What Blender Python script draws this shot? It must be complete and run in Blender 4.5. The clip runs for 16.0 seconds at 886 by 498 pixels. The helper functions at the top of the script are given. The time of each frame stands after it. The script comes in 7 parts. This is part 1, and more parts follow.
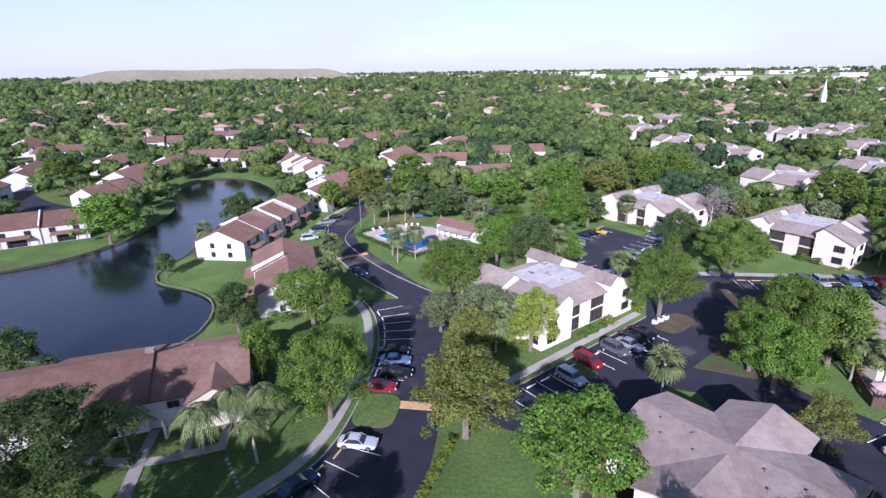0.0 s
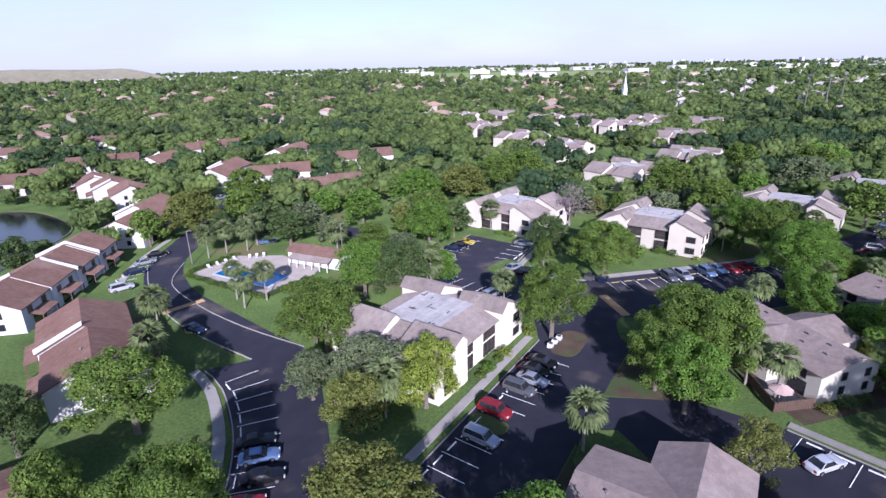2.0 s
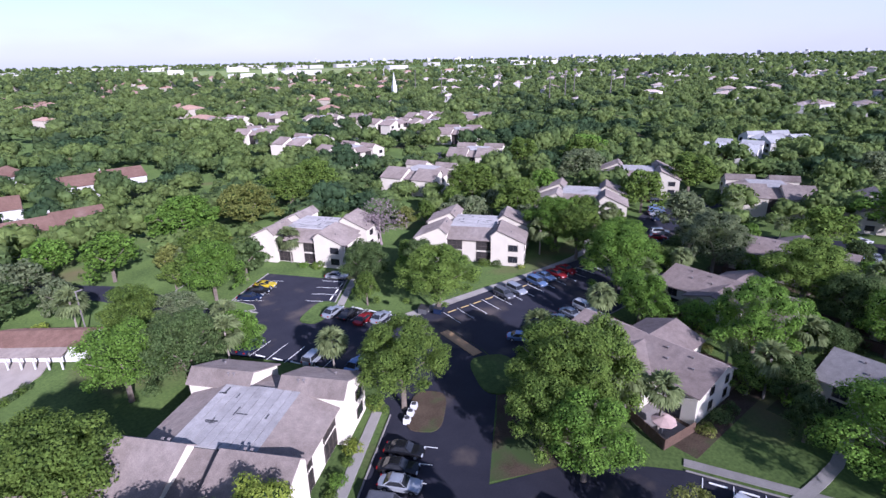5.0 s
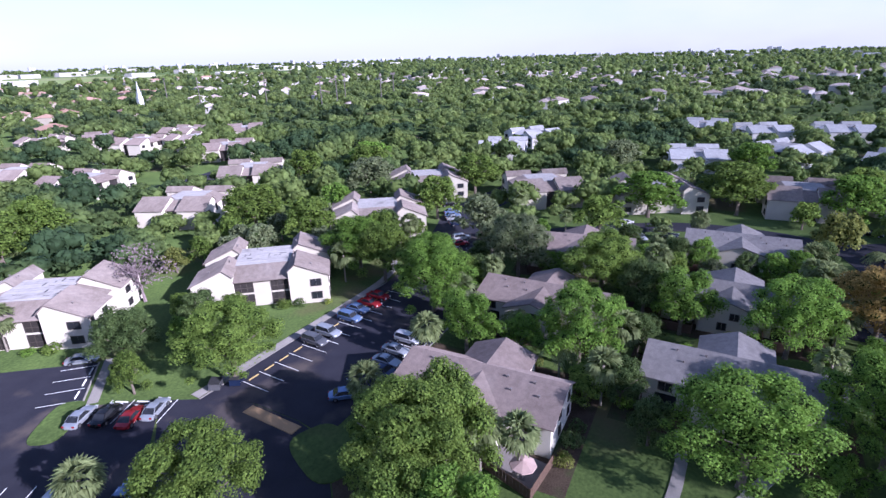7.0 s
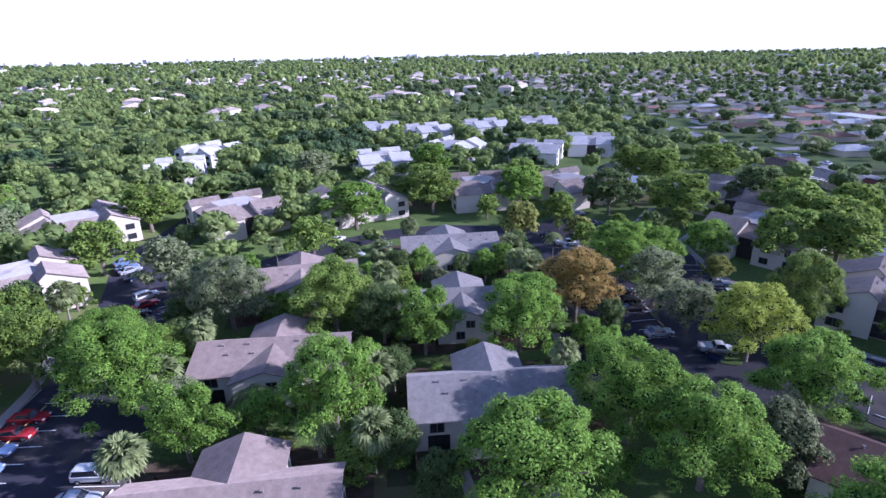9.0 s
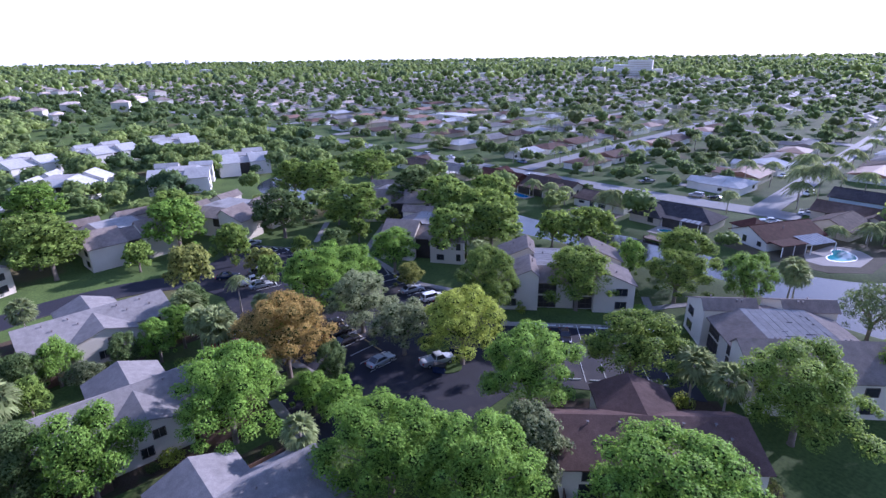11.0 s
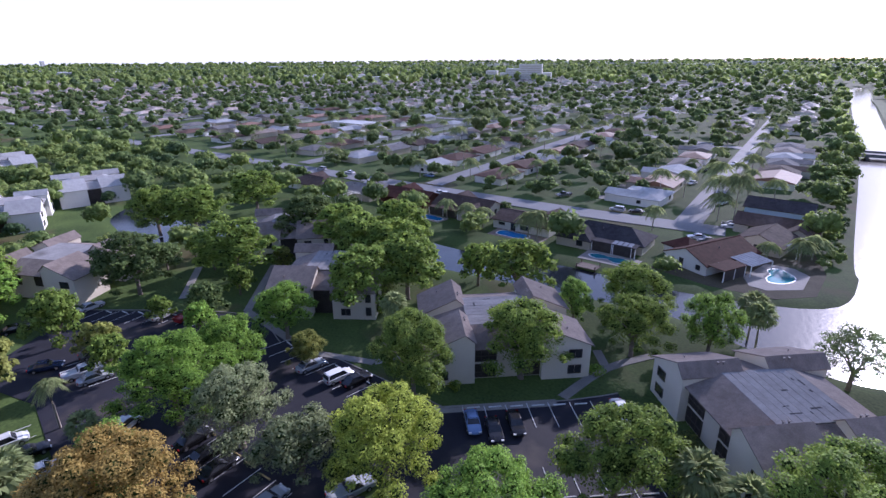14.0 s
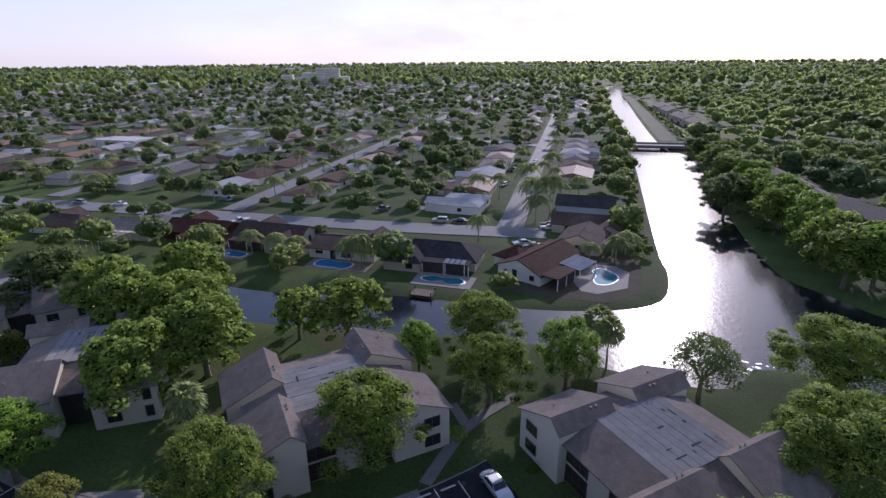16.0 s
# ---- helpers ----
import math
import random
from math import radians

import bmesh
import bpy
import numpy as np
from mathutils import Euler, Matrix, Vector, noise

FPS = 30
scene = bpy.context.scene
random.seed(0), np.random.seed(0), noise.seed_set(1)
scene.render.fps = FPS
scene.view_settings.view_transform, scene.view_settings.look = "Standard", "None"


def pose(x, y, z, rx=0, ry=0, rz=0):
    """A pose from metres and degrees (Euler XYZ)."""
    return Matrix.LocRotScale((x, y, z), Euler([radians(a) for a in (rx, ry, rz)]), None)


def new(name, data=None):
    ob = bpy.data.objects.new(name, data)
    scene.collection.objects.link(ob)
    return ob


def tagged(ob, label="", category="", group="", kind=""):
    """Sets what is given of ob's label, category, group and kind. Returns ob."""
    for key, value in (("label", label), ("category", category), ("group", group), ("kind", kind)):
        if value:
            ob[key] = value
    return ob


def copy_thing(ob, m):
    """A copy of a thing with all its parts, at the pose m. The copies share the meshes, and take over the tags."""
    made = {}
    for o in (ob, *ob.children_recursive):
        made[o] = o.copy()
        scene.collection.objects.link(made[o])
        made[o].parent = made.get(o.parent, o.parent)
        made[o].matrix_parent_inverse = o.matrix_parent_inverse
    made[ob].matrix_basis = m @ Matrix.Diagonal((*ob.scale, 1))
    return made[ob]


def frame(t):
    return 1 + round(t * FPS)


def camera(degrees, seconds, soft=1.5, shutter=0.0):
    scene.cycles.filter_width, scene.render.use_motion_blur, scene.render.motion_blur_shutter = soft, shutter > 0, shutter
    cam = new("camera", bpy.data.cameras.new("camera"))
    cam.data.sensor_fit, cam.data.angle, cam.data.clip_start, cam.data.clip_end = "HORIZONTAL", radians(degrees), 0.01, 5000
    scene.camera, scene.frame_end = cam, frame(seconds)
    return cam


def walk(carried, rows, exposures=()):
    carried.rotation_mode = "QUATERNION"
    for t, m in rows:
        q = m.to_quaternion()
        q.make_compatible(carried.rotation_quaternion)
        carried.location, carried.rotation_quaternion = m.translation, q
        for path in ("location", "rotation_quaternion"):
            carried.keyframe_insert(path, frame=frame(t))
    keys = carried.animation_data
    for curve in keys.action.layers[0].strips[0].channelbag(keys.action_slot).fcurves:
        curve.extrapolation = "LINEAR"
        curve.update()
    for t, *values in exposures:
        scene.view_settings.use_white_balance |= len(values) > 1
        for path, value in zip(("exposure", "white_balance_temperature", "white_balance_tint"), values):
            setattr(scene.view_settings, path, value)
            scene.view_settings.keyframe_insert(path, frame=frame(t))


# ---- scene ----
cam = camera(80.05, 16.0, soft=1.45)
ROWS = [
    (0.0, 21.91, 14.27, 42.57, 71.17, 0.78, 8.16),
    (0.5, 20.62, 18.27, 42.60, 71.15, 0.89, 4.12),
    (1.0, 19.51, 22.44, 42.75, 71.01, 1.00, -0.21),
    (1.5, 18.54, 26.53, 43.03, 70.80, 1.03, -4.65),
    (2.0, 18.05, 30.35, 43.28, 70.69, 1.19, -9.27),
    (2.5, 17.83, 34.02, 43.37, 70.64, 1.40, -13.90),
    (3.0, 17.71, 37.89, 43.37, 70.49, 1.44, -18.02),
    (3.2, 17.76, 39.47, 43.36, 70.41, 1.48, -19.32),
    (5.3, 21.26, 54.13, 43.63, 69.97, 1.30, -36.51),
    (5.5, 22.00, 55.35, 43.52, 70.00, 1.49, -38.79),
    (6.0, 23.87, 58.35, 43.31, 70.07, 1.48, -44.82),
    (6.5, 26.01, 61.17, 43.41, 69.98, 1.41, -50.77),
    (7.0, 28.43, 63.63, 43.65, 69.86, 1.52, -57.15),
    (7.5, 31.16, 65.86, 43.70, 69.85, 1.48, -64.50),
    (8.0, 34.08, 67.70, 43.69, 69.89, 1.63, -72.08),
    (8.5, 37.38, 69.50, 43.77, 69.81, 1.48, -80.72),
    (9.0, 40.80, 70.97, 44.13, 69.65, 1.14, -90.84),
    (9.5, 44.09, 72.00, 44.38, 69.69, 0.82, -101.64),
    (10.0, 47.34, 72.17, 44.59, 69.80, 0.91, -112.52),
    (10.2, 48.69, 72.08, 44.69, 69.83, 0.96, -116.48),
    (12.3, 63.72, 66.27, 44.75, 69.97, 0.44, -136.13),
    (12.5, 64.95, 65.19, 44.84, 69.98, 0.49, -136.60),
    (13.0, 67.92, 62.35, 44.97, 70.03, 0.46, -137.45),
    (13.5, 70.73, 59.38, 45.10, 70.04, 0.44, -138.25),
    (14.0, 73.32, 56.03, 45.13, 70.06, 0.42, -139.00),
    (14.5, 75.94, 52.51, 45.07, 70.18, 0.49, -142.81),
    (15.0, 78.53, 48.91, 45.05, 70.21, 0.50, -147.81),
    (15.5, 80.95, 45.11, 44.96, 70.27, 0.54, -153.58),
    (16.0, 83.34, 41.23, 45.14, 70.24, 0.54, -159.68),
]
walk(cam, [(t, pose(*p)) for t, *p in ROWS], [(0.0, 0.52, 5300, 28), (3.0, 0.43, 5250, 29), (6.0, 0.55, 5250, 32), (8.5, 0.98, 5080, 34), (10.0, 1.25, 5080, 36), (12.3, 1.22, 5280, 36), (13.0, 1.12, 5330, 35), (14.5, 0.8, 5500, 32), (16.0, 0.44, 5850, 29)])

# ---------------------------------------------------------------- light
SUN_AZ, SUN_EL = radians(184.0), radians(24.0)   # azimuth clockwise from +y
world = bpy.data.worlds.new("sky")
scene.world = world
world.use_nodes = True
wn = world.node_tree.nodes
sky = wn.new("ShaderNodeTexSky")
sky.sky_type, sky.sun_disc = "NISHITA", False
sky.sun_elevation, sky.sun_rotation = SUN_EL, SUN_AZ
sky.air_density, sky.dust_density, sky.ozone_density = 1.0, 0.6, 2.2
wn["Background"].inputs["Strength"].default_value = 0.11
wl = world.node_tree.links.new
way, squash, cloud, cover, veil, part_up, rise, thick = (wn.new("ShaderNode" + k) for k in ("TexCoord", "VectorMath", "TexNoise", "MapRange", "Mix", "SeparateXYZ", "MapRange", "Math"))
squash.operation = "MULTIPLY"
squash.inputs[1].default_value = (1.0, 1.0, 3.2)      # thin high cloud, drawn out along the horizon
cloud.inputs["Scale"].default_value, cloud.inputs["Detail"].default_value, cloud.inputs["Roughness"].default_value = 2.6, 6, 0.55
cover.inputs[1].default_value, cover.inputs[2].default_value = 0.36, 0.66
cover.inputs[3].default_value, cover.inputs[4].default_value = 0.55, 1.0
rise.inputs[1].default_value, rise.inputs[2].default_value = 0.02, 0.55      # haze thins out with height
rise.inputs[3].default_value, rise.inputs[4].default_value = 0.92, 0.08
rise.interpolation_type = "SMOOTHSTEP"
thick.operation = "MULTIPLY"
veil.data_type = "RGBA"
veil.inputs[7].default_value = (5.55, 5.65, 6.0, 1)
wl(way.outputs["Generated"], squash.inputs[0])
wl(squash.outputs[0], cloud.inputs["Vector"])
wl(cloud.outputs["Fac"], cover.inputs[0])
wl(way.outputs["Generated"], part_up.inputs[0])
wl(part_up.outputs["Z"], rise.inputs[0])
wl(cover.outputs[0], thick.inputs[0])
wl(rise.outputs[0], thick.inputs[1])
wl(thick.outputs[0], veil.inputs[0])
wl(sky.outputs[0], veil.inputs[6])
wl(veil.outputs[2], wn["Background"].inputs["Color"])
sun = new("sun", bpy.data.lights.new("sun", "SUN"))
sun.data.energy, sun.data.angle, sun.data.color = 4.8, radians(0.7), (1.0, 0.93, 0.84)
toward = Vector((math.sin(SUN_AZ) * math.cos(SUN_EL), math.cos(SUN_AZ) * math.cos(SUN_EL), math.sin(SUN_EL)))
sun.matrix_world = Matrix.Translation((0, 0, 200)) @ toward.to_track_quat("Z", "Y").to_matrix().to_4x4()


# ---------------------------------------------------------------- materials
def mat(name, a, b, scale=1.0, fine=8.0, rough=0.8, metal=0.0, bump=0.3, spread=0.0, island=0.0, c=None, cover=0.6, spec=0.4, streak=0.0):
    """Two colours mixed by coarse and fine noise, a third in blotches; spread: brightness range between objects, island: between pieces."""
    m = bpy.data.materials.new(name)
    m.use_nodes = True
    nt = m.node_tree
    n, link = nt.nodes, nt.links.new
    bsdf = n["Principled BSDF"]
    geo = n.new("ShaderNodeNewGeometry")
    big, small = n.new("ShaderNodeTexNoise"), n.new("ShaderNodeTexNoise")
    big.inputs["Scale"].default_value, small.inputs["Scale"].default_value = scale, fine
    big.inputs["Detail"].default_value, small.inputs["Detail"].default_value = 4, 3
    link(geo.outputs["Position"], big.inputs["Vector"])
    link(geo.outputs["Position"], small.inputs["Vector"])
    add = n.new("ShaderNodeMath")
    add.operation = "MULTIPLY_ADD"
    add.inputs[1].default_value = 0.55
    link(small.outputs["Fac"], add.inputs[0])
    half = n.new("ShaderNodeMath")
    half.operation = "MULTIPLY"
    half.inputs[1].default_value = 0.5
    link(big.outputs["Fac"], half.inputs[0])
    link(half.outputs[0], add.inputs[2])
    ramp = n.new("ShaderNodeMapRange")
    ramp.inputs[1].default_value, ramp.inputs[2].default_value = 0.35, 0.7
    link(add.outputs[0], ramp.inputs[0])
    mix = n.new("ShaderNodeMix")
    mix.data_type = "RGBA"
    mix.inputs[6].default_value, mix.inputs[7].default_value = (*a, 1), (*b, 1)
    link(ramp.outputs[0], mix.inputs[0])
    col = mix.outputs[2]
    if c:
        spot = n.new("ShaderNodeTexNoise")
        spot.inputs["Scale"].default_value, spot.inputs["Detail"].default_value = scale * 0.35, 5
        link(geo.outputs["Position"], spot.inputs["Vector"])
        cut = n.new("ShaderNodeMapRange")
        cut.inputs[1].default_value, cut.inputs[2].default_value = cover, cover + 0.12
        link(spot.outputs["Fac"], cut.inputs[0])
        mix2 = n.new("ShaderNodeMix")
        mix2.data_type = "RGBA"
        mix2.inputs[7].default_value = (*c, 1)
        link(col, mix2.inputs[6])
        link(cut.outputs[0], mix2.inputs[0])
        col = mix2.outputs[2]
    if streak:   # weathering that runs down the slope
        flow = n.new("ShaderNodeVectorMath")
        flow.operation = "MULTIPLY"
        flow.inputs[1].default_value = (1.0, 1.0, 0.15)
        link(geo.outputs["Position"], flow.inputs[0])
        run = n.new("ShaderNodeTexNoise")
        run.inputs["Scale"].default_value, run.inputs["Detail"].default_value, run.inputs["Roughness"].default_value = 1.1, 6, 0.65
        link(flow.outputs[0], run.inputs["Vector"])
        lev = n.new("ShaderNodeMapRange")
        lev.inputs[1].default_value, lev.inputs[2].default_value = 0.32, 0.68
        lev.inputs[3].default_value, lev.inputs[4].default_value = 1 - streak, 1 + streak
        link(run.outputs["Fac"], lev.inputs[0])
        worn = n.new("ShaderNodeHueSaturation")
        link(lev.outputs[0], worn.inputs["Value"])
        link(col, worn.inputs["Color"])
        col = worn.outputs[0]
    for amount, node, out in ((spread, "ShaderNodeObjectInfo", "Random"), (island, "ShaderNodeNewGeometry", "Random Per Island")):
        if amount:
            src = n.new(node)
            rng = n.new("ShaderNodeMapRange")
            rng.inputs[3].default_value, rng.inputs[4].default_value = 1 - amount, 1 + amount
            link(src.outputs[out], rng.inputs[0])
            hsv = n.new("ShaderNodeHueSaturation")
            link(rng.outputs[0], hsv.inputs["Value"])
            link(col, hsv.inputs["Color"])
            col = hsv.outputs[0]
    link(col, bsdf.inputs["Base Color"])
    bsdf.inputs["Roughness"].default_value, bsdf.inputs["Metallic"].default_value = rough, metal
    bsdf.inputs["Specular IOR Level"].default_value = spec
    bsdf.inputs["Diffuse Roughness"].default_value = 1.0 if rough > 0.72 else 0.0
    if bump:
        bp = n.new("ShaderNodeBump")
        bp.inputs["Strength"].default_value, bp.inputs["Distance"].default_value = bump, 0.05
        link(small.outputs["Fac"], bp.inputs["Height"])
        link(bp.outputs[0], bsdf.inputs["Normal"])
    return m


GRASS = mat("grass", (0.045, 0.072, 0.022), (0.108, 0.158, 0.043), 0.12, 2.2, 0.95, bump=0.6, c=(0.115, 0.1, 0.05), cover=0.57, spec=0.1)
# blue lean of the dark base stands for the sky it reflects
ASPHALT = mat("asphalt", (0.017, 0.017, 0.025), (0.031, 0.031, 0.041), 0.3, 12.0, 0.8, bump=0.2, c=(0.082, 0.068, 0.06), cover=0.56, spec=0.25)
STREET = mat("grey_asphalt", (0.18, 0.18, 0.183), (0.25, 0.248, 0.248), 0.1, 10.0, 0.85, bump=0.2, c=(0.14, 0.14, 0.14), cover=0.6)
CONCRETE = mat("concrete", (0.2, 0.185, 0.165), (0.3, 0.28, 0.25), 0.5, 12.0, 0.9, bump=0.2, spread=0.08)
DECK = mat("pool_deck", (0.25, 0.215, 0.185), (0.335, 0.295, 0.255), 0.5, 8.0, 0.85, bump=0.1)
PAINT = mat("line_paint", (0.6, 0.6, 0.57), (0.78, 0.78, 0.75), 2.0, 20.0, 0.8, bump=0.0)
YELLOW = mat("yellow_paint", (0.42, 0.31, 0.12), (0.52, 0.4, 0.18), 2.0, 20.0, 0.8, bump=0.0)
SPEEDBUMP = mat("ochre_brick_paving", (0.36, 0.23, 0.11), (0.48, 0.31, 0.15), 1.0, 10.0, 0.9)
CREAM = mat("cream_stucco", (0.54, 0.492, 0.395), (0.63, 0.582, 0.48), 0.3, 14.0, 0.9, bump=0.25, spread=0.04)
WHITE = mat("white_stucco", (0.6, 0.575, 0.53), (0.7, 0.68, 0.635), 0.3, 14.0, 0.9, bump=0.25, spread=0.05)
TAN = mat("tan_stucco", (0.42, 0.37, 0.29), (0.52, 0.46, 0.37), 0.3, 14.0, 0.9, bump=0.25, spread=0.12)
ROOF_BROWN = mat("brown_shingle", (0.185, 0.15, 0.128), (0.29, 0.245, 0.213), 0.25, 9.0, 0.85, bump=0.5, c=(0.31, 0.27, 0.24), cover=0.6, spread=0.1, spec=0.05, streak=0.16)
ROOF_MAUVE = mat("weathered_mauve_shingle", (0.19, 0.15, 0.13), (0.272, 0.222, 0.196), 0.25, 9.0, 0.9, bump=0.4, c=(0.285, 0.24, 0.214), cover=0.6, spread=0.08, spec=0.05, streak=0.16)
ROOF_MAROON = mat("maroon_brown_shingle", (0.095, 0.058, 0.048), (0.165, 0.108, 0.09), 0.25, 9.0, 0.85, bump=0.5, c=(0.19, 0.14, 0.12), cover=0.62, spec=0.05, streak=0.16)
ROOF_RED = mat("red_brown_shingle", (0.135, 0.078, 0.059), (0.2, 0.126, 0.097), 0.25, 9.0, 0.85, bump=0.5, c=(0.22, 0.15, 0.12), cover=0.6, spread=0.08, spec=0.05, streak=0.16)
ROOF_GREY = mat("grey_shingle", (0.175, 0.163, 0.155), (0.255, 0.24, 0.228), 0.25, 9.0, 0.9, bump=0.4, c=(0.285, 0.268, 0.255), cover=0.6, spread=0.08, spec=0.05, streak=0.16)
ROOF_PALE = mat("pale_grey_roofing", (0.36, 0.355, 0.35), (0.48, 0.475, 0.465), 0.25, 9.0, 0.85, bump=0.3, c=(0.3, 0.29, 0.28), cover=0.6, spread=0.12, spec=0.1, streak=0.12)
ROOF_TERRA = mat("terracotta_tile", (0.26, 0.135, 0.085), (0.36, 0.2, 0.135), 0.3, 6.0, 0.8, bump=0.5, c=(0.3, 0.2, 0.15), cover=0.6, spread=0.2, streak=0.16)
ROOF_TAN = mat("tan_shingle", (0.27, 0.22, 0.18), (0.38, 0.32, 0.27), 0.3, 8.0, 0.85, bump=0.4, c=(0.42, 0.37, 0.32), cover=0.6, spread=0.25, spec=0.05, streak=0.16)
ROOF_TILE = mat("house_roof", (0.13, 0.1, 0.085), (0.21, 0.165, 0.14), 0.3, 6.0, 0.8, bump=0.5, c=(0.25, 0.21, 0.19), cover=0.6, spread=0.35, streak=0.16)
MEMBRANE = mat("grey_roof_membrane", (0.255, 0.244, 0.234), (0.345, 0.332, 0.32), 0.4, 6.0, 0.9, bump=0.3, c=(0.17, 0.16, 0.152), cover=0.6, spread=0.06, spec=0.05, streak=0.12)
TAR = mat("tar", (0.05, 0.05, 0.055), (0.1, 0.1, 0.1), 2.0, 9.0, 0.95, spec=0.05)
SHEETMETAL = mat("vent_metal", (0.16, 0.14, 0.13), (0.26, 0.23, 0.22), 2.0, 9.0, 0.75, spec=0.2)
GLASS = mat("window_glass", (0.02, 0.022, 0.025), (0.04, 0.042, 0.047), 0.5, 2.0, 0.08, bump=0.0, spec=0.6)
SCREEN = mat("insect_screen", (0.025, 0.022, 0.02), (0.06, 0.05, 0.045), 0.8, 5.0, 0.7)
DARKTRIM = mat("bronze_trim", (0.06, 0.048, 0.04), (0.1, 0.085, 0.07), 2.0, 12.0, 0.6)
WHITETRIM = mat("white_trim", (0.7, 0.69, 0.66), (0.8, 0.79, 0.76), 2.0, 12.0, 0.6, bump=0.0)
WOOD = mat("stained_wood", (0.085, 0.05, 0.034), (0.15, 0.095, 0.065), 1.0, 14.0, 0.8)
BARK = mat("bark", (0.13, 0.1, 0.075), (0.24, 0.2, 0.16), 1.5, 12.0, 0.95, bump=0.8)
PALMBARK = mat("palm_bark", (0.22, 0.19, 0.15), (0.36, 0.32, 0.27), 1.5, 10.0, 0.95, bump=0.8)
# near-black green for crown cores, the crown's inner shade put into the colour
HULL = mat("shade_dark_core", (0.02, 0.035, 0.01), (0.04, 0.065, 0.018), 0.6, 4.0, 0.95, bump=0.5, spec=0.05)


def leaf(name, a, b, spread=0.15, island=0.35, scale=0.35, c=None, cover=0.55, thinness=0.38):
    m = mat(name, a, b, scale, 2.5, 0.65, bump=0.0, spread=spread, island=island, spec=0.08, c=c, cover=cover)
    nt = m.node_tree
    bsdf, out = nt.nodes["Principled BSDF"], nt.nodes["Material Output"]
    thin = nt.nodes.new("ShaderNodeBsdfTranslucent")
    both = nt.nodes.new("ShaderNodeMixShader")
    both.inputs[0].default_value = thinness
    warm = nt.nodes.new("ShaderNodeHueSaturation")
    warm.inputs["Hue"].default_value, warm.inputs["Value"].default_value = 0.488, 1.45
    col = bsdf.inputs["Base Color"].links[0].from_socket
    nt.links.new(col, warm.inputs["Color"])
    nt.links.new(warm.outputs[0], thin.inputs["Color"])
    nt.links.new(bsdf.outputs[0], both.inputs[1])
    nt.links.new(thin.outputs[0], both.inputs[2])
    nt.links.new(both.outputs[0], out.inputs["Surface"])
    return m


LEAF = {
    "oak": leaf("oak_leaves", (0.092, 0.152, 0.03), (0.205, 0.285, 0.056)),
    "bright": leaf("bright_leaves", (0.1, 0.19, 0.03), (0.205, 0.335, 0.055)),
    "olive": leaf("olive_leaves", (0.128, 0.155, 0.036), (0.25, 0.265, 0.07)),
    "yellow": leaf("yellow_green_leaves", (0.2, 0.262, 0.04), (0.35, 0.41, 0.07)),
    "dark": leaf("dark_leaves", (0.066, 0.108, 0.036), (0.132, 0.180, 0.060)),
    "grey": leaf("grey_green_leaves", (0.130, 0.163, 0.078), (0.227, 0.260, 0.130)),
    "brown": leaf("rusty_leaves", (0.2, 0.15, 0.042), (0.34, 0.25, 0.075)),
    "palm": leaf("palm_leaves", (0.125, 0.165, 0.062), (0.25, 0.29, 0.125)),
    # far woods: leaf colour paled and greyed to stand for distance haze
    "plain": leaf("hazed_leaves", (0.125, 0.182, 0.058), (0.26, 0.325, 0.105), 0.0, 0.34, 0.045, (0.072, 0.112, 0.052), 0.5, 0.52),
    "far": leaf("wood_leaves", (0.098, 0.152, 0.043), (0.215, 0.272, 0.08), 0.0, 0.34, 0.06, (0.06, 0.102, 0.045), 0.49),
    "garden": leaf("garden_leaves", (0.07, 0.115, 0.042), (0.15, 0.205, 0.075), 0.0, 0.36, 0.06, (0.12, 0.15, 0.06), 0.55, 0.52),
}
water = mat("lake_water", (0.006, 0.009, 0.014), (0.01, 0.014, 0.02), 0.02, 1.2, 0.14, bump=0.0, spec=0.5)
wnt = water.node_tree
wav = wnt.nodes.new("ShaderNodeTexNoise")
wav.inputs["Scale"].default_value, wav.inputs["Detail"].default_value = 1.1, 4
wpos = wnt.nodes.new("ShaderNodeNewGeometry")
wb = wnt.nodes.new("ShaderNodeBump")
wb.inputs["Strength"].default_value, wb.inputs["Distance"].default_value = 0.2, 0.12
wnt.links.new(wpos.outputs["Position"], wav.inputs["Vector"])
wnt.links.new(wav.outputs["Fac"], wb.inputs["Height"])
wnt.links.new(wb.outputs[0], wnt.nodes["Principled BSDF"].inputs["Normal"])
WATER = water
POOL = mat("pool_water", (0.01, 0.16, 0.42), (0.03, 0.25, 0.52), 0.6, 3.0, 0.06, bump=0.1, spec=0.5)
POOLTEAL = mat("teal_pool_water", (0.02, 0.16, 0.2), (0.04, 0.22, 0.26), 0.6, 3.0, 0.06, bump=0.1, spec=0.5)


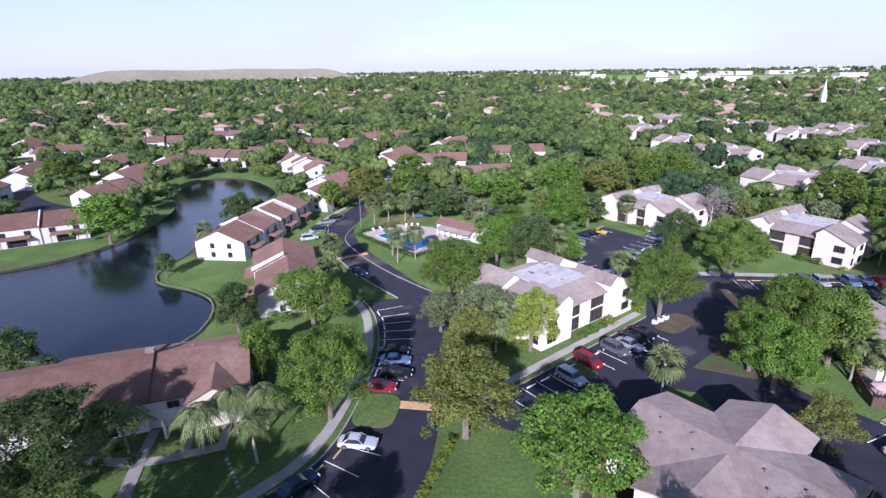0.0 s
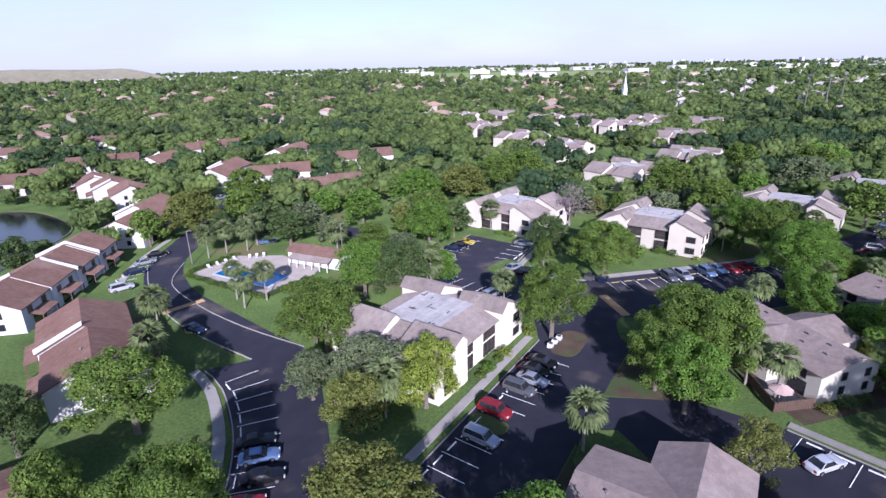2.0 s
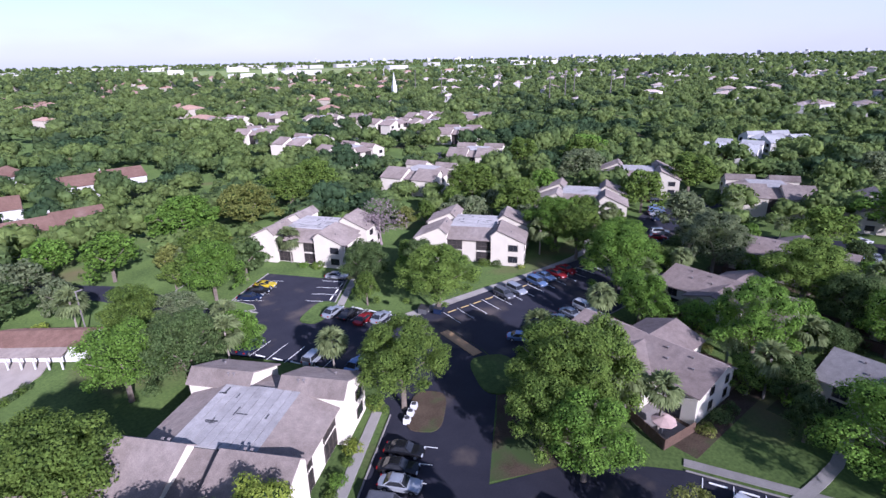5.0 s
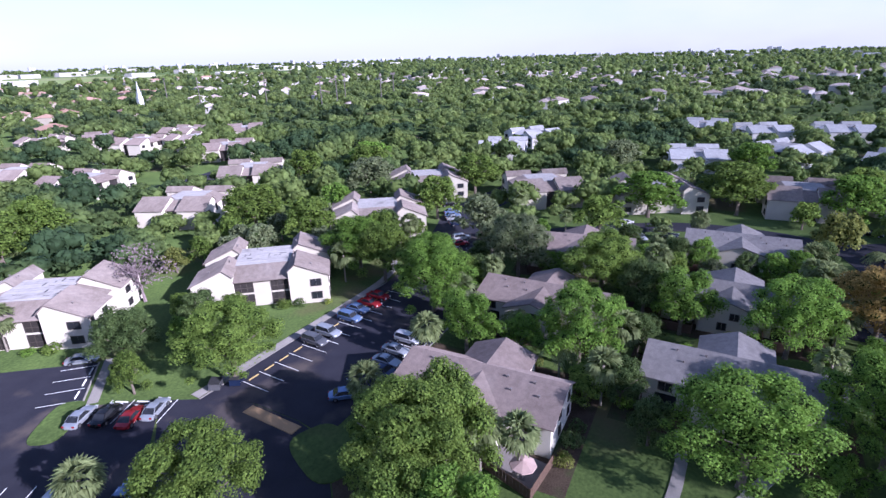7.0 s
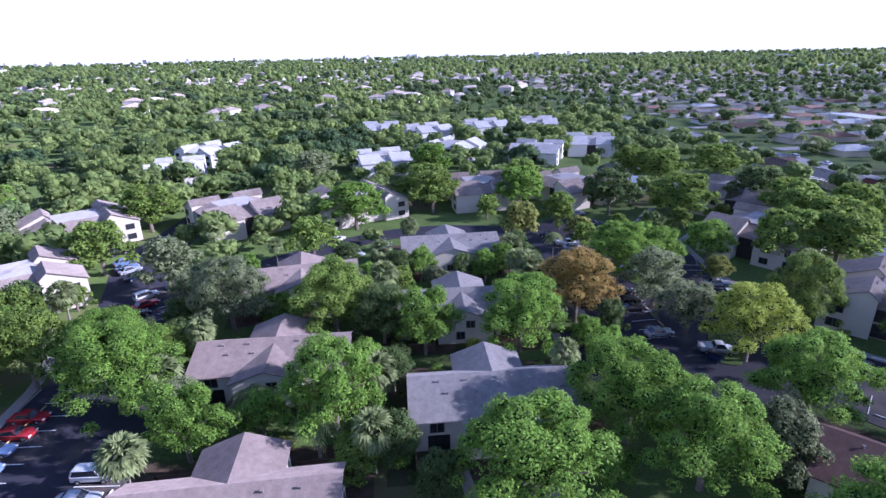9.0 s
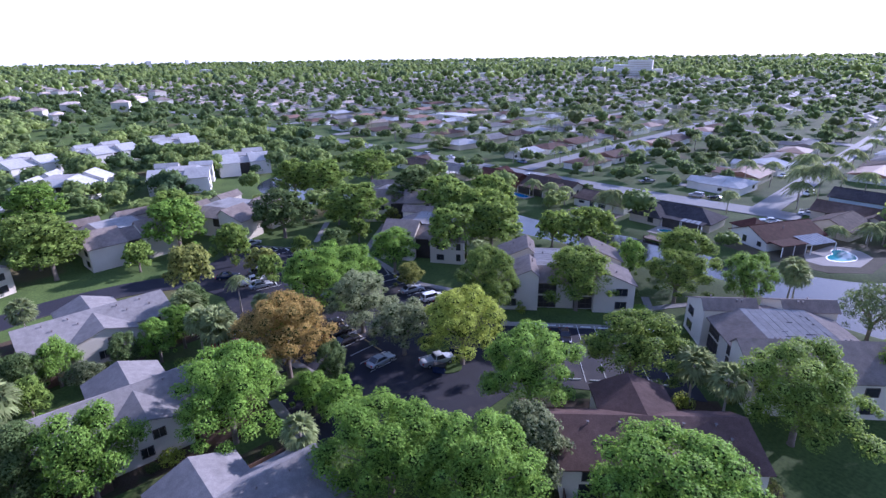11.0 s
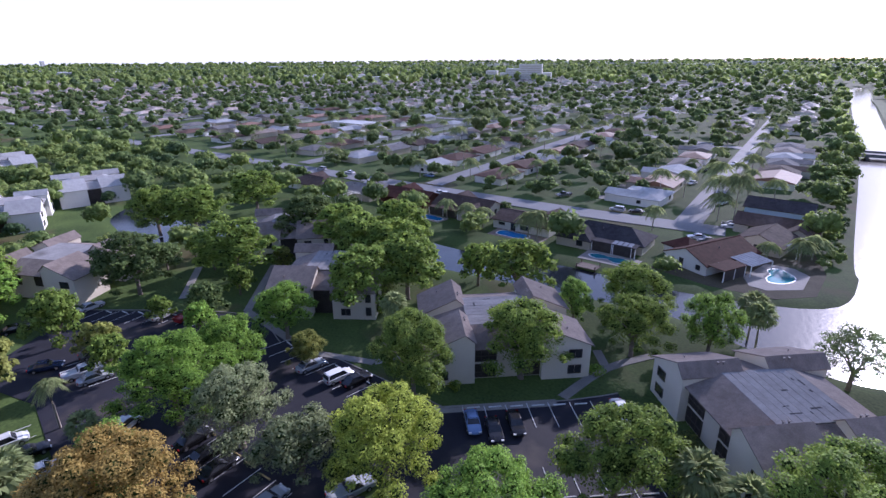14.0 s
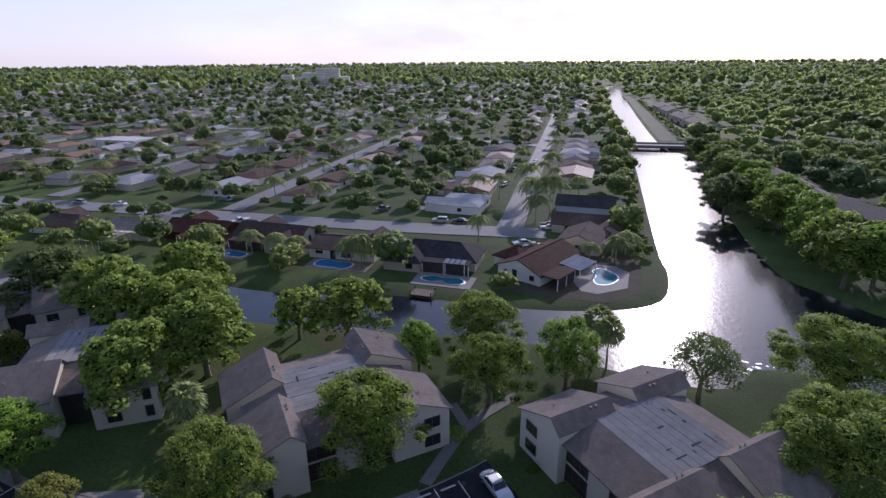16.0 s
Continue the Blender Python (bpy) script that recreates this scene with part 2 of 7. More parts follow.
# ---------------------------------------------------------------- mesh helpers
class Geo:
    """Vertices and faces of one mesh."""

    def __init__(self):
        self.v, self.f = [], []

    def face(self, *pts):
        i = len(self.v)
        self.v += [tuple(p) for p in pts]
        self.f.append(tuple(range(i, i + len(pts))))

    def box(self, x0, x1, y0, y1, z0, z1, taper=0.0):
        i = len(self.v)
        t = taper
        self.v += [(x0, y0, z0), (x1, y0, z0), (x1, y1, z0), (x0, y1, z0), (x0 + t, y0 + t, z1), (x1 - t, y0 + t, z1), (x1 - t, y1 - t, z1), (x0 + t, y1 - t, z1)]
        self.f += [tuple(i + k for k in q) for q in ((3, 2, 1, 0), (4, 5, 6, 7), (0, 1, 5, 4), (1, 2, 6, 5), (2, 3, 7, 6), (3, 0, 4, 7))]

    def prism(self, ring, shift):
        """A closed body: a ring of points and its copy moved by shift."""
        i, n = len(self.v), len(ring)
        self.v += [tuple(p) for p in ring] + [tuple(Vector(p) + Vector(shift)) for p in ring]
        self.f.append(tuple(range(i + n - 1, i - 1, -1)))
        self.f.append(tuple(range(i + n, i + 2 * n)))
        for k in range(n):
            j = (k + 1) % n
            self.f.append((i + k, i + j, i + n + j, i + n + k))

    def tube(self, pts, radii, n=7):
        base = len(self.v)
        for k, p in enumerate(pts):
            p = Vector(p)
            d = (Vector(pts[min(k + 1, len(pts) - 1)]) - Vector(pts[max(k - 1, 0)])).normalized()
            q = d.to_track_quat("Z", "Y")
            for a in range(n):
                w = q @ Vector((math.cos(a * math.tau / n), math.sin(a * math.tau / n), 0))
                self.v.append(tuple(p + w * radii[k]))
            if k:
                for a in range(n):
                    b = (a + 1) % n
                    self.f.append((base + (k - 1) * n + a, base + (k - 1) * n + b, base + k * n + b, base + k * n + a))
        self.f.append(tuple(base + (len(pts) - 1) * n + a for a in range(n)))

    def mesh(self, name, material, smooth=False):
        me = bpy.data.meshes.new(name)
        me.from_pydata(self.v, [], self.f)
        bm = bmesh.new()
        bm.from_mesh(me)
        bmesh.ops.recalc_face_normals(bm, faces=bm.faces)
        bm.to_mesh(me)
        bm.free()
        me.materials.append(material)
        if smooth:
            me.shade_smooth()
        return me


def raw(name, verts, faces, material):
    me = bpy.data.meshes.new(name)
    me.from_pydata(verts, [], faces)
    me.materials.append(material)
    return me


def part(name, shape, material, parent=None, label="", m=None):
    """A Geo or a mesh as one object, under its thing or part."""
    me = shape.mesh(name, material) if isinstance(shape, Geo) else shape
    ob = new(name, me)
    ob.parent = parent
    if m is not None:
        ob.matrix_basis = m
    return tagged(ob, label)


def thing(name, label, category, group="", m=None):
    ob = tagged(new(name), label, category, group)
    ob.empty_display_size = 0.5
    if m is not None:
        ob.matrix_basis = m
    return ob


def at(x, y, deg=0.0, z=0.0):
    return pose(x, y, z, 0, 0, deg)


# ---------------------------------------------------------------- the plan
def spline(pts, step=3.0, closed=False):
    """Catmull-Rom through plan points."""
    p = [np.array(q, float) for q in pts]
    n, out = len(p), []
    for i in range(n if closed else n - 1):
        if closed:
            a, b, c, d = p[i - 1], p[i], p[(i + 1) % n], p[(i + 2) % n]
        else:
            a, b, c, d = p[max(i - 1, 0)], p[i], p[i + 1], p[min(i + 2, n - 1)]
        k = max(2, int(np.linalg.norm(c - b) / step))
        for s in np.arange(k) / k:
            out.append(0.5 * (2 * b + (c - a) * s + (2 * a - 5 * b + 4 * c - d) * s * s + (3 * b - a - 3 * c + d) * s ** 3))
    if not closed:
        out.append(p[-1])
    return np.array(out)


LAKE = spline([(-62, 77), (-49, 77), (-38, 81), (-32, 88), (-36, 100), (-43, 106), (-57, 112), (-60, 133), (-67, 162), (-66, 193), (-89, 219), (-107, 218), (-107, 195), (-90, 167), (-84, 133), (-97, 111), (-130, 96), (-170, 84), (-150, 60), (-100, 64)], 3, True)
CANAL = spline([(215, -33), (185, -40), (153, -41), (127, -48), (104, -50), (86, -55), (76, -63), (74.5, -80), (77, -100), (86, -226), (96, -340), (115, -530), (150, -900), (128, -900), (100, -560), (75, -290), (60, -233), (54, -103), (44, -76), (20, -60), (-60, -40), (-60, -20), (20, -30), (58, -43), (68, -34), (84, -34), (99, -38), (121, -34), (153, -28), (185, -29), (213, -20)], 4, True)
POND = spline([(214, 3), (224, 10), (238, 9), (252, 6), (262, -4), (256, -13), (238, -7), (224, -14), (214, -24), (207, -15)], 3, True)
FARPOND = spline([(145, 330), (160, 318), (175, 325), (168, 350), (150, 352)], 4, True)
WATERS = [LAKE, CANAL, POND, FARPOND]


def signed(px, py, poly):
    """Distance to a closed outline, negative inside."""
    a, b = poly, np.roll(poly, -1, 0)
    best, inside = np.full(px.shape, 1e9), np.zeros(px.shape, bool)
    for (x0, y0), (x1, y1) in zip(a, b):
        dx, dy = x1 - x0, y1 - y0
        t = np.clip(((px - x0) * dx + (py - y0) * dy) / (dx * dx + dy * dy + 1e-9), 0, 1)
        best = np.minimum(best, (px - x0 - t * dx) ** 2 + (py - y0 - t * dy) ** 2)
        if dy:
            inside ^= ((y0 > py) != (y1 > py)) & (px < dx * (py - y0) / dy + x0)
    return np.where(inside, -1, 1) * np.sqrt(best)


def axis(lo, hi, step, far):
    mid = list(np.arange(lo, hi + step, step))
    out, s = [], step
    while mid[-1] < far:
        s *= 1.25
        mid.append(mid[-1] + s)
    s = step
    while mid[0] > -far:
        s *= 1.25
        mid.insert(0, mid[0] - s)
    return np.array(mid)


gx, gy = np.meshgrid(axis(-130, 240, 2.6, 4900), axis(-300, 240, 2.6, 4900), indexing="ij")
gz = np.zeros_like(gx)
near = (abs(gx) < 700) & (abs(gy) < 1000)
for w in WATERS:
    d = signed(gx[near], gy[near], w)
    gz[near] = np.minimum(gz[near], np.clip(d * 0.33 - 0.5, -2.0, 0.0))
nx, ny = gx.shape
idx = np.arange(nx * ny).reshape(nx, ny)
quads = np.stack([idx[:-1, :-1], idx[1:, :-1], idx[1:, 1:], idx[:-1, 1:]], -1).reshape(-1, 4)
ground = new("ground", raw("ground", np.stack([gx, gy, gz], -1).reshape(-1, 3).tolist(), quads.tolist(), GRASS))
ground.data.shade_smooth()
tagged(ground, "mown green lawn with dry sandy patches, flat to the horizon", "ground", kind="structure")
for name, w, lab in (("water", LAKE, "dark rippled lake between the lakeside homes"), ("water", CANAL, "wide canal with calm reflecting water"), ("water", POND, "narrow pond behind the apartments"), ("water", FARPOND, "small pond far off")):
    # the sheet runs a little under the bank
    c = w.mean(0)
    g = Geo()
    g.face(*[(x, y, -0.5) for x, y in w])
    me = raw("water", g.v, g.f, WATER)
    tagged(new(name, me), lab, "water", kind="structure")
KEEP = []      # discs that stay free of scattered trees: x, y, r
PAVED = []     # paved outlines
KEEP += [(x, y, 7) for x, y in ((224, 21), (234, 19), (244, 21), (252, 16), (262, 8))]     # open lawn behind the pond


def offset(pts, d):
    t = np.gradient(pts, axis=0)
    t /= np.linalg.norm(t, axis=1)[:, None] + 1e-9
    return pts + np.stack([-t[:, 1], t[:, 0]], 1) * d


LEVEL = [0.03]


def sheet(name, pts, material, label, category="road", z=None, kind="structure"):
    """A flat paved area with a thick edge."""
    LEVEL[0] += 0.004
    z = LEVEL[0] if z is None else z
    g = Geo()
    g.prism([(x, y, z - 0.2) for x, y in pts], (0, 0, 0.2))
    PAVED.append(np.array(pts, float))
    return tagged(part(name, g, material), label, category, kind=kind)


def strip(name, pts, width, material, label, category="road", z=None, smooth=True):
    c = spline(pts) if smooth else np.array(pts, float)
    a, b = offset(c, width / 2), offset(c, -width / 2)
    LEVEL[0] += 0.004
    z = LEVEL[0] if z is None else z
    g = Geo()
    n = len(c)
    g.v = [(x, y, z) for x, y in a] + [(x, y, z) for x, y in b] + [(x, y, z - 0.2) for x, y in a] + [(x, y, z - 0.2) for x, y in b]
    for i in range(n - 1):
        g.f += [(i, i + 1, n + i + 1, n + i), (i, 2 * n + i, 2 * n + i + 1, i + 1), (n + i, n + i + 1, 3 * n + i + 1, 3 * n + i)]
    for x, y in c[::2]:
        KEEP.append((x, y, width / 2 + 0.8))
    return tagged(part(name, g, material), label, category, kind="structure")


def kerb(pts, smooth=True):
    strip("kerb", pts, 0.18, CONCRETE, "low pale concrete kerb", "kerb", 0.16, smooth)


def pathway(pts, width=1.4):
    strip("pavement", pts, width, CONCRETE, "pale concrete footpath", "pavement", 0.1 + 0.002 * len(pts) + LEVEL[0] * 0.05)


# ---------------------------------------------------------------- roads and car parks
LOT = "dark sealed asphalt car park with worn pale patches"
strip("road", [(-1.1, 112), (-11.8, 124.6), (-22, 137.7), (-28.5, 155), (-28, 175), (-25.5, 213), (-30, 260)], 8.0, ASPHALT, "dark winding asphalt drive")
sheet("road", [(-8, 50), (-3.5, 55.6), (-0.5, 60), (1, 65.5), (1.3, 75), (0.3, 87.5), (-3.6, 99.3), (-7.4, 105), (-0.9, 107), (-4.5, 111.5), (2.5, 114.5), (7, 109), (10.5, 97), (12.5, 82), (13, 68), (13, 50)], ASPHALT, LOT)
sheet("road", [(16, 72), (22.4, 79), (45.2, 104), (47.7, 115.3), (58, 130.6), (61, 126), (64.2, 119), (64.8, 110.8), (64, 105), (56, 96), (41, 79), (30, 66)], ASPHALT, LOT)
sheet("road", [(41, 79.5), (48, 87.5), (60, 84), (67.5, 76.7), (82, 53), (70, 44), (58, 66), (46, 68)], ASPHALT, LOT)
sheet("road", [(46, 162), (36, 150.6), (39, 144), (31, 132), (46.5, 115.5), (58.2, 130.8), (51.5, 138.6), (58.6, 148.5)], ASPHALT, LOT)
sheet("road", [(60.8, 126), (105.5, 128.5), (127, 132), (128, 119.5), (110, 110), (93, 106.8), (75, 106.2), (64.5, 105.4), (64.9, 110.8), (64.3, 119)], ASPHALT, LOT)
strip("road", [(124, 126), (142, 134), (158, 140), (178, 140), (200, 140)], 12.0, ASPHALT, LOT)
strip("road", [(37, 147), (25, 158), (15, 172), (-5, 185), (-27, 190)], 6.5, ASPHALT, "dark asphalt drive past the pool")
sheet("road", [(112, 52), (157, 47), (172, 52), (186, 33), (161, 14), (146, 13), (134, 11.6), (124, 11.2), (113, 10.5), (101, -2), (96.5, -8), (80, 6), (94, 18), (98.5, 24), (97.5, 33), (101, 44), (106, 51.5)], ASPHALT, LOT)
strip("road", [(168, 46), (174, 62), (171, 85), (150, 112), (130, 127)], 7.5, ASPHALT, "dark asphalt drive between the homes")
strip("road", [(118, 262), (140, 255), (165, 262)], 14.0, ASPHALT, LOT)
strip("road", [(-172, 186), (-146, 169), (-128, 161), (-119, 151)], 13.0, ASPHALT, "asphalt court across the lake")
for pts in ([(-3.5, 55.6), (-0.5, 60), (1, 65.5), (1.3, 75), (0.3, 87.5), (-3.6, 99.3), (-7.4, 105)], [(-0.9, 107), (-15, 121), (-26, 138), (-32.7, 156)], [(7, 109.5), (-4, 118.6), (-14.7, 130), (-23.5, 143), (-24.6, 156)], [(16, 72), (22.4, 79), (45.2, 104)], [(67.5, 76.7), (82, 53)], [(61, 126), (105.5, 128.5)], [(75, 106.2), (93, 106.8), (110, 110)], [(46, 162), (36, 150.6), (39, 144)], [(51.5, 138.6), (58.6, 148.5)], [(113, 10.5), (101, -2), (96.5, -8)], [(146, 13), (124, 11.2), (113, 10.5)], [(186, 33), (161, 14), (146, 15)]):
    kerb(pts)
for pts, wd in (([(-9, 48), (-6.5, 53.5), (-2.5, 59.5), (-0.7, 66), (-0.4, 75), (-1.4, 87.5), (-5.2, 99.3), (-9, 105)], 1.5), ([(14.5, 73), (21, 80), (44, 105.5)], 1.3), ([(72, 67.7), (82, 67.8), (90, 69.5)], 1.3), ([(68.5, 77.6), (83.2, 54)], 1.2), ([(61, 127.2), (105.5, 129.8), (118, 137)], 1.5), ([(60, 148), (52.6, 138)], 1.4), ([(114, 12), (102, -0.5)], 1.5), ([(102, -2), (100.5, -13), (96, -22)], 1.5), ([(100.5, -13), (104, -17)], 1.4), ([(145, 13.5), (161, 12.5)], 1.5), ([(129, 9), (140, 14)], 1.4), ([(129, 9), (126, 3)], 1.4)):
    pathway(pts, wd)
for pts, wd in (([(161, 12.5), (178, -4)], 1.5), ([(176, 18), (190, 8)], 1.5), ([(-27, 58), (-20.2, 58.4), (-16, 60.3), (-12, 62.4)], 1.3), ([(-16.2, 60.4), (-17.9, 65.2)], 1.1), ([(-12.3, 62.2), (-14.2, 67)], 1.1), ([(-20.6, 58.6), (-22.4, 64)], 1.2), ([(-17.6, 51), (-18.9, 54.4), (-20.5, 58.4)], 1.5), ([(118, 52), (112, 52), (104, 52)], 1.4), ([(118, 45), (126, 46), (146, 55)], 1.4), ([(78, 62), (88, 58)], 1.4), ([(-33.5, 140), (-36, 156), (-34, 176)], 1.4)):
    pathway(pts, wd)
# paved speed table and ochre crossings
for x, y, a, ln, wd in ((63.2, 113.9, 92, 9, 1.7), (9.5, 73, 0, 6.5, 1.6), (-17.5, 130, 37, 8, 1.4)):
    g = Geo()
    g.box(-ln / 2, ln / 2, -wd / 2, wd / 2, 0, 0.12, 0.03)
    tagged(part("speed_table", g, SPEEDBUMP, m=at(x, y, a, 0.03)), "ochre brick-paved speed table across the drive", "speed table", kind="structure")
# suburb streets beyond the canal
SUB = at(115, -95, 4)


def sub(u, v):
    """Plan point of the suburb: u along the cross street, v down the long streets."""
    p = SUB @ Vector((u + 0.045 * v, -v, 0))
    return (p.x, p.y)


ST = "sun-bleached grey residential street"
strip("road", [(105, -97), (115, -95), (146, -89.5), (191, -84), (254, -77.5), (330, -69), (430, -58), (600, -40)], 9.0, STREET, ST)
LANES = (0, 90, 165, 240, 315, 390, 465)
BACKSTREET = [(134, -250), (180, -262), (240, -281), (339, -269), (395, -256), (479, -200), (560, -170)]
strip("road", BACKSTREET, 8.0, STREET, ST)
BACKLINE = spline(BACKSTREET, 6)
for u in LANES:
    strip("road", [sub(u, v) for v in (0, 120, 260, 330)] if u == 0 else [sub(u, v) for v in (0, 120, 260, 420, 640, 900)], 7.4, STREET, ST)
strip("road", [sub(u, 330) for u in (-30, 120, 300, 520)], 9.0, STREET, ST)
strip("road", [sub(u, 700) for u in (-30, 120, 300, 520)], 9.0, STREET, ST)
g = Geo()
g.box(-26, 26, -6, 6, 0.6, 1.3)
g.box(-26, 26, -6, -5.6, 1.3, 2.1)
g.box(-26, 26, 5.6, 6, 1.3, 2.1)
for k in (-14, 0, 14):
    g.box(k - 0.5, k + 0.5, -5, 5, -2, 0.6)
bridge = thing("bridge", "low concrete road bridge over the canal", "bridge", m=at(72, -262, 8))
part("deck", g, CONCRETE, bridge)

# sandy edge of the lake
strip("lake_bank", [tuple(p) for p in LAKE[::3]] + [tuple(LAKE[0])], 0.32, mat("sandy_bank", (0.08, 0.082, 0.04), (0.17, 0.148, 0.088), 0.4, 4.0, 0.95, bump=0.4, c=(0.08, 0.09, 0.035), cover=0.5), "narrow sandy bank round the lake", "bank", 0.02)
PAVED.pop()


# ---------------------------------------------------------------- buildings
def slab(g, a, b, c, d, thick=0.16):
    """A roof plane with thickness: four corners, counted round."""
    g.prism([a, b, c, d], (0, 0, thick))


def window(parent, x, y, z, w, h, face, trim=DARKTRIM, panes=2, shutter=False):
    """A window on a wall; face: degrees of its outward normal."""
    m = pose(x, y, z, 0, 0, face + 90)
    g = Geo()
    for x0, x1, z0, z1 in ((-w / 2 - 0.07, w / 2 + 0.07, -0.07, 0), (-w / 2 - 0.07, w / 2 + 0.07, h, h + 0.07), (-w / 2 - 0.07, -w / 2, 0, h), (w / 2, w / 2 + 0.07, 0, h)):
        g.box(x0, x1, -0.1, 0.02, z0, z1)
    fr = part("window", g, trim, parent, m=m)
    step = w / panes
    for k in range(panes):
        q = Geo()
        q.box(-w / 2 + k * step + 0.02, -w / 2 + (k + 1) * step - 0.02, -0.05, 0.01, 0.01, h - 0.01)
        part("pane", q, GLASS, fr)
    return fr


def vent(parent, x, y, z):
    g = Geo()
    g.tube([(0, 0, -0.3), (0, 0, 0.35)], [0.09, 0.09], 6)
    g.box(-0.14, 0.14, -0.14, 0.14, 0.35, 0.42)
    part("vent_pipe", g, SHEETMETAL, parent, m=at(x, y, 0, z))


def flats(x, y, deg, label, roof=ROOF_BROWN, wall=CREAM, detail=True):
    """Two-storey apartment block: a flat-roofed middle with lean-to slopes and four gabled wings."""
    KEEP.append((x, y, 16 if detail else 11.5))
    b = thing("apartment_building", label, "apartment building", "apartment blocks", at(x, y, deg))
    g = Geo()
    g.prism([(-5.2, -8.6, 0), (-5.2, 8.6, 0), (-5.2, 8.6, 5.3), (-5.2, 4.9, 6.7), (-5.2, -4.9, 6.7), (-5.2, -8.6, 5.3)], (10.4, 0, 0))
    part("wall", g, wall, b)
    for sy in (-1, 1):
        g = Geo()
        slab(g, (-5.6, sy * 4.8, 6.85), (5.6, sy * 4.8, 6.85), (5.6, sy * 9.5, 5.25), (-5.6, sy * 9.5, 5.25))
        part("lean_to_roof", g, roof, b)
    if detail:
        q = Geo()
        q.box(-5.25, 5.25, -4.82, 4.82, 6.71, 6.9)
        part("roof_underlay", q, TAR, b)
    for k in range(9 if detail else 1):
        q = Geo()
        if not detail:
            q.box(-5.3, 5.3, -4.85, 4.85, 6.72, 7.0)
            part("roof_strip", q, MEMBRANE, b)
            break
        y0 = -4.85 + k * 9.7 / 9
        q.box(-5.3, 5.3, y0 + 0.035, y0 + 9.7 / 9 - 0.035, 6.9, 7.0 + 0.012 * (k % 3))
        part("roof_strip", q, MEMBRANE, b)
    if detail:
        for k in range(9):
            q = Geo()
            px, py, lx, ly = random.uniform(-4, 4), random.uniform(-4, 4), random.uniform(0.3, 1.6), random.uniform(0.08, 0.25)
            if k % 2:
                lx, ly = ly, lx
            q.box(px, px + lx, py, py + ly, 7.0, 7.05)
            part("tar_patch", q, TAR, b)
    prof = ((5.0, 6.75), (6.4, 8.0), (12.2, 5.45))
    for sx in (-1, 1):
        for sy in (-1, 1):
            y0, y1 = (2.1, 9.9) if sy > 0 else (-9.9, -2.1)
            g = Geo()
            g.prism([(sx * 5.0, y0, 0), (sx * 5.0, y0, prof[0][1]), (sx * 6.4, y0, prof[1][1]), (sx * 12.2, y0, prof[2][1]), (sx * 12.2, y0, 0)], (0, y1 - y0, 0))
            wing = part("wing_wall", g, wall, b)
            r = Geo()
            lo, hi = y0 - 0.3, y1 + 0.3
            slab(r, (sx * 4.75, lo, 6.56), (sx * 6.4, lo, 8.03), (sx * 6.4, hi, 8.03), (sx * 4.75, hi, 6.56))
            slab(r, (sx * 6.4, lo, 8.03), (sx * 12.6, lo, 5.3), (sx * 12.6, hi, 5.3), (sx * 6.4, hi, 8.03))
            part("wing_roof", r, roof, b)
            if detail:
                vent(b, sx * 5.9, sy * 4.2, 7.7)
                vent(b, sx * 5.9, sy * 4.9, 7.7)
                vent(b, sx * 9.2, sy * 7.5, 6.9)
            for z in (0.9, 3.5):
                window(wing, sx * 9.9, sy * 9.92, z, 1.9, 1.3, 90 * sy, panes=2 if detail else 1)
                if not detail:
                    continue
                window(wing, sx * 12.22, sy * 8.7, z, 0.9, 1.5, 0 if sx > 0 else 180, panes=1)
                window(wing, sx * 12.22, sy * 4.5, z, 1.6, 1.2, 0 if sx > 0 else 180)
    for sx in (-1, 1):
        g = Geo()
        slab(g, (sx * 5.2, -2.5, 6.6), (sx * 5.2, 2.5, 6.6), (sx * 10.6, 2.5, 4.9), (sx * 10.6, -2.5, 4.9))
        part("entry_roof", g, roof, b)
        # one solid dark block fills the gap between the two wings
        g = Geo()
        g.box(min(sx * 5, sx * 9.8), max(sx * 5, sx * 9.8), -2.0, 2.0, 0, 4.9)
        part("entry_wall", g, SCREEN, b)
    for sy in (-1, 1):
        for x0 in (-5.0, 1.6):
            for z in (0.15, 2.85) if detail else (2.85,):
                q = Geo()
                q.box(x0, x0 + 3.4, sy * 8.62 - 0.05, sy * 8.62 + 0.05, z, z + 2.3)
                scr = part("porch_screen", q, SCREEN, b)
                if not detail:
                    continue
                f = Geo()
                for k in range(4):
                    f.box(x0 + k * 1.1, x0 + k * 1.1 + 0.08, sy * 8.72 - 0.05, sy * 8.72 + 0.05, z, z + 2.3)
                f.box(x0, x0 + 3.4, sy * 8.72 - 0.06, sy * 8.72 + 0.06, z + 0.9, z + 1.0)
                part("screen_frame", f, DARKTRIM, scr)
    return b


def gable(g_wall, g_roof, x0, x1, w, eave, ridge, over=0.4):
    """A gabled body along x from x0 to x1, half width w."""
    g_wall.prism([(x0, -w, 0), (x0, w, 0), (x0, w, eave), (x0, 0, ridge), (x0, -w, eave)], (x1 - x0, 0, 0))
    dz = (ridge - eave) / w * over
    for s in (-1, 1):
        slab(g_roof, (x0 - over, 0, ridge + 0.03), (x1 + over, 0, ridge + 0.03), (x1 + over, s * (w + over), eave - dz + 0.03), (x0 - over, s * (w + over), eave - dz + 0.03))


def rotz(g, deg):
    r = Matrix.Rotation(radians(deg), 3, "Z")
    g.v = [tuple(r @ Vector(p)) for p in g.v]
    return g


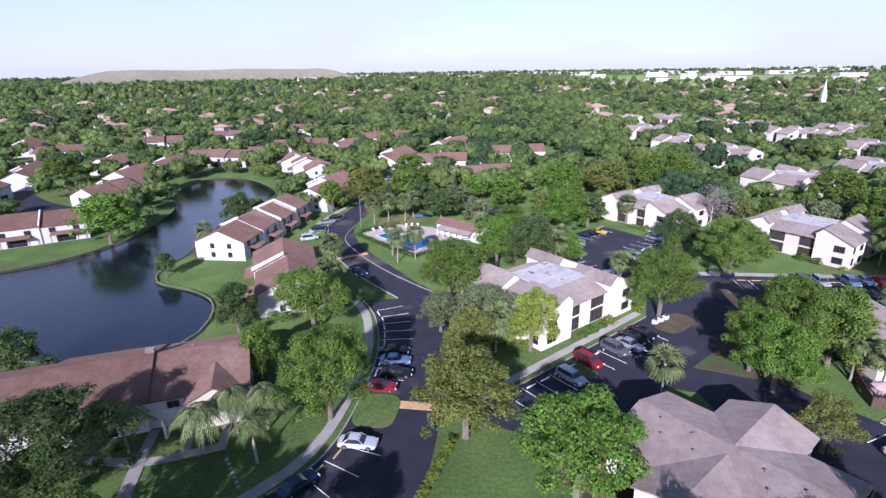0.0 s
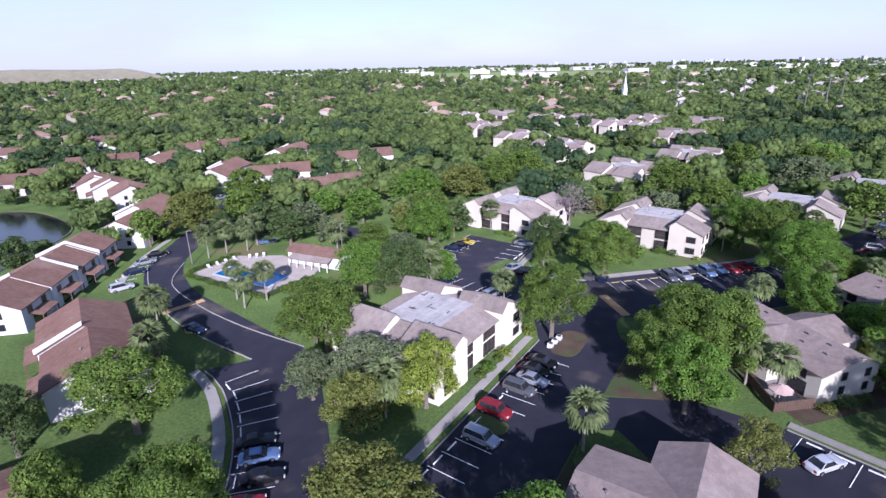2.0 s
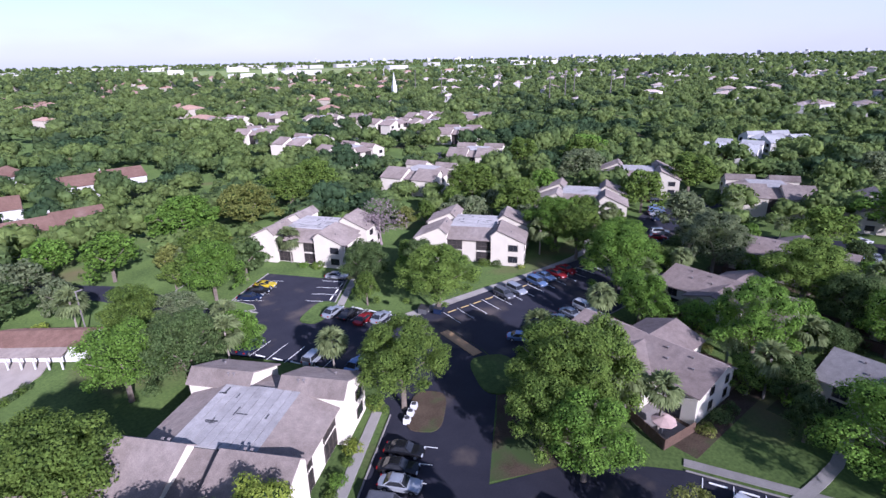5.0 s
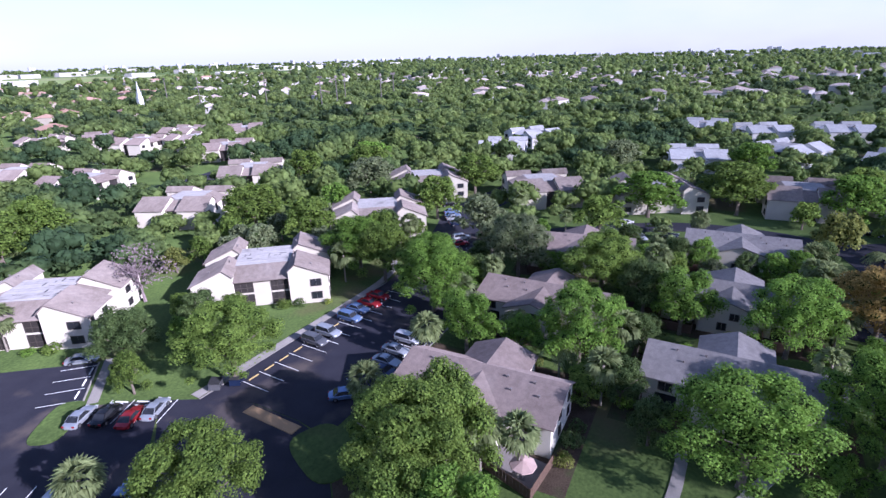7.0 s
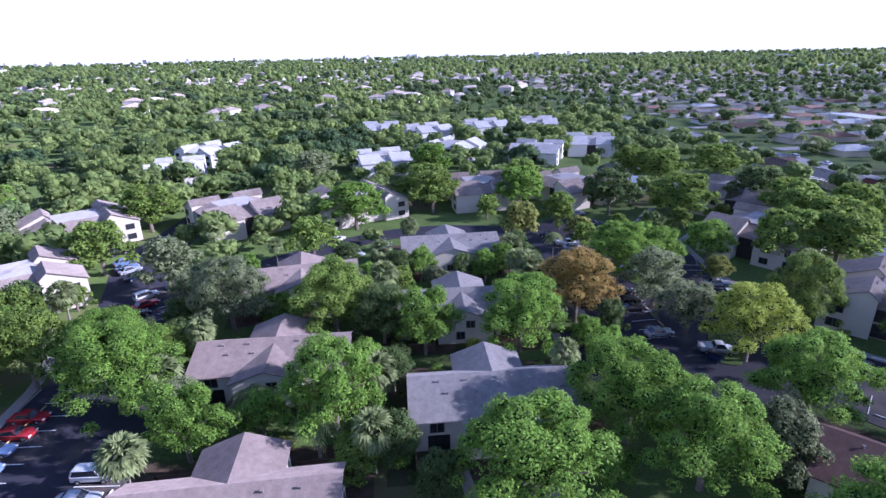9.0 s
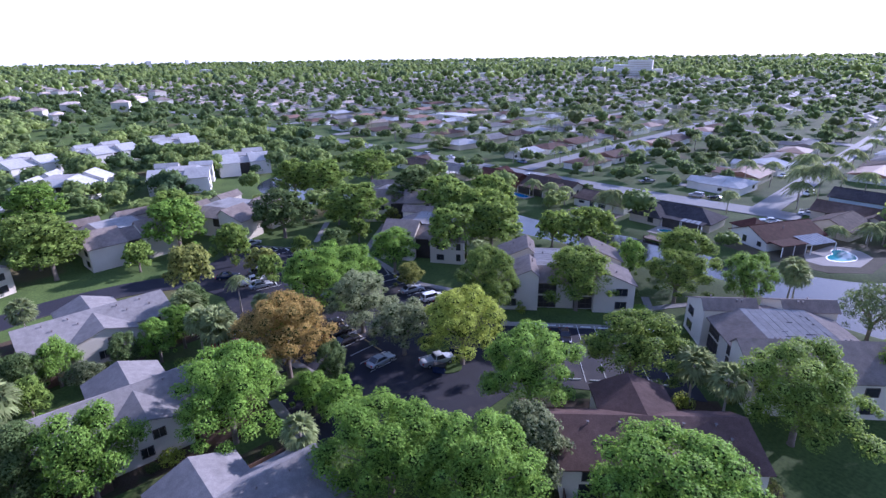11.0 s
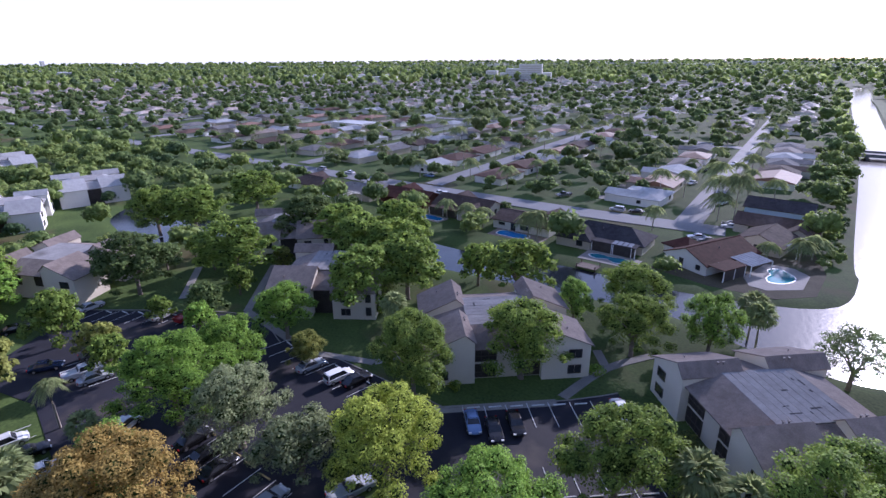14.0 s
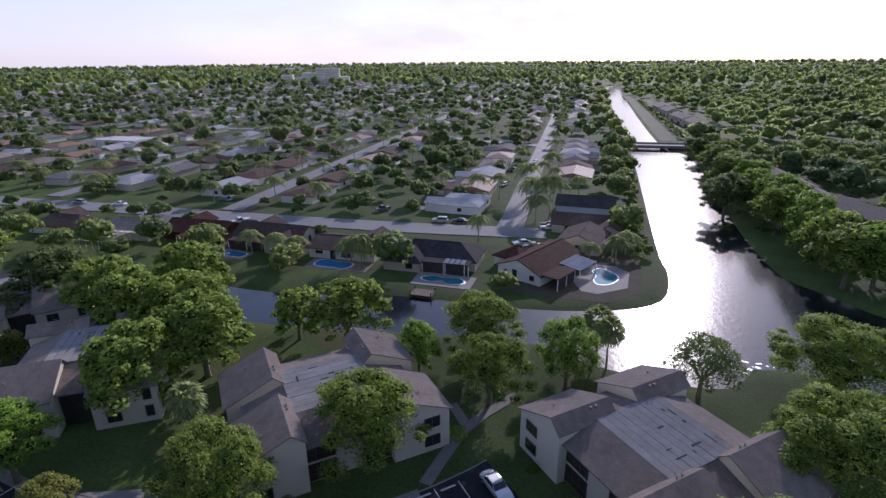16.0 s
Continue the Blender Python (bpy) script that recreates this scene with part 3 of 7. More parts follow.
MULCH = mat("mulch", (0.05, 0.036, 0.025), (0.1, 0.075, 0.052), 0.4, 5.0, 0.95, bump=0.6, c=(0.05, 0.075, 0.026), cover=0.5, spec=0.1)


def cross_home(x, y, deg, label, roof=ROOF_MAUVE, wall=CREAM, length=21.0, w=6.4, bay=8.4, back=7.2, rear=0.52):
    """Townhouse block: a long gable, steep and short at the rear, with a gabled bay on either side."""
    KEEP.append((x, y, 12))
    bed = Geo()
    bed.box(-13.5, 13.5, -11.5, 11.5, -0.1, 0.022)
    tagged(part("planting_bed", bed, MULCH, m=at(x, y, deg)), "bare mulched ground with leaf litter round a townhouse", "planting bed", kind="structure")
    b = thing("townhouse", label, "townhouse", "cross-gabled townhouses", at(x, y, deg))
    gw, gr = Geo(), Geo()
    gable(gw, gr, -length / 2, length / 2, w, 4.25, 6.0)
    for q in (gw, gr):
        q.v = [(px, py * rear if py > 0 else py, pz) for px, py, pz in q.v]
    part("wall", gw, wall, b)
    part("roof", gr, roof, b)
    for s in (-1, 1):
        gw, gr = Geo(), Geo()
        out, half = (back, w * rear) if s > 0 else (bay, w)
        gable(gw, gr, 0.3, out, 4.4, 4.25, 5.95 if s > 0 else 5.7, 0.35)
        part("bay_wall", rotz(gw, 90 * s), wall, b)
        part("bay_roof", rotz(gr, 90 * s), roof, b)
        for k in (-1, 1):
            for z in (0.9, 3.0):
                window(b, s * (length / 2 + 0.01), (k * 2.6 if k < 0 else 2.3 * (rear + 0.1)), z, 0.8, 1.1, 0 if s > 0 else 180, panes=1)
            window(b, k * 7.6, s * (half + 0.01), 2.7, 1.6, 1.2, 90 * s)
            q = Geo()
            q.box(k * 7.4 - 1.3, k * 7.4 + 1.3, s * (half + 0.03) - 0.05, s * (half + 0.03) + 0.05, 0.1, 2.2)
            part("patio_door", q, GLASS, b)
        window(b, 0.8, s * (max(out, half) + 0.02), 2.9, 1.3, 1.1, 90 * s)
        window(b, -0.8, s * (max(out, half) + 0.02), 0.9, 1.3, 1.2, 90 * s)
        # fenced patios
        for k in (-1, 1):
            if math.dist((x, y), (80.3, 91.7)) < 1 and s < 0 < k:
                continue
            f = Geo()
            xa, xb = sorted((k * 5.0, k * 10.2))
            yo = s * (half + 4.0)
            f.box(xa, xb, yo - 0.05, yo + 0.05, 0, 1.6)
            for xx in (xa, xb):
                f.box(xx - 0.05, xx + 0.05, min(s * half, yo), max(s * half, yo), 0, 1.6)
            part("patio_fence", f, WOOD, b)
    for k in (-7, -3.5, 3.5, 7):
        vent(b, k, -1.2, 5.78)
        vent(b, k + 1, -3.0, 5.28)
    return b


def row_home(x, y, deg, label, units, length, w=6.1, eave=4.6, ridge=7.3, roof=ROOF_RED, wall=WHITE, shift=2.0, porch=True, panes=2, party=True):
    """A stepped row of gabled lakeside homes; the ridge runs along x."""
    b = thing("lakeside_townhouse", label, "townhouse", "lakeside townhouses", at(x, y, deg))
    per = length / units
    for k in range(units):
        x0 = -length / 2 + k * per
        dy, dz = (k - (units - 1) / 2) * shift, 0.3 * (k % 2)
        p = (Matrix.Rotation(radians(deg), 3, "Z") @ Vector((x0 + per / 2, dy, 0)))
        KEEP.append((x + p.x, y + p.y, max(per, w) * 0.7 + 0.5))
        gw, gr = Geo(), Geo()
        gable(gw, gr, x0, x0 + per, w, eave + dz, ridge + dz, 0.35)
        u = part("unit", gw, wall, b, m=at(0, dy))
        part("roof", gr, roof, u)
        if k and party:   # white party wall standing over the roof on one slope
            g, sg = Geo(), 1 if k % 2 else -1
            for sl in (sg,) if k % 3 else (1, -1):
                g.prism([(x0 - 0.16, 0, ridge + dz), (x0 - 0.16, sl * (w + 0.35), eave + dz - 0.05), (x0 - 0.16, sl * (w + 0.35), eave + dz + 0.75), (x0 - 0.16, 0, ridge + dz + 0.75)], (0.32, 0, 0))
            part("party_wall", g, wall, u)
        for s in (-1, 1) if panes > 1 else (-1,):
            for q in (-0.25, 0.25) if panes > 1 else (-0.25,):
                window(u, x0 + per / 2 + q * per, s * (w + 0.01), eave - 1.6, 1.3, 1.1, 90 * s, panes=panes)
            d = Geo()
            d.box(x0 + per * 0.3, x0 + per * 0.7, s * (w + 0.03) - 0.04, s * (w + 0.03) + 0.04, 0.1, 2.2)
            part("patio_door", d, GLASS, u)
            if porch:
                f = Geo()
                slab(f, (x0 + per * 0.2, s * w, 2.9), (x0 + per * 0.8, s * w, 2.9), (x0 + per * 0.8, s * (w + 2.2), 2.4), (x0 + per * 0.2, s * (w + 2.2), 2.4), 0.12)
                for xx in (0.22, 0.78):
                    f.box(x0 + per * xx - 0.08, x0 + per * xx + 0.08, s * (w + 2.0) - 0.08, s * (w + 2.0) + 0.08, 0, 2.45)
                part("porch_roof", f, roof, u)
        if k in (0, units - 1) and panes > 1:
            s = -1 if k == 0 else 1
            xe = x0 if k == 0 else x0 + per
            for yy in (-2.4, 1.8):
                for z in (0.9, 3.1):
                    window(u, xe + s * 0.01, yy, z, 0.9, 1.1, 0 if s > 0 else 180, panes=1)
        if panes > 1:
            vent(u, x0 + per * 0.4, 1.2, ridge - 0.4)
    return b


DRIVES = []


def bungalow(x, y, deg, label, roof=ROOF_TILE, wall=WHITE, length=17.0, depth=10.0, wing=True, hip=True):
    """Single-storey suburban house with a hipped roof and a gabled wing."""
    KEEP.append((x, y, 8))
    b = thing("house", label, "house", "suburban houses", at(x, y, deg))
    L, D, e, r = length / 2, depth / 2, 2.7, 4.3
    g = Geo()
    g.box(-L, L, -D, D, 0, e)
    part("wall", g, wall, b)
    o = 0.5
    g = Geo()
    k = D if hip else 0
    A, B = (-L - o + k, 0, r), (L + o - k, 0, r)
    c = [(-L - o, -D - o, e), (L + o, -D - o, e), (L + o, D + o, e), (-L - o, D + o, e)]
    g.v = [*c, A, B, *[(p[0], p[1], p[2] - 0.18) for p in c]]
    g.f = [(0, 1, 5, 4), (2, 3, 4, 5), (1, 2, 5), (3, 0, 4), (0, 6, 7, 1), (1, 7, 8, 2), (2, 8, 9, 3), (3, 9, 6, 0), (9, 8, 7, 6)]
    part("roof", g, roof, b)
    if wing:
        DRIVES.append([tuple(at(x, y, deg) @ Vector((px_, py_, 0.06))) for px_, py_ in ((L * 0.5 - 2.4, -D - 4.3), (L * 0.5 + 2.4, -D - 4.3), (L * 0.5 + 2.4, -D - 9.5), (L * 0.5 - 2.4, -D - 9.5))])
        gw, gr = Geo(), Geo()
        gable(gw, gr, 0, D + 4.2, 3.3, 2.7, 3.9, 0.4)
        gw, gr = rotz(gw, -90), rotz(gr, -90)
        for q in (gw, gr):
            q.v = [(p[0] + L * 0.5, p[1], p[2]) for p in q.v]
        part("garage_wall", gw, wall, b)
        part("garage_roof", gr, roof, b)
        q = Geo()
        q.box(L * 0.5 - 2.3, L * 0.5 + 2.3, -D - 4.26, -D - 4.18, 0.05, 2.15)
        part("garage_door", q, WHITETRIM, b)
    for s in (-1, 1) if math.dist((x, y), (110, -70)) < 130 else ():
        window(b, -0.5 * L, s * (D + 0.01), 0.9, 1.5, 1.1, 90 * s, panes=1)
        window(b, s * (L + 0.01), 0.5, 0.9, 1.2, 1.0, 0 if s > 0 else 180, panes=1)
    return b


A1 = "cream two-storey apartment block with brown wings and grey flat roof"
for x, y, deg in ((27.6, 105.2, 46), (91.8, 148.2, -46), (60.5, 170, -50), (77.7, -10.9, -43), (117.2, -7.3, 46), (155, -4.5, -52), (187, -16, -40)):
    flats(x, y, deg, A1)
for x, y, deg in ((134, 154, -50), (172, 164, -50), (182, 127, 40), (190, 95, -60), (203, 58, 10), (204, 30, 30), (115, 210, 30), (155, 232, 40)):
    flats(x, y, deg, A1, detail=False)
PALE = "pale two-storey apartment block with a light grey roof beyond the trees"
for x, y, deg in ((253, 94, 20), (279, 64, 60), (267, 28, -20), (284, 1, -10), (346, 103, 0), (350, 43, 20), (335, 76, 30), (357, 12, 0), (243, 171, 20), (281, 173, 60)):
    flats(x, y, deg, PALE, ROOF_PALE, WHITE, False)
BACK = "cream apartment block with grey-brown roofs half hidden by trees"
for x, y, deg in ((155, 405, 0), (100, 441, 20), (100, 363, 50), (107, 312, 30), (114, 272, 20), (178, 389, 60), (178, 352, 20), (197, 334, 0), (187, 290, 40), (131, 444, 70), (215, 370, 20), (235, 340, 50)):
    flats(x, y, deg, BACK, ROOF_MAUVE, CREAM, False)
T1 = "cream townhouse block with a weathered mauve-brown cross-gabled roof"
T2 = "cream townhouse block with a cross-gabled shingle roof greyed for its sky-lit slopes"
for x, y, deg in ((80.3, 91.7, -84), (108.3, 95, -85)):
    cross_home(x, y, deg, T1)
cross_home(44.2, 61.9, -42, T1, length=20, w=6.4, bay=10.5, back=10.5, rear=1.0)
cross_home(79.5, 22.5, 229, "cream townhouse block with a dark maroon-brown cross-gabled roof", ROOF_MAROON, back=8.4)
cross_home(136.5, 98, -77, T1, ROOF_MAUVE)
# grey shingle here carries the slopes' shade and sky reflection in its colour
for x, y, deg in ((98.1, 64.6, -86), (124, 67.5, -87), (152.8, 68.8, -84)):
    cross_home(x, y, deg, T2, ROOF_GREY, CREAM)
L1 = "white lakeside townhouses with red-brown shingle roofs"
for x, y, deg, n, ln, sh in ((-24.2, 108.8, 116, 2, 24, 0.6), (-47.6, 143, 91.5, 4, 38, -0.5), (-43.6, 186, 82, 2, 30, 3), (-70, 233, 115, 3, 40, 4.5), (-121, 251, 2, 3, 30, 1), (-103, 264, 8, 2, 17, 1), (-97, 294, 14, 3, 28, 1.5), (-71, 290, 66, 2, 18, 1), (-161, 332, 0, 2, 22, 1), (-110.5, 132.5, 36, 3, 32, 0.4), (-118, 178, 80, 3, 27, 1.5), (-131, 203, 88, 2, 18, 1), (-130.5, 225, 93, 2, 21, 1)):
    row_home(x, y, deg, L1, n, ln, shift=sh)
L2 = "brown-roofed townhouse row half hidden among shade trees"
for x, y, deg, n, ln, sh in ((-36, 255, 76, 2, 27, 2), (-13, 246, 4, 2, 23, 2), (7, 217, 9, 2, 23, 1.5), (-178, 203, 115, 3, 32, 2), (-163, 167, 110, 2, 22, 1), (-255, 280, 117, 2, 30, 2), (-161, 231, 85, 2, 18, 1), (-311, 350, 112, 3, 34, 2), (-215, 262, 20, 2, 24, 1), (-226, 226, 100, 2, 24, 1), (-190, 300, 30, 3, 30, 2), (-135, 372, 5, 2, 26, 1), (-60, 330, 20, 3, 30, 2), (-15, 300, 60, 2, 24, 1), (20, 275, 10, 2, 26, 1)):
    row_home(x, y, deg, L2, n, ln, shift=sh, porch=False, panes=1)
lake_row = row_home(-31.5, 67.8, 26, "long lakeside townhouse row with a broad red-brown roof", 3, 36, 7.4, 4.0, 6.6, shift=0.4, porch=False, party=False)
gw, gr = Geo(), Geo()
gable(gw, gr, 0, 9.0, 3.2, 4.0, 5.6, 0.4)
part("entry_wall", rotz(gw, -90), CREAM, lake_row, m=at(14.0, 0))
part("entry_roof", rotz(gr, -90), ROOF_RED, lake_row, m=at(14.0, 0))
g = Geo()
g.box(8.0, 11.0, -9.6, -7.4, 2.6, 2.8)
for k in range(11):
    g.box(8.0 + k * 0.29, 8.06 + k * 0.29, -9.6, -9.54, 2.8, 3.7)
g.box(8.0, 11.0, -9.62, -9.52, 3.7, 3.78)
for xx in (8.1, 10.9):
    g.box(xx - 0.15, xx + 0.15, -9.6, -9.3, 0, 2.6)
part("balcony", g, CREAM, lake_row)
g = Geo()
g.box(5.2, 6.3, 0.2, 1.0, 5.5, 7.5)
part("chimney", g, SHEETMETAL, lake_row)
# the first row of houses over the canal
ROOF_DARK = mat("dark_grey_shingle", (0.045, 0.042, 0.048), (0.085, 0.08, 0.085), 0.25, 9.0, 0.85, bump=0.5, c=(0.11, 0.1, 0.1), cover=0.62, spread=0.1, spec=0.04, streak=0.25)
ROOF_UMBER = mat("umber_shingle", (0.085, 0.06, 0.05), (0.15, 0.11, 0.092), 0.25, 9.0, 0.85, bump=0.5, c=(0.18, 0.14, 0.12), cover=0.62, spread=0.2, spec=0.04, streak=0.25)
ROOF_OXIDE = mat("oxide_red_shingle", (0.07, 0.03, 0.023), (0.115, 0.052, 0.04), 0.25, 9.0, 0.85, bump=0.5, c=(0.095, 0.06, 0.05), cover=0.62, spread=0.1, spec=0.04, streak=0.25)
LATTICE = mat("patio_cover_panel", (0.26, 0.28, 0.31), (0.36, 0.38, 0.41), 0.5, 6.0, 0.95, bump=0.0, spec=0.1)
PALEBLUE = mat("pale_blue_stucco", (0.34, 0.46, 0.58), (0.42, 0.54, 0.66), 0.3, 14.0, 0.9, bump=0.25)


def block(b, x0, x1, y0, y1, along, rise, hip, roof, wall, e=2.7, o=0.55):
    """One roofed body of a house: walls with their gables, and a roof with thick eaves."""
    n = (lambda p: p) if along == "x" else (lambda p: (p[1], p[0], p[2]))
    if along == "y":
        x0, x1, y0, y1 = y0, y1, x0, x1
    c, h = (y0 + y1) / 2, e + rise
    w = Geo()
    w.prism([n(p) for p in ((x0, y0, 0), (x1, y0, 0), (x1, y1, 0), (x0, y1, 0))], (0, 0, e))
    if not hip:
        w.prism([n(p) for p in ((x0, y0, e), (x0, y1, e), (x0, c, h - 0.12))], n((x1 - x0, 0, 0)))
    part("wall", w, wall, b)
    k = (y1 - y0) / 2 if hip else 0
    s = rise / ((y1 - y0) / 2) * o
    q = [(x0 - o, y0 - o, e - s), (x1 + o, y0 - o, e - s), (x1 + o, y1 + o, e - s), (x0 - o, y1 + o, e - s)]
    r = Geo()
    r.v = [n(p) for p in (*q, (x0 - o + k, c, h), (x1 + o - k, c, h), *[(p[0], p[1], p[2] - 0.2) for p in q])]
    r.f = [(0, 1, 5, 4), (2, 3, 4, 5), (1, 2, 5), (3, 0, 4), (0, 6, 7, 1), (1, 7, 8, 2), (2, 8, 9, 3), (3, 9, 6, 0), (9, 8, 7, 6)]
    if not hip:   # open gable: two thick slopes
        r = Geo()
        for sg in (1, -1):
            ya = y0 - o if sg > 0 else y1 + o
            r.prism([n(p) for p in ((x0 - o, ya, e - s), (x1 + o, ya, e - s), (x1 + o, c, h), (x0 - o, c, h))], (0, 0, -0.2))
    part("roof", r, roof, b)
    g = Geo()
    if hip:
        g.tube([n((x0 - o + k, c, h + 0.02)), n((x1 + o - k, c, h + 0.02))], [0.12, 0.12], 5)
    else:
        g.tube([n((x0 - o, c, h + 0.02)), n((x1 + o, c, h + 0.02))], [0.12, 0.12], 5)
    part("ridge_cap", g, roof, b)


def canal_house(x, y, deg, label, roof, wall, blocks, flat=(), covers=(), panes=()):
    KEEP.append((x, y, 9))
    b = thing("house", label, "house", "suburban houses", at(x, y, deg))
    for q in blocks:
        block(b, *q, roof, wall)
    for x0, x1, y0, y1, z in flat:
        g = Geo()
        g.box(x0, x1, y0, y1, z - 0.18, z)
        part("porch_roof", g, roof, b)
        for px_, py_ in ((x0 + 0.2, y1 - 0.2), (x1 - 0.2, y1 - 0.2), ((x0 + x1) / 2, y1 - 0.2)):
            g = Geo()
            g.box(px_ - 0.08, px_ + 0.08, py_ - 0.08, py_ + 0.08, 0, z - 0.18)
            part("post", g, WHITETRIM, b)
        g = Geo()
        g.box(x0 + 0.25, x1 - 0.25, y1 - 0.27, y1 - 0.22, 0.1, z - 0.2)
        part("screen", g, SCREEN, b)
    for x0, x1, y0, y1, z0, z1, n in covers:
        wd = (x1 - x0) / n
        for k in range(n):
            g = Geo()
            a, c = x0 + k * wd + wd * 0.1, x0 + (k + 1) * wd - wd * 0.1
            g.prism([(a, y0, z0), (c, y0, z0), (c, y1, z1), (a, y1, z1)], (0, 0, 0.06))
            part("panel", g, LATTICE, b)
        for px_ in (x0 + 0.1, x1 - 0.1):
            g = Geo()
            g.box(px_ - 0.07, px_ + 0.07, y1 - 0.15, y1, 0, z1 - 0.002)
            part("post", g, WHITETRIM, b)
    for q in panes:
        window(b, *q, panes=1)
    g = Geo()
    g.tube([(0.8, 0.9, 2.6), (0.8, 0.9, 4.6)], [0.09, 0.09], 6)
    part("vent_pipe", g, SHEETMETAL, b)
    return b


canal_house(100.6, -70.6, 68, "white stucco house with a red-brown roof beside a patio pool", ROOF_OXIDE, WHITE,
            [(-8.8, 8.8, -6.6, 4.2, "x", 2.3, False), (-2.5, 4.5, -10.8, -4, "y", 1.6, True)],
            flat=[(1.2, 8.6, 4.3, 8.4, 2.75)], covers=[(-6.5, 1.0, 4.0, 9.2, 3.0, 2.5, 7)],
            panes=[(8.82, -4.6, 1.0, 0.8, 0.7, 0), (8.82, -2.2, 0.7, 1.0, 1.5, 0), (8.82, 2.2, 0.9, 1.0, 1.0, 0)])
canal_house(125.7, -67.6, 4, "low house with a dark grey hipped roof and skylights", ROOF_DARK, TAN,
            [(-10.2, 10.2, -6, 4, "x", 2.3, True), (1.6, 10.4, -2, 7.6, "y", 2.1, True)],
            flat=[(-9.6, 1.4, 4.2, 7.2, 2.7)], covers=[(-8.6, -3.6, 4.6, 7.0, 2.86, 2.72, 4)],
            panes=[(4.2, 7.62, 0.8, 1.5, 1.4, 90)])
canal_house(148.3, -66.6, 5, "white house with a low brown roof by a blue pool", ROOF_UMBER, WHITE,
            [(-8.5, 8.5, -6, 5.2, "x", 1.5, False), (-8, -1.5, -9.5, -4, "y", 1.5, False)],
            panes=[(-1.2, 5.22, 0.8, 2.2, 1.1, 90), (2.2, 5.22, 0.1, 1.3, 2.0, 90), (5.8, 5.22, 1.2, 1.8, 0.7, 90)])
canal_house(171.3, -67.2, 4, "tan house with a broad dark brown gabled roof", ROOF_UMBER, TAN,
            [(-9.5, 9.5, -6, 4.5, "x", 2.3, False), (-8.6, -2.4, 0, 8, "y", 1.6, False), (3, 9, -9.5, -4, "y", 1.6, False)],
            flat=[(-2.2, 8.8, 4.7, 7.8, 2.5)], panes=[(-9.52, -1.5, 0.8, 1.0, 1.4, 180), (-9.52, 1.8, 0.8, 1.0, 1.4, 180)])
canal_house(193.5, -65, 6, "house with an oxide-red roof and red garden wall", ROOF_OXIDE, ROOF_OXIDE,
            [(-9, 9, -5.5, 4.5, "x", 1.9, False), (2, 8.5, -9, -3, "y", 1.6, False)], flat=[(-8, 2, 4.7, 8, 2.5)])
canal_house(213.5, -60, 6, "grey-roofed house with a screened pool cage", ROOF_GREY, TAN,
            [(-9, 9, -6, 4.5, "x", 1.9, True), (-8, -2, -9, -3, "y", 1.6, True)])
canal_house(235, -57, 6, "brown-roofed house by the canal", ROOF_UMBER, WHITE,
            [(-9, 9, -5.5, 4.5, "x", 1.9, True), (2, 8.5, -9, -3, "y", 1.6, False)])
canal_house(94.3, -90.5, 84, "grey-tan gabled house with a white awning", ROOF_UMBER, TAN,
            [(-5.5, 6.5, -5.2, 5.2, "x", 2.2, False)], covers=[(1.5, 4.5, 5.3, 8, 2.7, 2.4, 3)], panes=[(6.52, 0, 0.9, 1.5, 1.2, 0)])
canal_house(95, -104.5, 2, "long low house with a dark umber roof by the canal", ROOF_UMBER, TAN,
            [(-10, 9, -4.5, 5, "x", 1.9, False), (-9, -3, 0, 8, "y", 1.5, False)], panes=[(1.5, 5.02, 0.8, 1.2, 1.2, 90), (5, 5.02, 0.1, 1.0, 2.0, 90)])
canal_house(98, -125, 2, "pale blue gabled house with a dark roof", ROOF_DARK, PALEBLUE,
            [(-9, 8, -4.5, 5, "x", 2.0, False)], panes=[(-9.02, 0, 0.9, 1.4, 1.2, 180)])
rng = random.Random(5)
SUBLABEL = ("low suburban house with a weathered brown roof", "low white house with a grey roof", "low tan house with a reddish-brown roof", "low house with a pale sun-bleached roof", "low house with a terracotta tile roof")
for u in LANES[:5]:
    for side in (-1, 1):
        for k in range(9):
            v = 22 + k * (21 if u or side > 0 else 17.2)
            if u == 0 and side < 0 and k < 3:
                continue
            if u + side * 17 < -24:
                continue
            x, y = sub(u + side * 17, v)
            if np.hypot(BACKLINE[:, 0] - x, BACKLINE[:, 1] - y).min() < 13:
                continue
            i = rng.randrange(5)
            bungalow(x, y, 4 + (90 if side > 0 else -90) + rng.uniform(-4, 4), SUBLABEL[i], (ROOF_TAN if k % 2 else ROOF_UMBER, ROOF_GREY, ROOF_RED, ROOF_PALE, ROOF_TERRA)[i], (WHITE, WHITE, TAN)[rng.randrange(3)], rng.uniform(14, 17.5), rng.uniform(11, 13.5), rng.random() < 0.6, rng.random() < 0.6)
g = Geo()
for q in DRIVES:
    g.prism(q, (0, 0, 0.08))
tagged(new("driveways", g.mesh("driveways", CONCRETE)), "pale concrete driveways before the suburban houses", "driveway", kind="stuff")


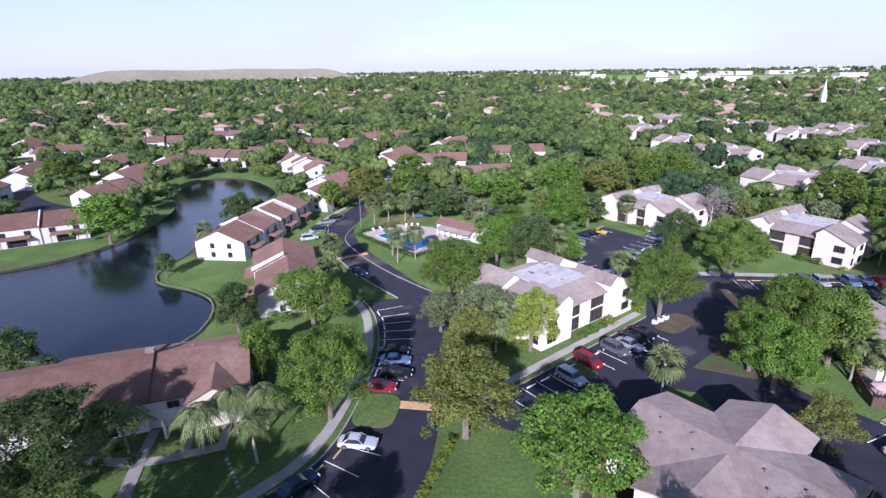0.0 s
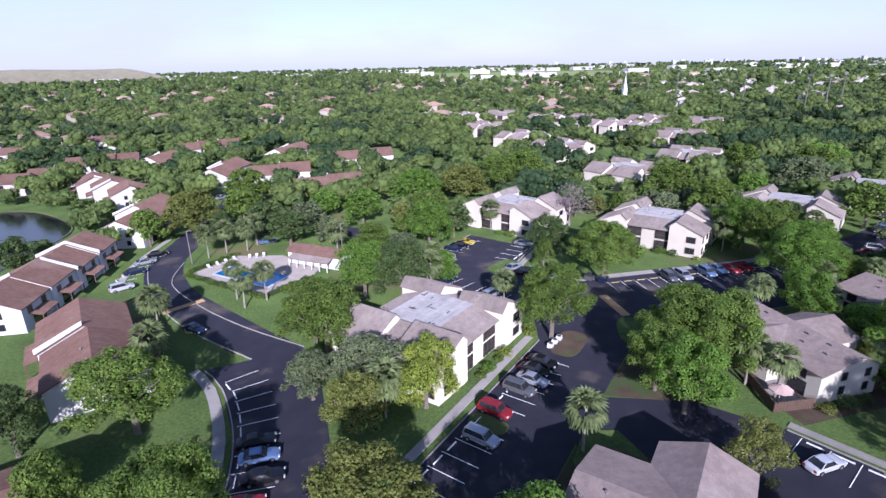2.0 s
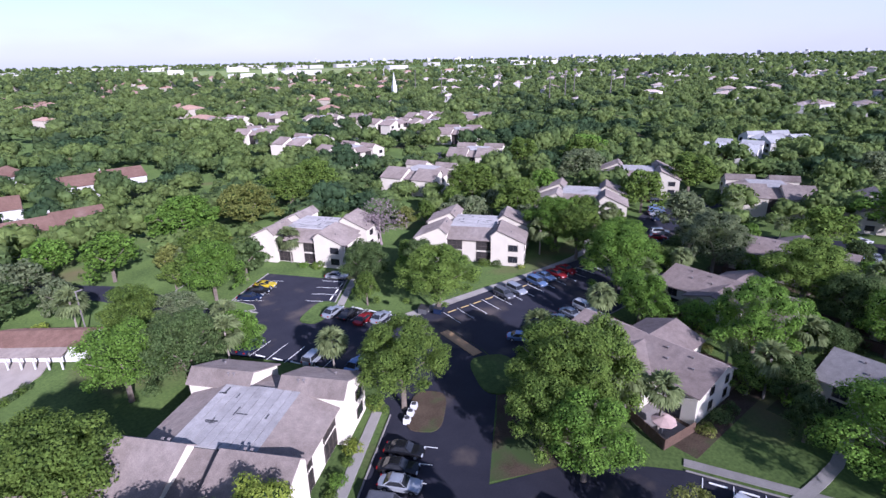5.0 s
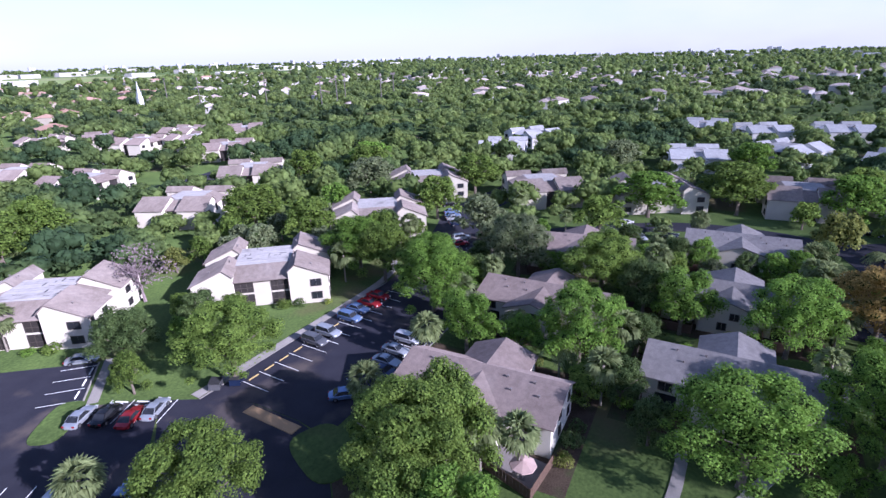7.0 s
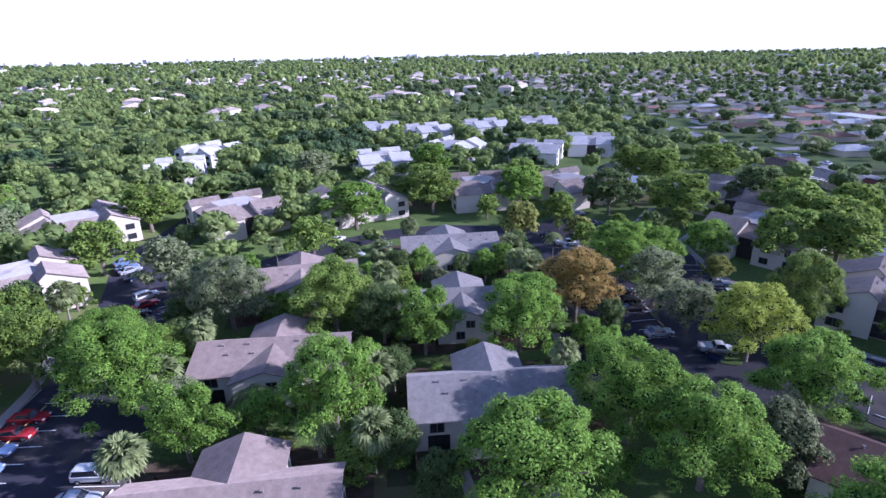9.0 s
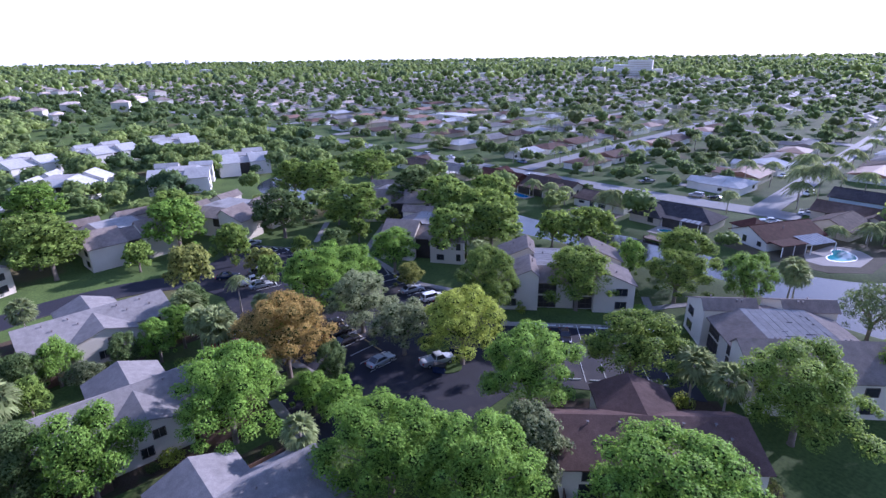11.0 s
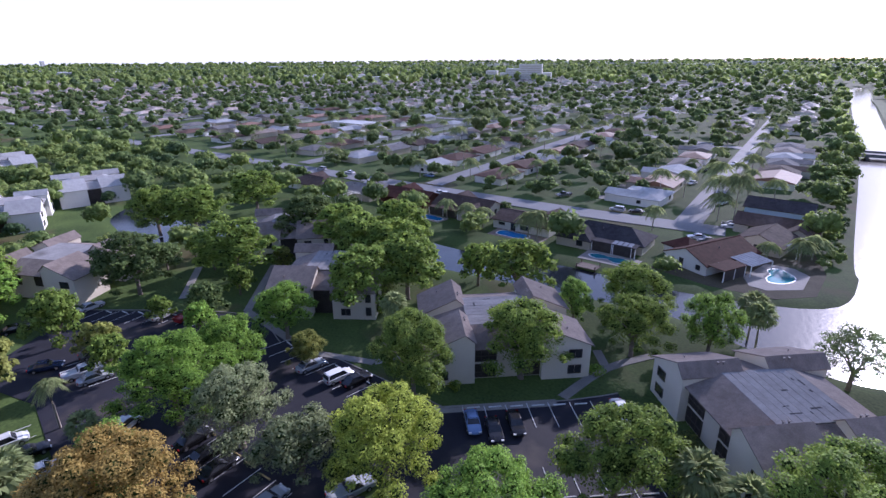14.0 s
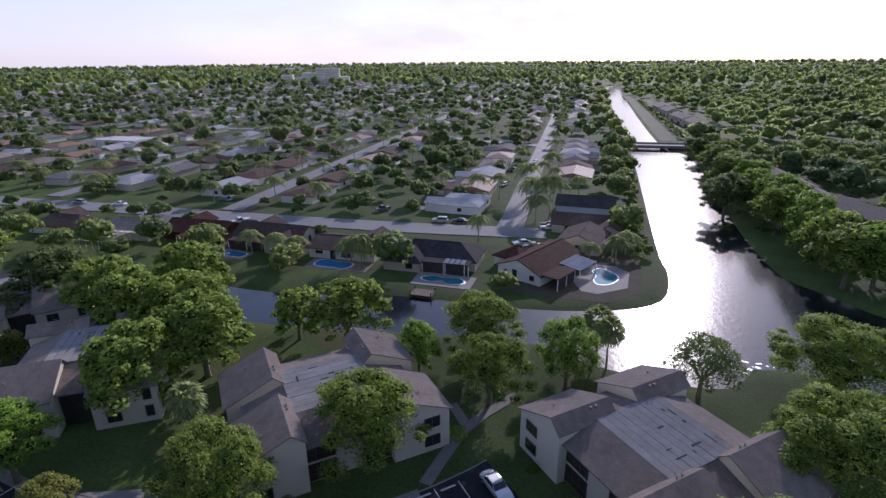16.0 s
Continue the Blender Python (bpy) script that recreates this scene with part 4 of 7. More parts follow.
def free(px, py, gap=1.0, trees=True):
    """Which of these plan points lie clear of water, paving and buildings."""
    ok = np.ones(px.shape, bool)
    for w in WATERS:
        lo, hi = w.min(0) - 4, w.max(0) + 4
        box = np.where((px > lo[0]) & (px < hi[0]) & (py > lo[1]) & (py < hi[1]))[0]
        if len(box):
            ok[box] &= signed(px[box], py[box], w) > 3
    for w in PAVED:
        lo, hi = w.min(0) - 3, w.max(0) + 3
        box = np.where((px > lo[0]) & (px < hi[0]) & (py > lo[1]) & (py < hi[1]))[0]
        if len(box):
            ok[box] &= signed(px[box], py[box], w) > 2
    for x, y, r in KEEP if trees else ():
        ok &= (px - x) ** 2 + (py - y) ** 2 > (r + gap) ** 2
    return ok


# ---------------------------------------------------------------- trees
def lumps(r, h, n, seed):
    """Centres and radii of the masses that make up a crown, in metres over the ground."""
    g = random.Random(seed)
    out = [((0, 0, h - r * 1.0), r * 0.5)]
    for k in range(n):
        a = k * 2.4 + g.uniform(-0.5, 0.5)
        u = (k + 0.5) / n
        rr = r * (0.2 + 0.62 * u ** 0.65) * g.uniform(0.7, 1.22)
        z = h - r * (0.2 + 1.1 * u ** 1.4) * g.uniform(0.75, 1.25)
        q = r * g.uniform(0.55, 1.5) / n ** 0.5
        out.append(((math.cos(a) * rr, math.sin(a) * rr, z), q))
    return out


def leaf_cloud(balls, count, size, seed, flat=0.8):
    """Many small tilted leaf sprays on the outside of the masses: vertices and faces."""
    g = np.random.default_rng(seed)
    c = np.array([b[0] for b in balls], float)
    rad = np.array([b[1] for b in balls], float)
    pick = g.choice(len(balls), count * 2, p=rad ** 2 / (rad ** 2).sum())
    d = g.normal(size=(count * 2, 3))
    d[:, 2] += 0.35
    d /= np.linalg.norm(d, axis=1)[:, None]
    p = c[pick] + d * (rad[pick] * (0.55 + 0.85 * g.beta(2.6, 1.9, count * 2)))[:, None] * np.array([1, 1, flat])
    inside = np.zeros(len(p), bool)
    for k in range(len(balls)):
        q = (p - c[k]) / np.array([1, 1, flat])
        inside |= (np.linalg.norm(q, axis=1) < rad[k] * 0.78) & (pick != k)
    keepers = np.where(~inside)[0][:count]
    p, d = p[keepers], d[keepers]
    nrm = d + np.array([0, 0, 0.35]) + g.normal(scale=0.5, size=d.shape)
    nrm /= np.linalg.norm(nrm, axis=1)[:, None]
    t = np.cross(nrm, g.normal(size=d.shape))
    t /= np.linalg.norm(t, axis=1)[:, None]
    b = np.cross(nrm, t)
    s = size * g.uniform(0.6, 1.35, len(p))[:, None]
    v = np.stack([p - t * s * 0.9 - b * s * 0.5, p + t * s * 0.9 - b * s * 0.5, p + b * s * 1.1], 1).reshape(-1, 3)
    f = np.arange(len(v)).reshape(-1, 3)
    return v, f


def ball_mesh(level=2):
    bm = bmesh.new()
    bmesh.ops.create_icosphere(bm, subdivisions=level, radius=1)
    v = np.array([q.co[:] for q in bm.verts])
    f = [[w.index for w in q.verts] for q in bm.faces]
    bm.free()
    return v, np.array(f)


BALL1 = ball_mesh(1)


def crown_mesh(name, r, h, n, leaves, size, seed, material, hull=0.62, flat=0.8, thin=False):
    balls = lumps(r, h, n, seed)
    v, f = leaf_cloud(balls, leaves, size, seed, flat)
    me = bpy.data.meshes.new(name)
    verts, faces, mats = [v], [f.tolist()], [0] * len(f)
    # dark core balls close the crown and stand for its inner shade
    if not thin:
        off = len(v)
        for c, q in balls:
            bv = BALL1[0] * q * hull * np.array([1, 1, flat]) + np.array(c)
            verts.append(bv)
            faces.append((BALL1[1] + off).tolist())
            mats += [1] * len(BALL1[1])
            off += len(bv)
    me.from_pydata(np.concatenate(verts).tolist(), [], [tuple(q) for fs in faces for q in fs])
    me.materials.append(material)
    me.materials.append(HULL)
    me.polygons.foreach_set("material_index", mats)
    return me


def trunk_mesh(r, h, seed, forks=5, bark=BARK):
    g = random.Random(seed)
    t = Geo()
    fork = h * 0.28
    rad = 0.13 + r * 0.03
    t.tube([(0, 0, -0.3), (0, 0, 0.4), (0.05, 0.05, fork)], [rad * 1.5, rad * 1.1, rad], 8)
    for k in range(forks):
        a = k * math.tau / forks + g.uniform(-0.3, 0.3)
        e = (math.cos(a) * r * 0.6, math.sin(a) * r * 0.6, h - r * 0.7)
        mid = (e[0] * 0.4, e[1] * 0.4, fork + (e[2] - fork) * 0.55)
        t.tube([(0.05, 0.05, fork - 0.1), mid, e], [rad * 0.7, rad * 0.45, rad * 0.15], 6)
    return t.mesh("trunk", bark, True)


LABELS = {
    "oak": "broad live oak with a dense mid-green crown on the lawn",
    "bright": "leafy shade tree with a fresh bright green crown",
    "olive": "tall tree with an olive, thinning crown",
    "yellow": "shade tree with a pale yellow-green crown",
    "dark": "dense dark green tree beside the buildings",
    "grey": "grey-green oak with a soft rounded crown",
    "brown": "tree with rusty brown autumn leaves",
}
PROTO = {}


def tree(kind, x, y, h, r, turn=0.0, thin=False):
    """A tree from one of three grown shapes of its kind, scaled to its height and spread."""
    size = 4.5 if r < 5.2 else 6.2 if r < 7.2 else 8.5
    var = int(abs(x * 7 + y * 3)) % 2
    far = math.dist((x, y), (52, 55)) > 105
    key = (kind, size, var, thin, far)
    if key not in PROTO:
        seed = len(kind) * 131 + ord(kind[0]) * 7 + ord(kind[-1]) + var * 17 + int(size)
        count = int((80 if far else 360) * size ** 2)
        PROTO[key] = (trunk_mesh(size, size * 2, seed), crown_mesh("crown", size, size * 2, int(size * 8.5) + var * 6, count * 4 // 5 if thin else count, 0.33 if far else 0.14, seed, LEAF[kind], thin=thin))
    wide = 1 + 0.16 * math.sin(x * 3.1 + y * 1.7)
    b = thing("tree", LABELS[kind], "tree", m=Matrix.Translation((x, y, 0)) @ Matrix.Rotation(x * 1.7 + turn, 4, "Z") @ Matrix.Diagonal((r / size * wide, r / size / wide, h / size / 2, 1)))
    part("trunk", PROTO[key][0], BARK, b)
    part("crown", PROTO[key][1], LEAF[kind], b)
    KEEP.append((x, y, r * 0.8))
    return b


def fan_palm_crown(seed, n=52, ln=1.7):
    g = random.Random(seed)
    c = Geo()
    for k in range(n):
        a, up = k * 2.4, g.uniform(-0.75, 1.4)
        d = Vector((math.cos(a) * math.cos(up), math.sin(a) * math.cos(up), math.sin(up)))
        side = d.cross(Vector((0, 0, 1))).normalized()
        nor = side.cross(d)
        base = d * 0.7
        for s in range(-3, 4):
            w = (d * math.cos(s * 0.3) + side * math.sin(s * 0.3)).normalized()
            tip = base + w * (ln - 0.7) * g.uniform(0.85, 1.1) - nor * 0.12 * abs(s) - Vector((0, 0, 0.22))
            q = (w.cross(nor)).normalized() * 0.13
            m = base + w * (ln - 0.7) * 0.5
            c.face(base, m + q, tip, m - q)
    return raw("fronds", c.v, c.f, LEAF["palm"])


def feather_palm_crown(seed, n=24, ln=3.0):
    g = random.Random(seed)
    c = Geo()
    for k in range(n):
        a, up = k * 2.4, g.uniform(0.0, 1.1)
        h = Vector((math.cos(a), math.sin(a), 0))
        side = Vector((-math.sin(a), math.cos(a), 0))
        pts = []
        for s in range(13):
            u = s / 12
            pts.append(h * ln * (u * math.cos(up) + 0.15 * u * u) + Vector((0, 0, ln * (u * math.sin(up) - (0.75 + 0.3 * math.sin(up)) * u * u))))
        for s in range(1, 13):
            w = 0.66 * math.sin(math.pi * (s + 1) / 15) * g.uniform(0.85, 1.1)
            lean = (pts[s] - pts[s - 1]) * 1.1
            for sg in (-1, 1):
                tip = pts[s] + side * sg * w + lean - Vector((0, 0, w * 0.5))
                c.face(pts[s - 1], pts[s - 1] * 0.35 + pts[s] * 0.65, tip, pts[s - 1] * 0.7 + pts[s] * 0.3 + side * sg * w * 0.5 + lean * 0.4)
    return raw("fronds", c.v, c.f, LEAF["palm"])


PALMS = {}


def palm(x, y, h=7.5, r=2.2, feather=False):
    key = (feather, int(abs(x * 5 + y)) % 2)
    if key not in PALMS:
        t = Geo()
        t.tube([(0, 0, -0.2), (0.02, 0, 0.15), (0.1, 0.03, 0.5), (0.05, 0, 0.97)], [0.2, 0.17, 0.14, 0.17], 8)
        PALMS[key] = (t.mesh("trunk", PALMBARK, True), feather_palm_crown(key[1]) if feather else fan_palm_crown(key[1]))
    b = thing("palm_tree", "feather palm with long arching fronds" if feather else "cabbage palm with a round grey-green head of fan leaves", "palm tree", m=Matrix.Translation((x, y, 0)) @ Matrix.Rotation(x * 2.3, 4, "Z"))
    hub = h - (0.6 if feather else r * 0.55)
    part("trunk", PALMS[key][0], PALMBARK, b, m=Matrix.Diagonal((1, 1, hub, 1)))
    s = r / (2.4 if feather else 1.5)
    part("fronds", PALMS[key][1], LEAF["palm"], b, m=pose(0.05, 0, hub) @ Matrix.Diagonal((s, s, s, 1)))


for x, y, h, r in ((67.8, 89.8, 12.8, 6.9), (118.0, 11.4, 13.4, 7.5), (62.7, 91.1, 13.5, 8.6), (47.4, 104.3, 13.2, 7.3), (109.1, -2.3, 12.8, 6.9), (88.4, 11.7, 12.2, 6.5), (69.7, 6.4, 13.5, 8.6), (-1.1, 69.0, 13.2, 7.3), (60.2, -13.7, 13.5, 9.0), (99.1, -18.8, 10.6, 5.5), (11.1, 105.6, 12.9, 7.0), (-14.6, 77.0, 8.6, 4.2), (118.9, 88.4, 13.5, 8.5), (143.3, -1.3, 13.5, 7.6), (103.9, -29.6, 11.7, 6.2), (66.1, 124.7, 13.3, 7.5), (141.4, -11.1, 13.5, 9.0), (55.9, -32.6, 13.5, 9.0), (125.2, -25.7, 12.3, 6.6), (-12.0, 91.2, 12.2, 6.5),):
    tree("oak", x, y, h, r)
for x, y, h, r in ((57.0, 135.3, 6.6, 3.0), (134.7, -25.3, 9.5, 4.8), (125.3, 89.9, 11.1, 5.8), (106.0, 129.3, 13.0, 7.0), (8.9, 110.2, 11.7, 6.2), (35.2, 161.4, 13.4, 7.6), (169.4, -18.5, 13.5, 9.0), (161.9, -29.6, 13.5, 7.8), (172.8, 39.5, 10.2, 5.3), (19.7, 145.3, 10.0, 5.2), (159.7, -15.2, 13.5, 8.7), (152.8, 99.3, 11.2, 5.9), (116.9, 138.8, 11.2, 5.9), (177.0, 5.4, 13.5, 9.0), (41.2, -80.6, 13.5, 9.0), (113.3, 157.7, 13.1, 7.2), (148.0, 144.0, 12.7, 6.9), (151.2, -17.3, 13.5, 9.0), (114.4, 180.2, 13.5, 9.0), (198.9, 74.8, 13.5, 9.0),):
    tree("oak", x, y, h, r)
for x, y, h, r in ((189.8, 72.5, 13.5, 9.0), (67.3, 209.6, 13.5, 9.0), (214.1, -3.2, 13.5, 9.0), (178.6, 149.1, 13.5, 9.0), (44.7, -121.5, 13.5, 9.0), (203.1, 44.8, 13.5, 9.0), (220.9, -25.5, 13.5, 9.0), (-18.5, 208.1, 13.2, 7.3), (221.9, 3.5, 13.5, 8.8), (160.4, 209.7, 13.5, 9.0), (78.7, 219.0, 13.5, 9.0), (178.8, 195.3, 13.5, 9.0), (-150.6, 191.6, 13.5, 9.0),):
    tree("oak", x, y, h, r)
for x, y, h, r in ((57.2, 82.1, 10.9, 5.7), (28.7, 58.6, 13.0, 7.1), (93.5, 26.9, 13.2, 7.3), (71.3, 32.5, 13.5, 8.9), (84.3, 43.9, 13.4, 7.6), (81.5, 61.9, 13.5, 9.0), (94.4, 84.1, 13.5, 7.8), (91.8, 49.2, 13.5, 7.9), (90.4, 100.6, 10.4, 5.4), (112.5, 73.5, 11.5, 6.1), (112.6, 58.8, 13.3, 7.5), (89.8, -26.2, 11.1, 5.9), (145.9, 13.5, 10.5, 5.5), (111.4, -22.8, 8.5, 4.2), (33.5, 130.4, 7.8, 3.8), (137.3, 35.6, 13.5, 7.7), (140.6, 26.3, 10.9, 5.7), (104.3, 116.6, 13.4, 7.5), (129.5, 45.6, 9.6, 4.9), (99.4, 112.8, 13.5, 8.3),):
    tree("bright", x, y, h, r)
for x, y, h, r in ((17.4, 127.0, 11.9, 6.3), (106.4, 136.3, 13.4, 7.6), (33.9, 154.1, 12.3, 6.6), (192.0, 46.7, 13.5, 9.0), (176.6, 93.1, 13.5, 9.0), (34.6, 191.2, 13.5, 9.0), (134.3, 169.4, 10.7, 5.6), (-85.0, 133.6, 13.5, 8.5), (237.5, 73.2, 13.5, 9.0), (187.4, 201.1, 13.5, 9.0),):
    tree("bright", x, y, h, r)
for x, y, r in ((69.7, 102.8, 2.5), (70.5, 82.5, 2.3), (118.4, 52.8, 2.8), (98.9, 79.3, 2.7), (87.7, 78.7, 2.5), (76.9, 8.6, 2.5), (81.6, 8.2, 2.8), (101.8, 54.4, 2.1), (42.5, 115.8, 2.3), (84.5, 104.0, 2.4), (132.3, 1.1, 2.4), (41.5, 77.7, 2.5), (133.0, 54.3, 2.8), (30.7, 128.1, 2.8), (19.1, 88.5, 2.8), (84.6, -34.1, 2.4), (144.6, 56.0, 2.8), (-14.6, 106.2, 2.8), (131.0, 81.3, 2.8), (110.4, 106.6, 2.1),):
    palm(x, y, 7.6, r)
for x, y, r in ((69.2, 86.4, 2.8), (135.4, 53.7, 2.7), (-18.9, 120.6, 2.8), (-5.5, 127.0, 2.5), (101.4, 136.2, 2.8), (143.2, 83.0, 2.5), (-1.8, 129.8, 2.3), (-7.8, 131.6, 1.9), (32.0, 134.4, 2.1), (86.4, -37.3, 2.6), (31.4, 165.4, 2.5), (52.4, 165.4, 2.8), (182.3, -9.7, 2.8), (159.0, 77.9, 2.3), (125.5, 137.1, 2.4), (34.4, 172.9, 2.8), (11.3, 154.5, 2.8), (-19.6, 158.4, 2.7), (-11.2, 162.0, 2.7), (-16.1, 161.4, 2.7),):
    palm(x, y, 7.6, r)
for x, y, r in ((-9.4, 166.0, 2.5), (-53.9, 127.9, 2.2), (160.6, 124.5, 2.8), (186.1, -12.7, 2.8), (99.7, 107.2, 2.6)):
    palm(x, y, 7.6, r)
for x, y, h, r in ((83.1, 71.7, 6.4, 2.9), (-24.1, 50.2, 13.5, 9.0), (24.7, 125.2, 12.3, 6.6), (116.2, 80.2, 10.5, 5.5), (-24.7, 89.5, 9.2, 4.7), (-48.9, 70.6, 9.0, 4.5), (60.2, 141.9, 10.5, 5.5), (41.3, 160.6, 9.5, 4.8), (183.7, -18.9, 13.5, 8.5), (184.9, 22.6, 13.5, 8.9), (-54.3, 112.7, 5.6, 2.4), (-58.4, 152.4, 9.6, 4.9), (57.9, -130.3, 13.5, 9.0), (51.7, -167.8, 13.5, 9.0),):
    tree("dark", x, y, h, r)
for x, y, h, r in ((16.5, 67.5, 12.4, 6.7), (15.5, 86.0, 8.5, 4.2), (161.7, 51.1, 11, 5.8), (51.0, 195.1, 13.5, 9.0), (-27.1, 176.0, 13.5, 8.0),):
    tree("olive", x, y, h, r)
for x, y, r in ((-6.8, 60.1, 2.0), (-14.0, 61.2, 2.7), (90.5, 85.5, 2.8), (-8.3, 66.0, 2.7), (-11.8, 64.9, 2.7), (-22.8, 59.8, 2.8), (95.5, 94.4, 2.8),):
    palm(x, y, 6.4, r * 0.9, True)
for x, y, h, r in ((57.5, 70.0, 7.6, 3.7),):
    tree("olive", x, y, h, r, thin=True)
tree("oak", 56.2, 87.6, 10.5, 5.2)
for x, y, h, r in ((108.3, 25.7, 13.2, 7.3), (24.6, 89.6, 10.3, 5.3),):
    tree("yellow", x, y, h, r)
for x, y, h, r in ((85.8, 34.4, 9.1, 4.6), (116.3, 31.1, 9.5, 4.8), (126.8, 32.5, 11.6, 6.2), (17.5, 92.8, 9.8, 5.0), (9.5, 94.3, 7.5, 3.6), (121.6, 106.5, 13.5, 8.3), (137.7, 124.0, 11.8, 6.3), (158.8, 177.6, 13.5, 9.0), (226.3, 115.2, 13.5, 9.0),):
    tree("grey", x, y, h, r)
for x, y, h, r in ((121.6, 47.9, 13.5, 7.7),):
    tree("brown", x, y, h, r)
for x, y, h, r in ((71.9, -30.0, 10.1, 5.2),):
    tree("dark", x, y, h, r, thin=True)
for kind, x, y, h, r in (("dark", -0.7, 163.5, 9, 6.2), ("oak", -37, 171, 10, 5), ("bright", 7, 187, 9, 5.6), ("bright", 18, 177, 11, 6.2), ("grey", 26.5, 143.3, 8, 4.2), ("dark", -9, 176, 9, 5), ("oak", -16, 186, 11, 6.5), ("grey", 3, 174, 9, 5), ("dark", -19, 172, 8, 4)):
    tree(kind, x, y, h, r)


# bare winter tree and sparse waterside tree
def bare_tree(x, y, h, r):
    g = random.Random(3)
    t = Geo()

    def grow(p, d, ln, rad, depth):
        e = p + d * ln
        t.tube([p, (p + e) / 2 + Vector((g.uniform(-1, 1), g.uniform(-1, 1), 0)) * ln * 0.06, e], [rad, rad * 0.8, rad * 0.6], 5)
        if depth:
            for _ in range(4 if depth > 1 else 3):
                n = (d + Vector((g.uniform(-1, 1), g.uniform(-1, 1), g.uniform(-0.2, 0.7))) * 0.75).normalized()
                grow(e, n, ln * g.uniform(0.6, 0.8), rad * 0.55, depth - 1)

    grow(Vector((0, 0, -0.2)), Vector((0, 0, 1)), h * 0.3, 0.35, 4)
    b = thing("bare_tree", "leafless tree with a haze of pinkish-grey twigs", "tree", m=at(x, y))
    part("branch", t.mesh("branch", BARETWIG), BARETWIG, b)
    v, f = leaf_cloud(lumps(r, h, 9, 4), 900, 0.22, 4)
    part("twig_haze", raw("twig_haze", v.tolist(), f.tolist(), BARETWIG), BARETWIG, b)


BARETWIG = mat("twigs", (0.16, 0.12, 0.12), (0.28, 0.22, 0.22), 1.0, 8.0, 0.9, island=0.3)
bare_tree(74.7, 164.2, 11, 5.5)
KEEP.append((74.7, 164.2, 6))


# ---------------------------------------------------------------- woods to the horizon
def dome(n, seed):
    """Masses of one broad crown of unit radius: a core and a ring of uneven shoulders."""
    g = random.Random(seed)
    out = [((0, 0, 1.02), 0.6)]
    for k in range(n):
        a, u = k * 2.4 + g.uniform(-0.4, 0.4), (k + 0.5) / n
        rr = (0.3 + 0.42 * u) * g.uniform(0.85, 1.15)
        out.append(((math.cos(a) * rr, math.sin(a) * rr, 1.38 - 0.62 * u * g.uniform(0.75, 1.25)), g.uniform(0.27, 0.46)))
    return out


def sprays(balls, count, size, seed, flat):
    """Leaf sprays lying close on the masses, most of them on the upper side."""
    g = np.random.default_rng(seed)
    c, rad = np.array([b[0] for b in balls], float), np.array([b[1] for b in balls], float)
    pick = g.choice(len(balls), count * 3, p=rad ** 2 / (rad ** 2).sum())
    d = g.normal(size=(count * 3, 3))
    d[:, 2] += 0.5
    d /= np.linalg.norm(d, axis=1)[:, None]
    p = c[pick] + d * (rad[pick] * g.uniform(0.9, 1.16, len(pick)))[:, None] * np.array([1, 1, flat])
    inside = np.zeros(len(p), bool)
    for k in range(len(balls)):
        inside |= (np.linalg.norm((p - c[k]) / np.array([1, 1, flat]), axis=1) < rad[k] * 0.88) & (pick != k)
    i = np.where(~inside)[0][:count]
    p, d = p[i], d[i]
    nrm = d + g.normal(scale=0.42, size=d.shape)
    nrm /= np.linalg.norm(nrm, axis=1)[:, None]
    t = np.cross(nrm, g.normal(size=d.shape))
    t /= np.linalg.norm(t, axis=1)[:, None]
    b = np.cross(nrm, t)
    q = size * g.uniform(0.6, 1.35, len(p))[:, None]
    v = np.stack([p - t * q * 0.9 - b * q * 0.5, p + t * q * 0.9 - b * q * 0.5, p + b * q * 1.1], 1).reshape(-1, 3)
    return v, np.arange(len(v)).reshape(-1, 3)


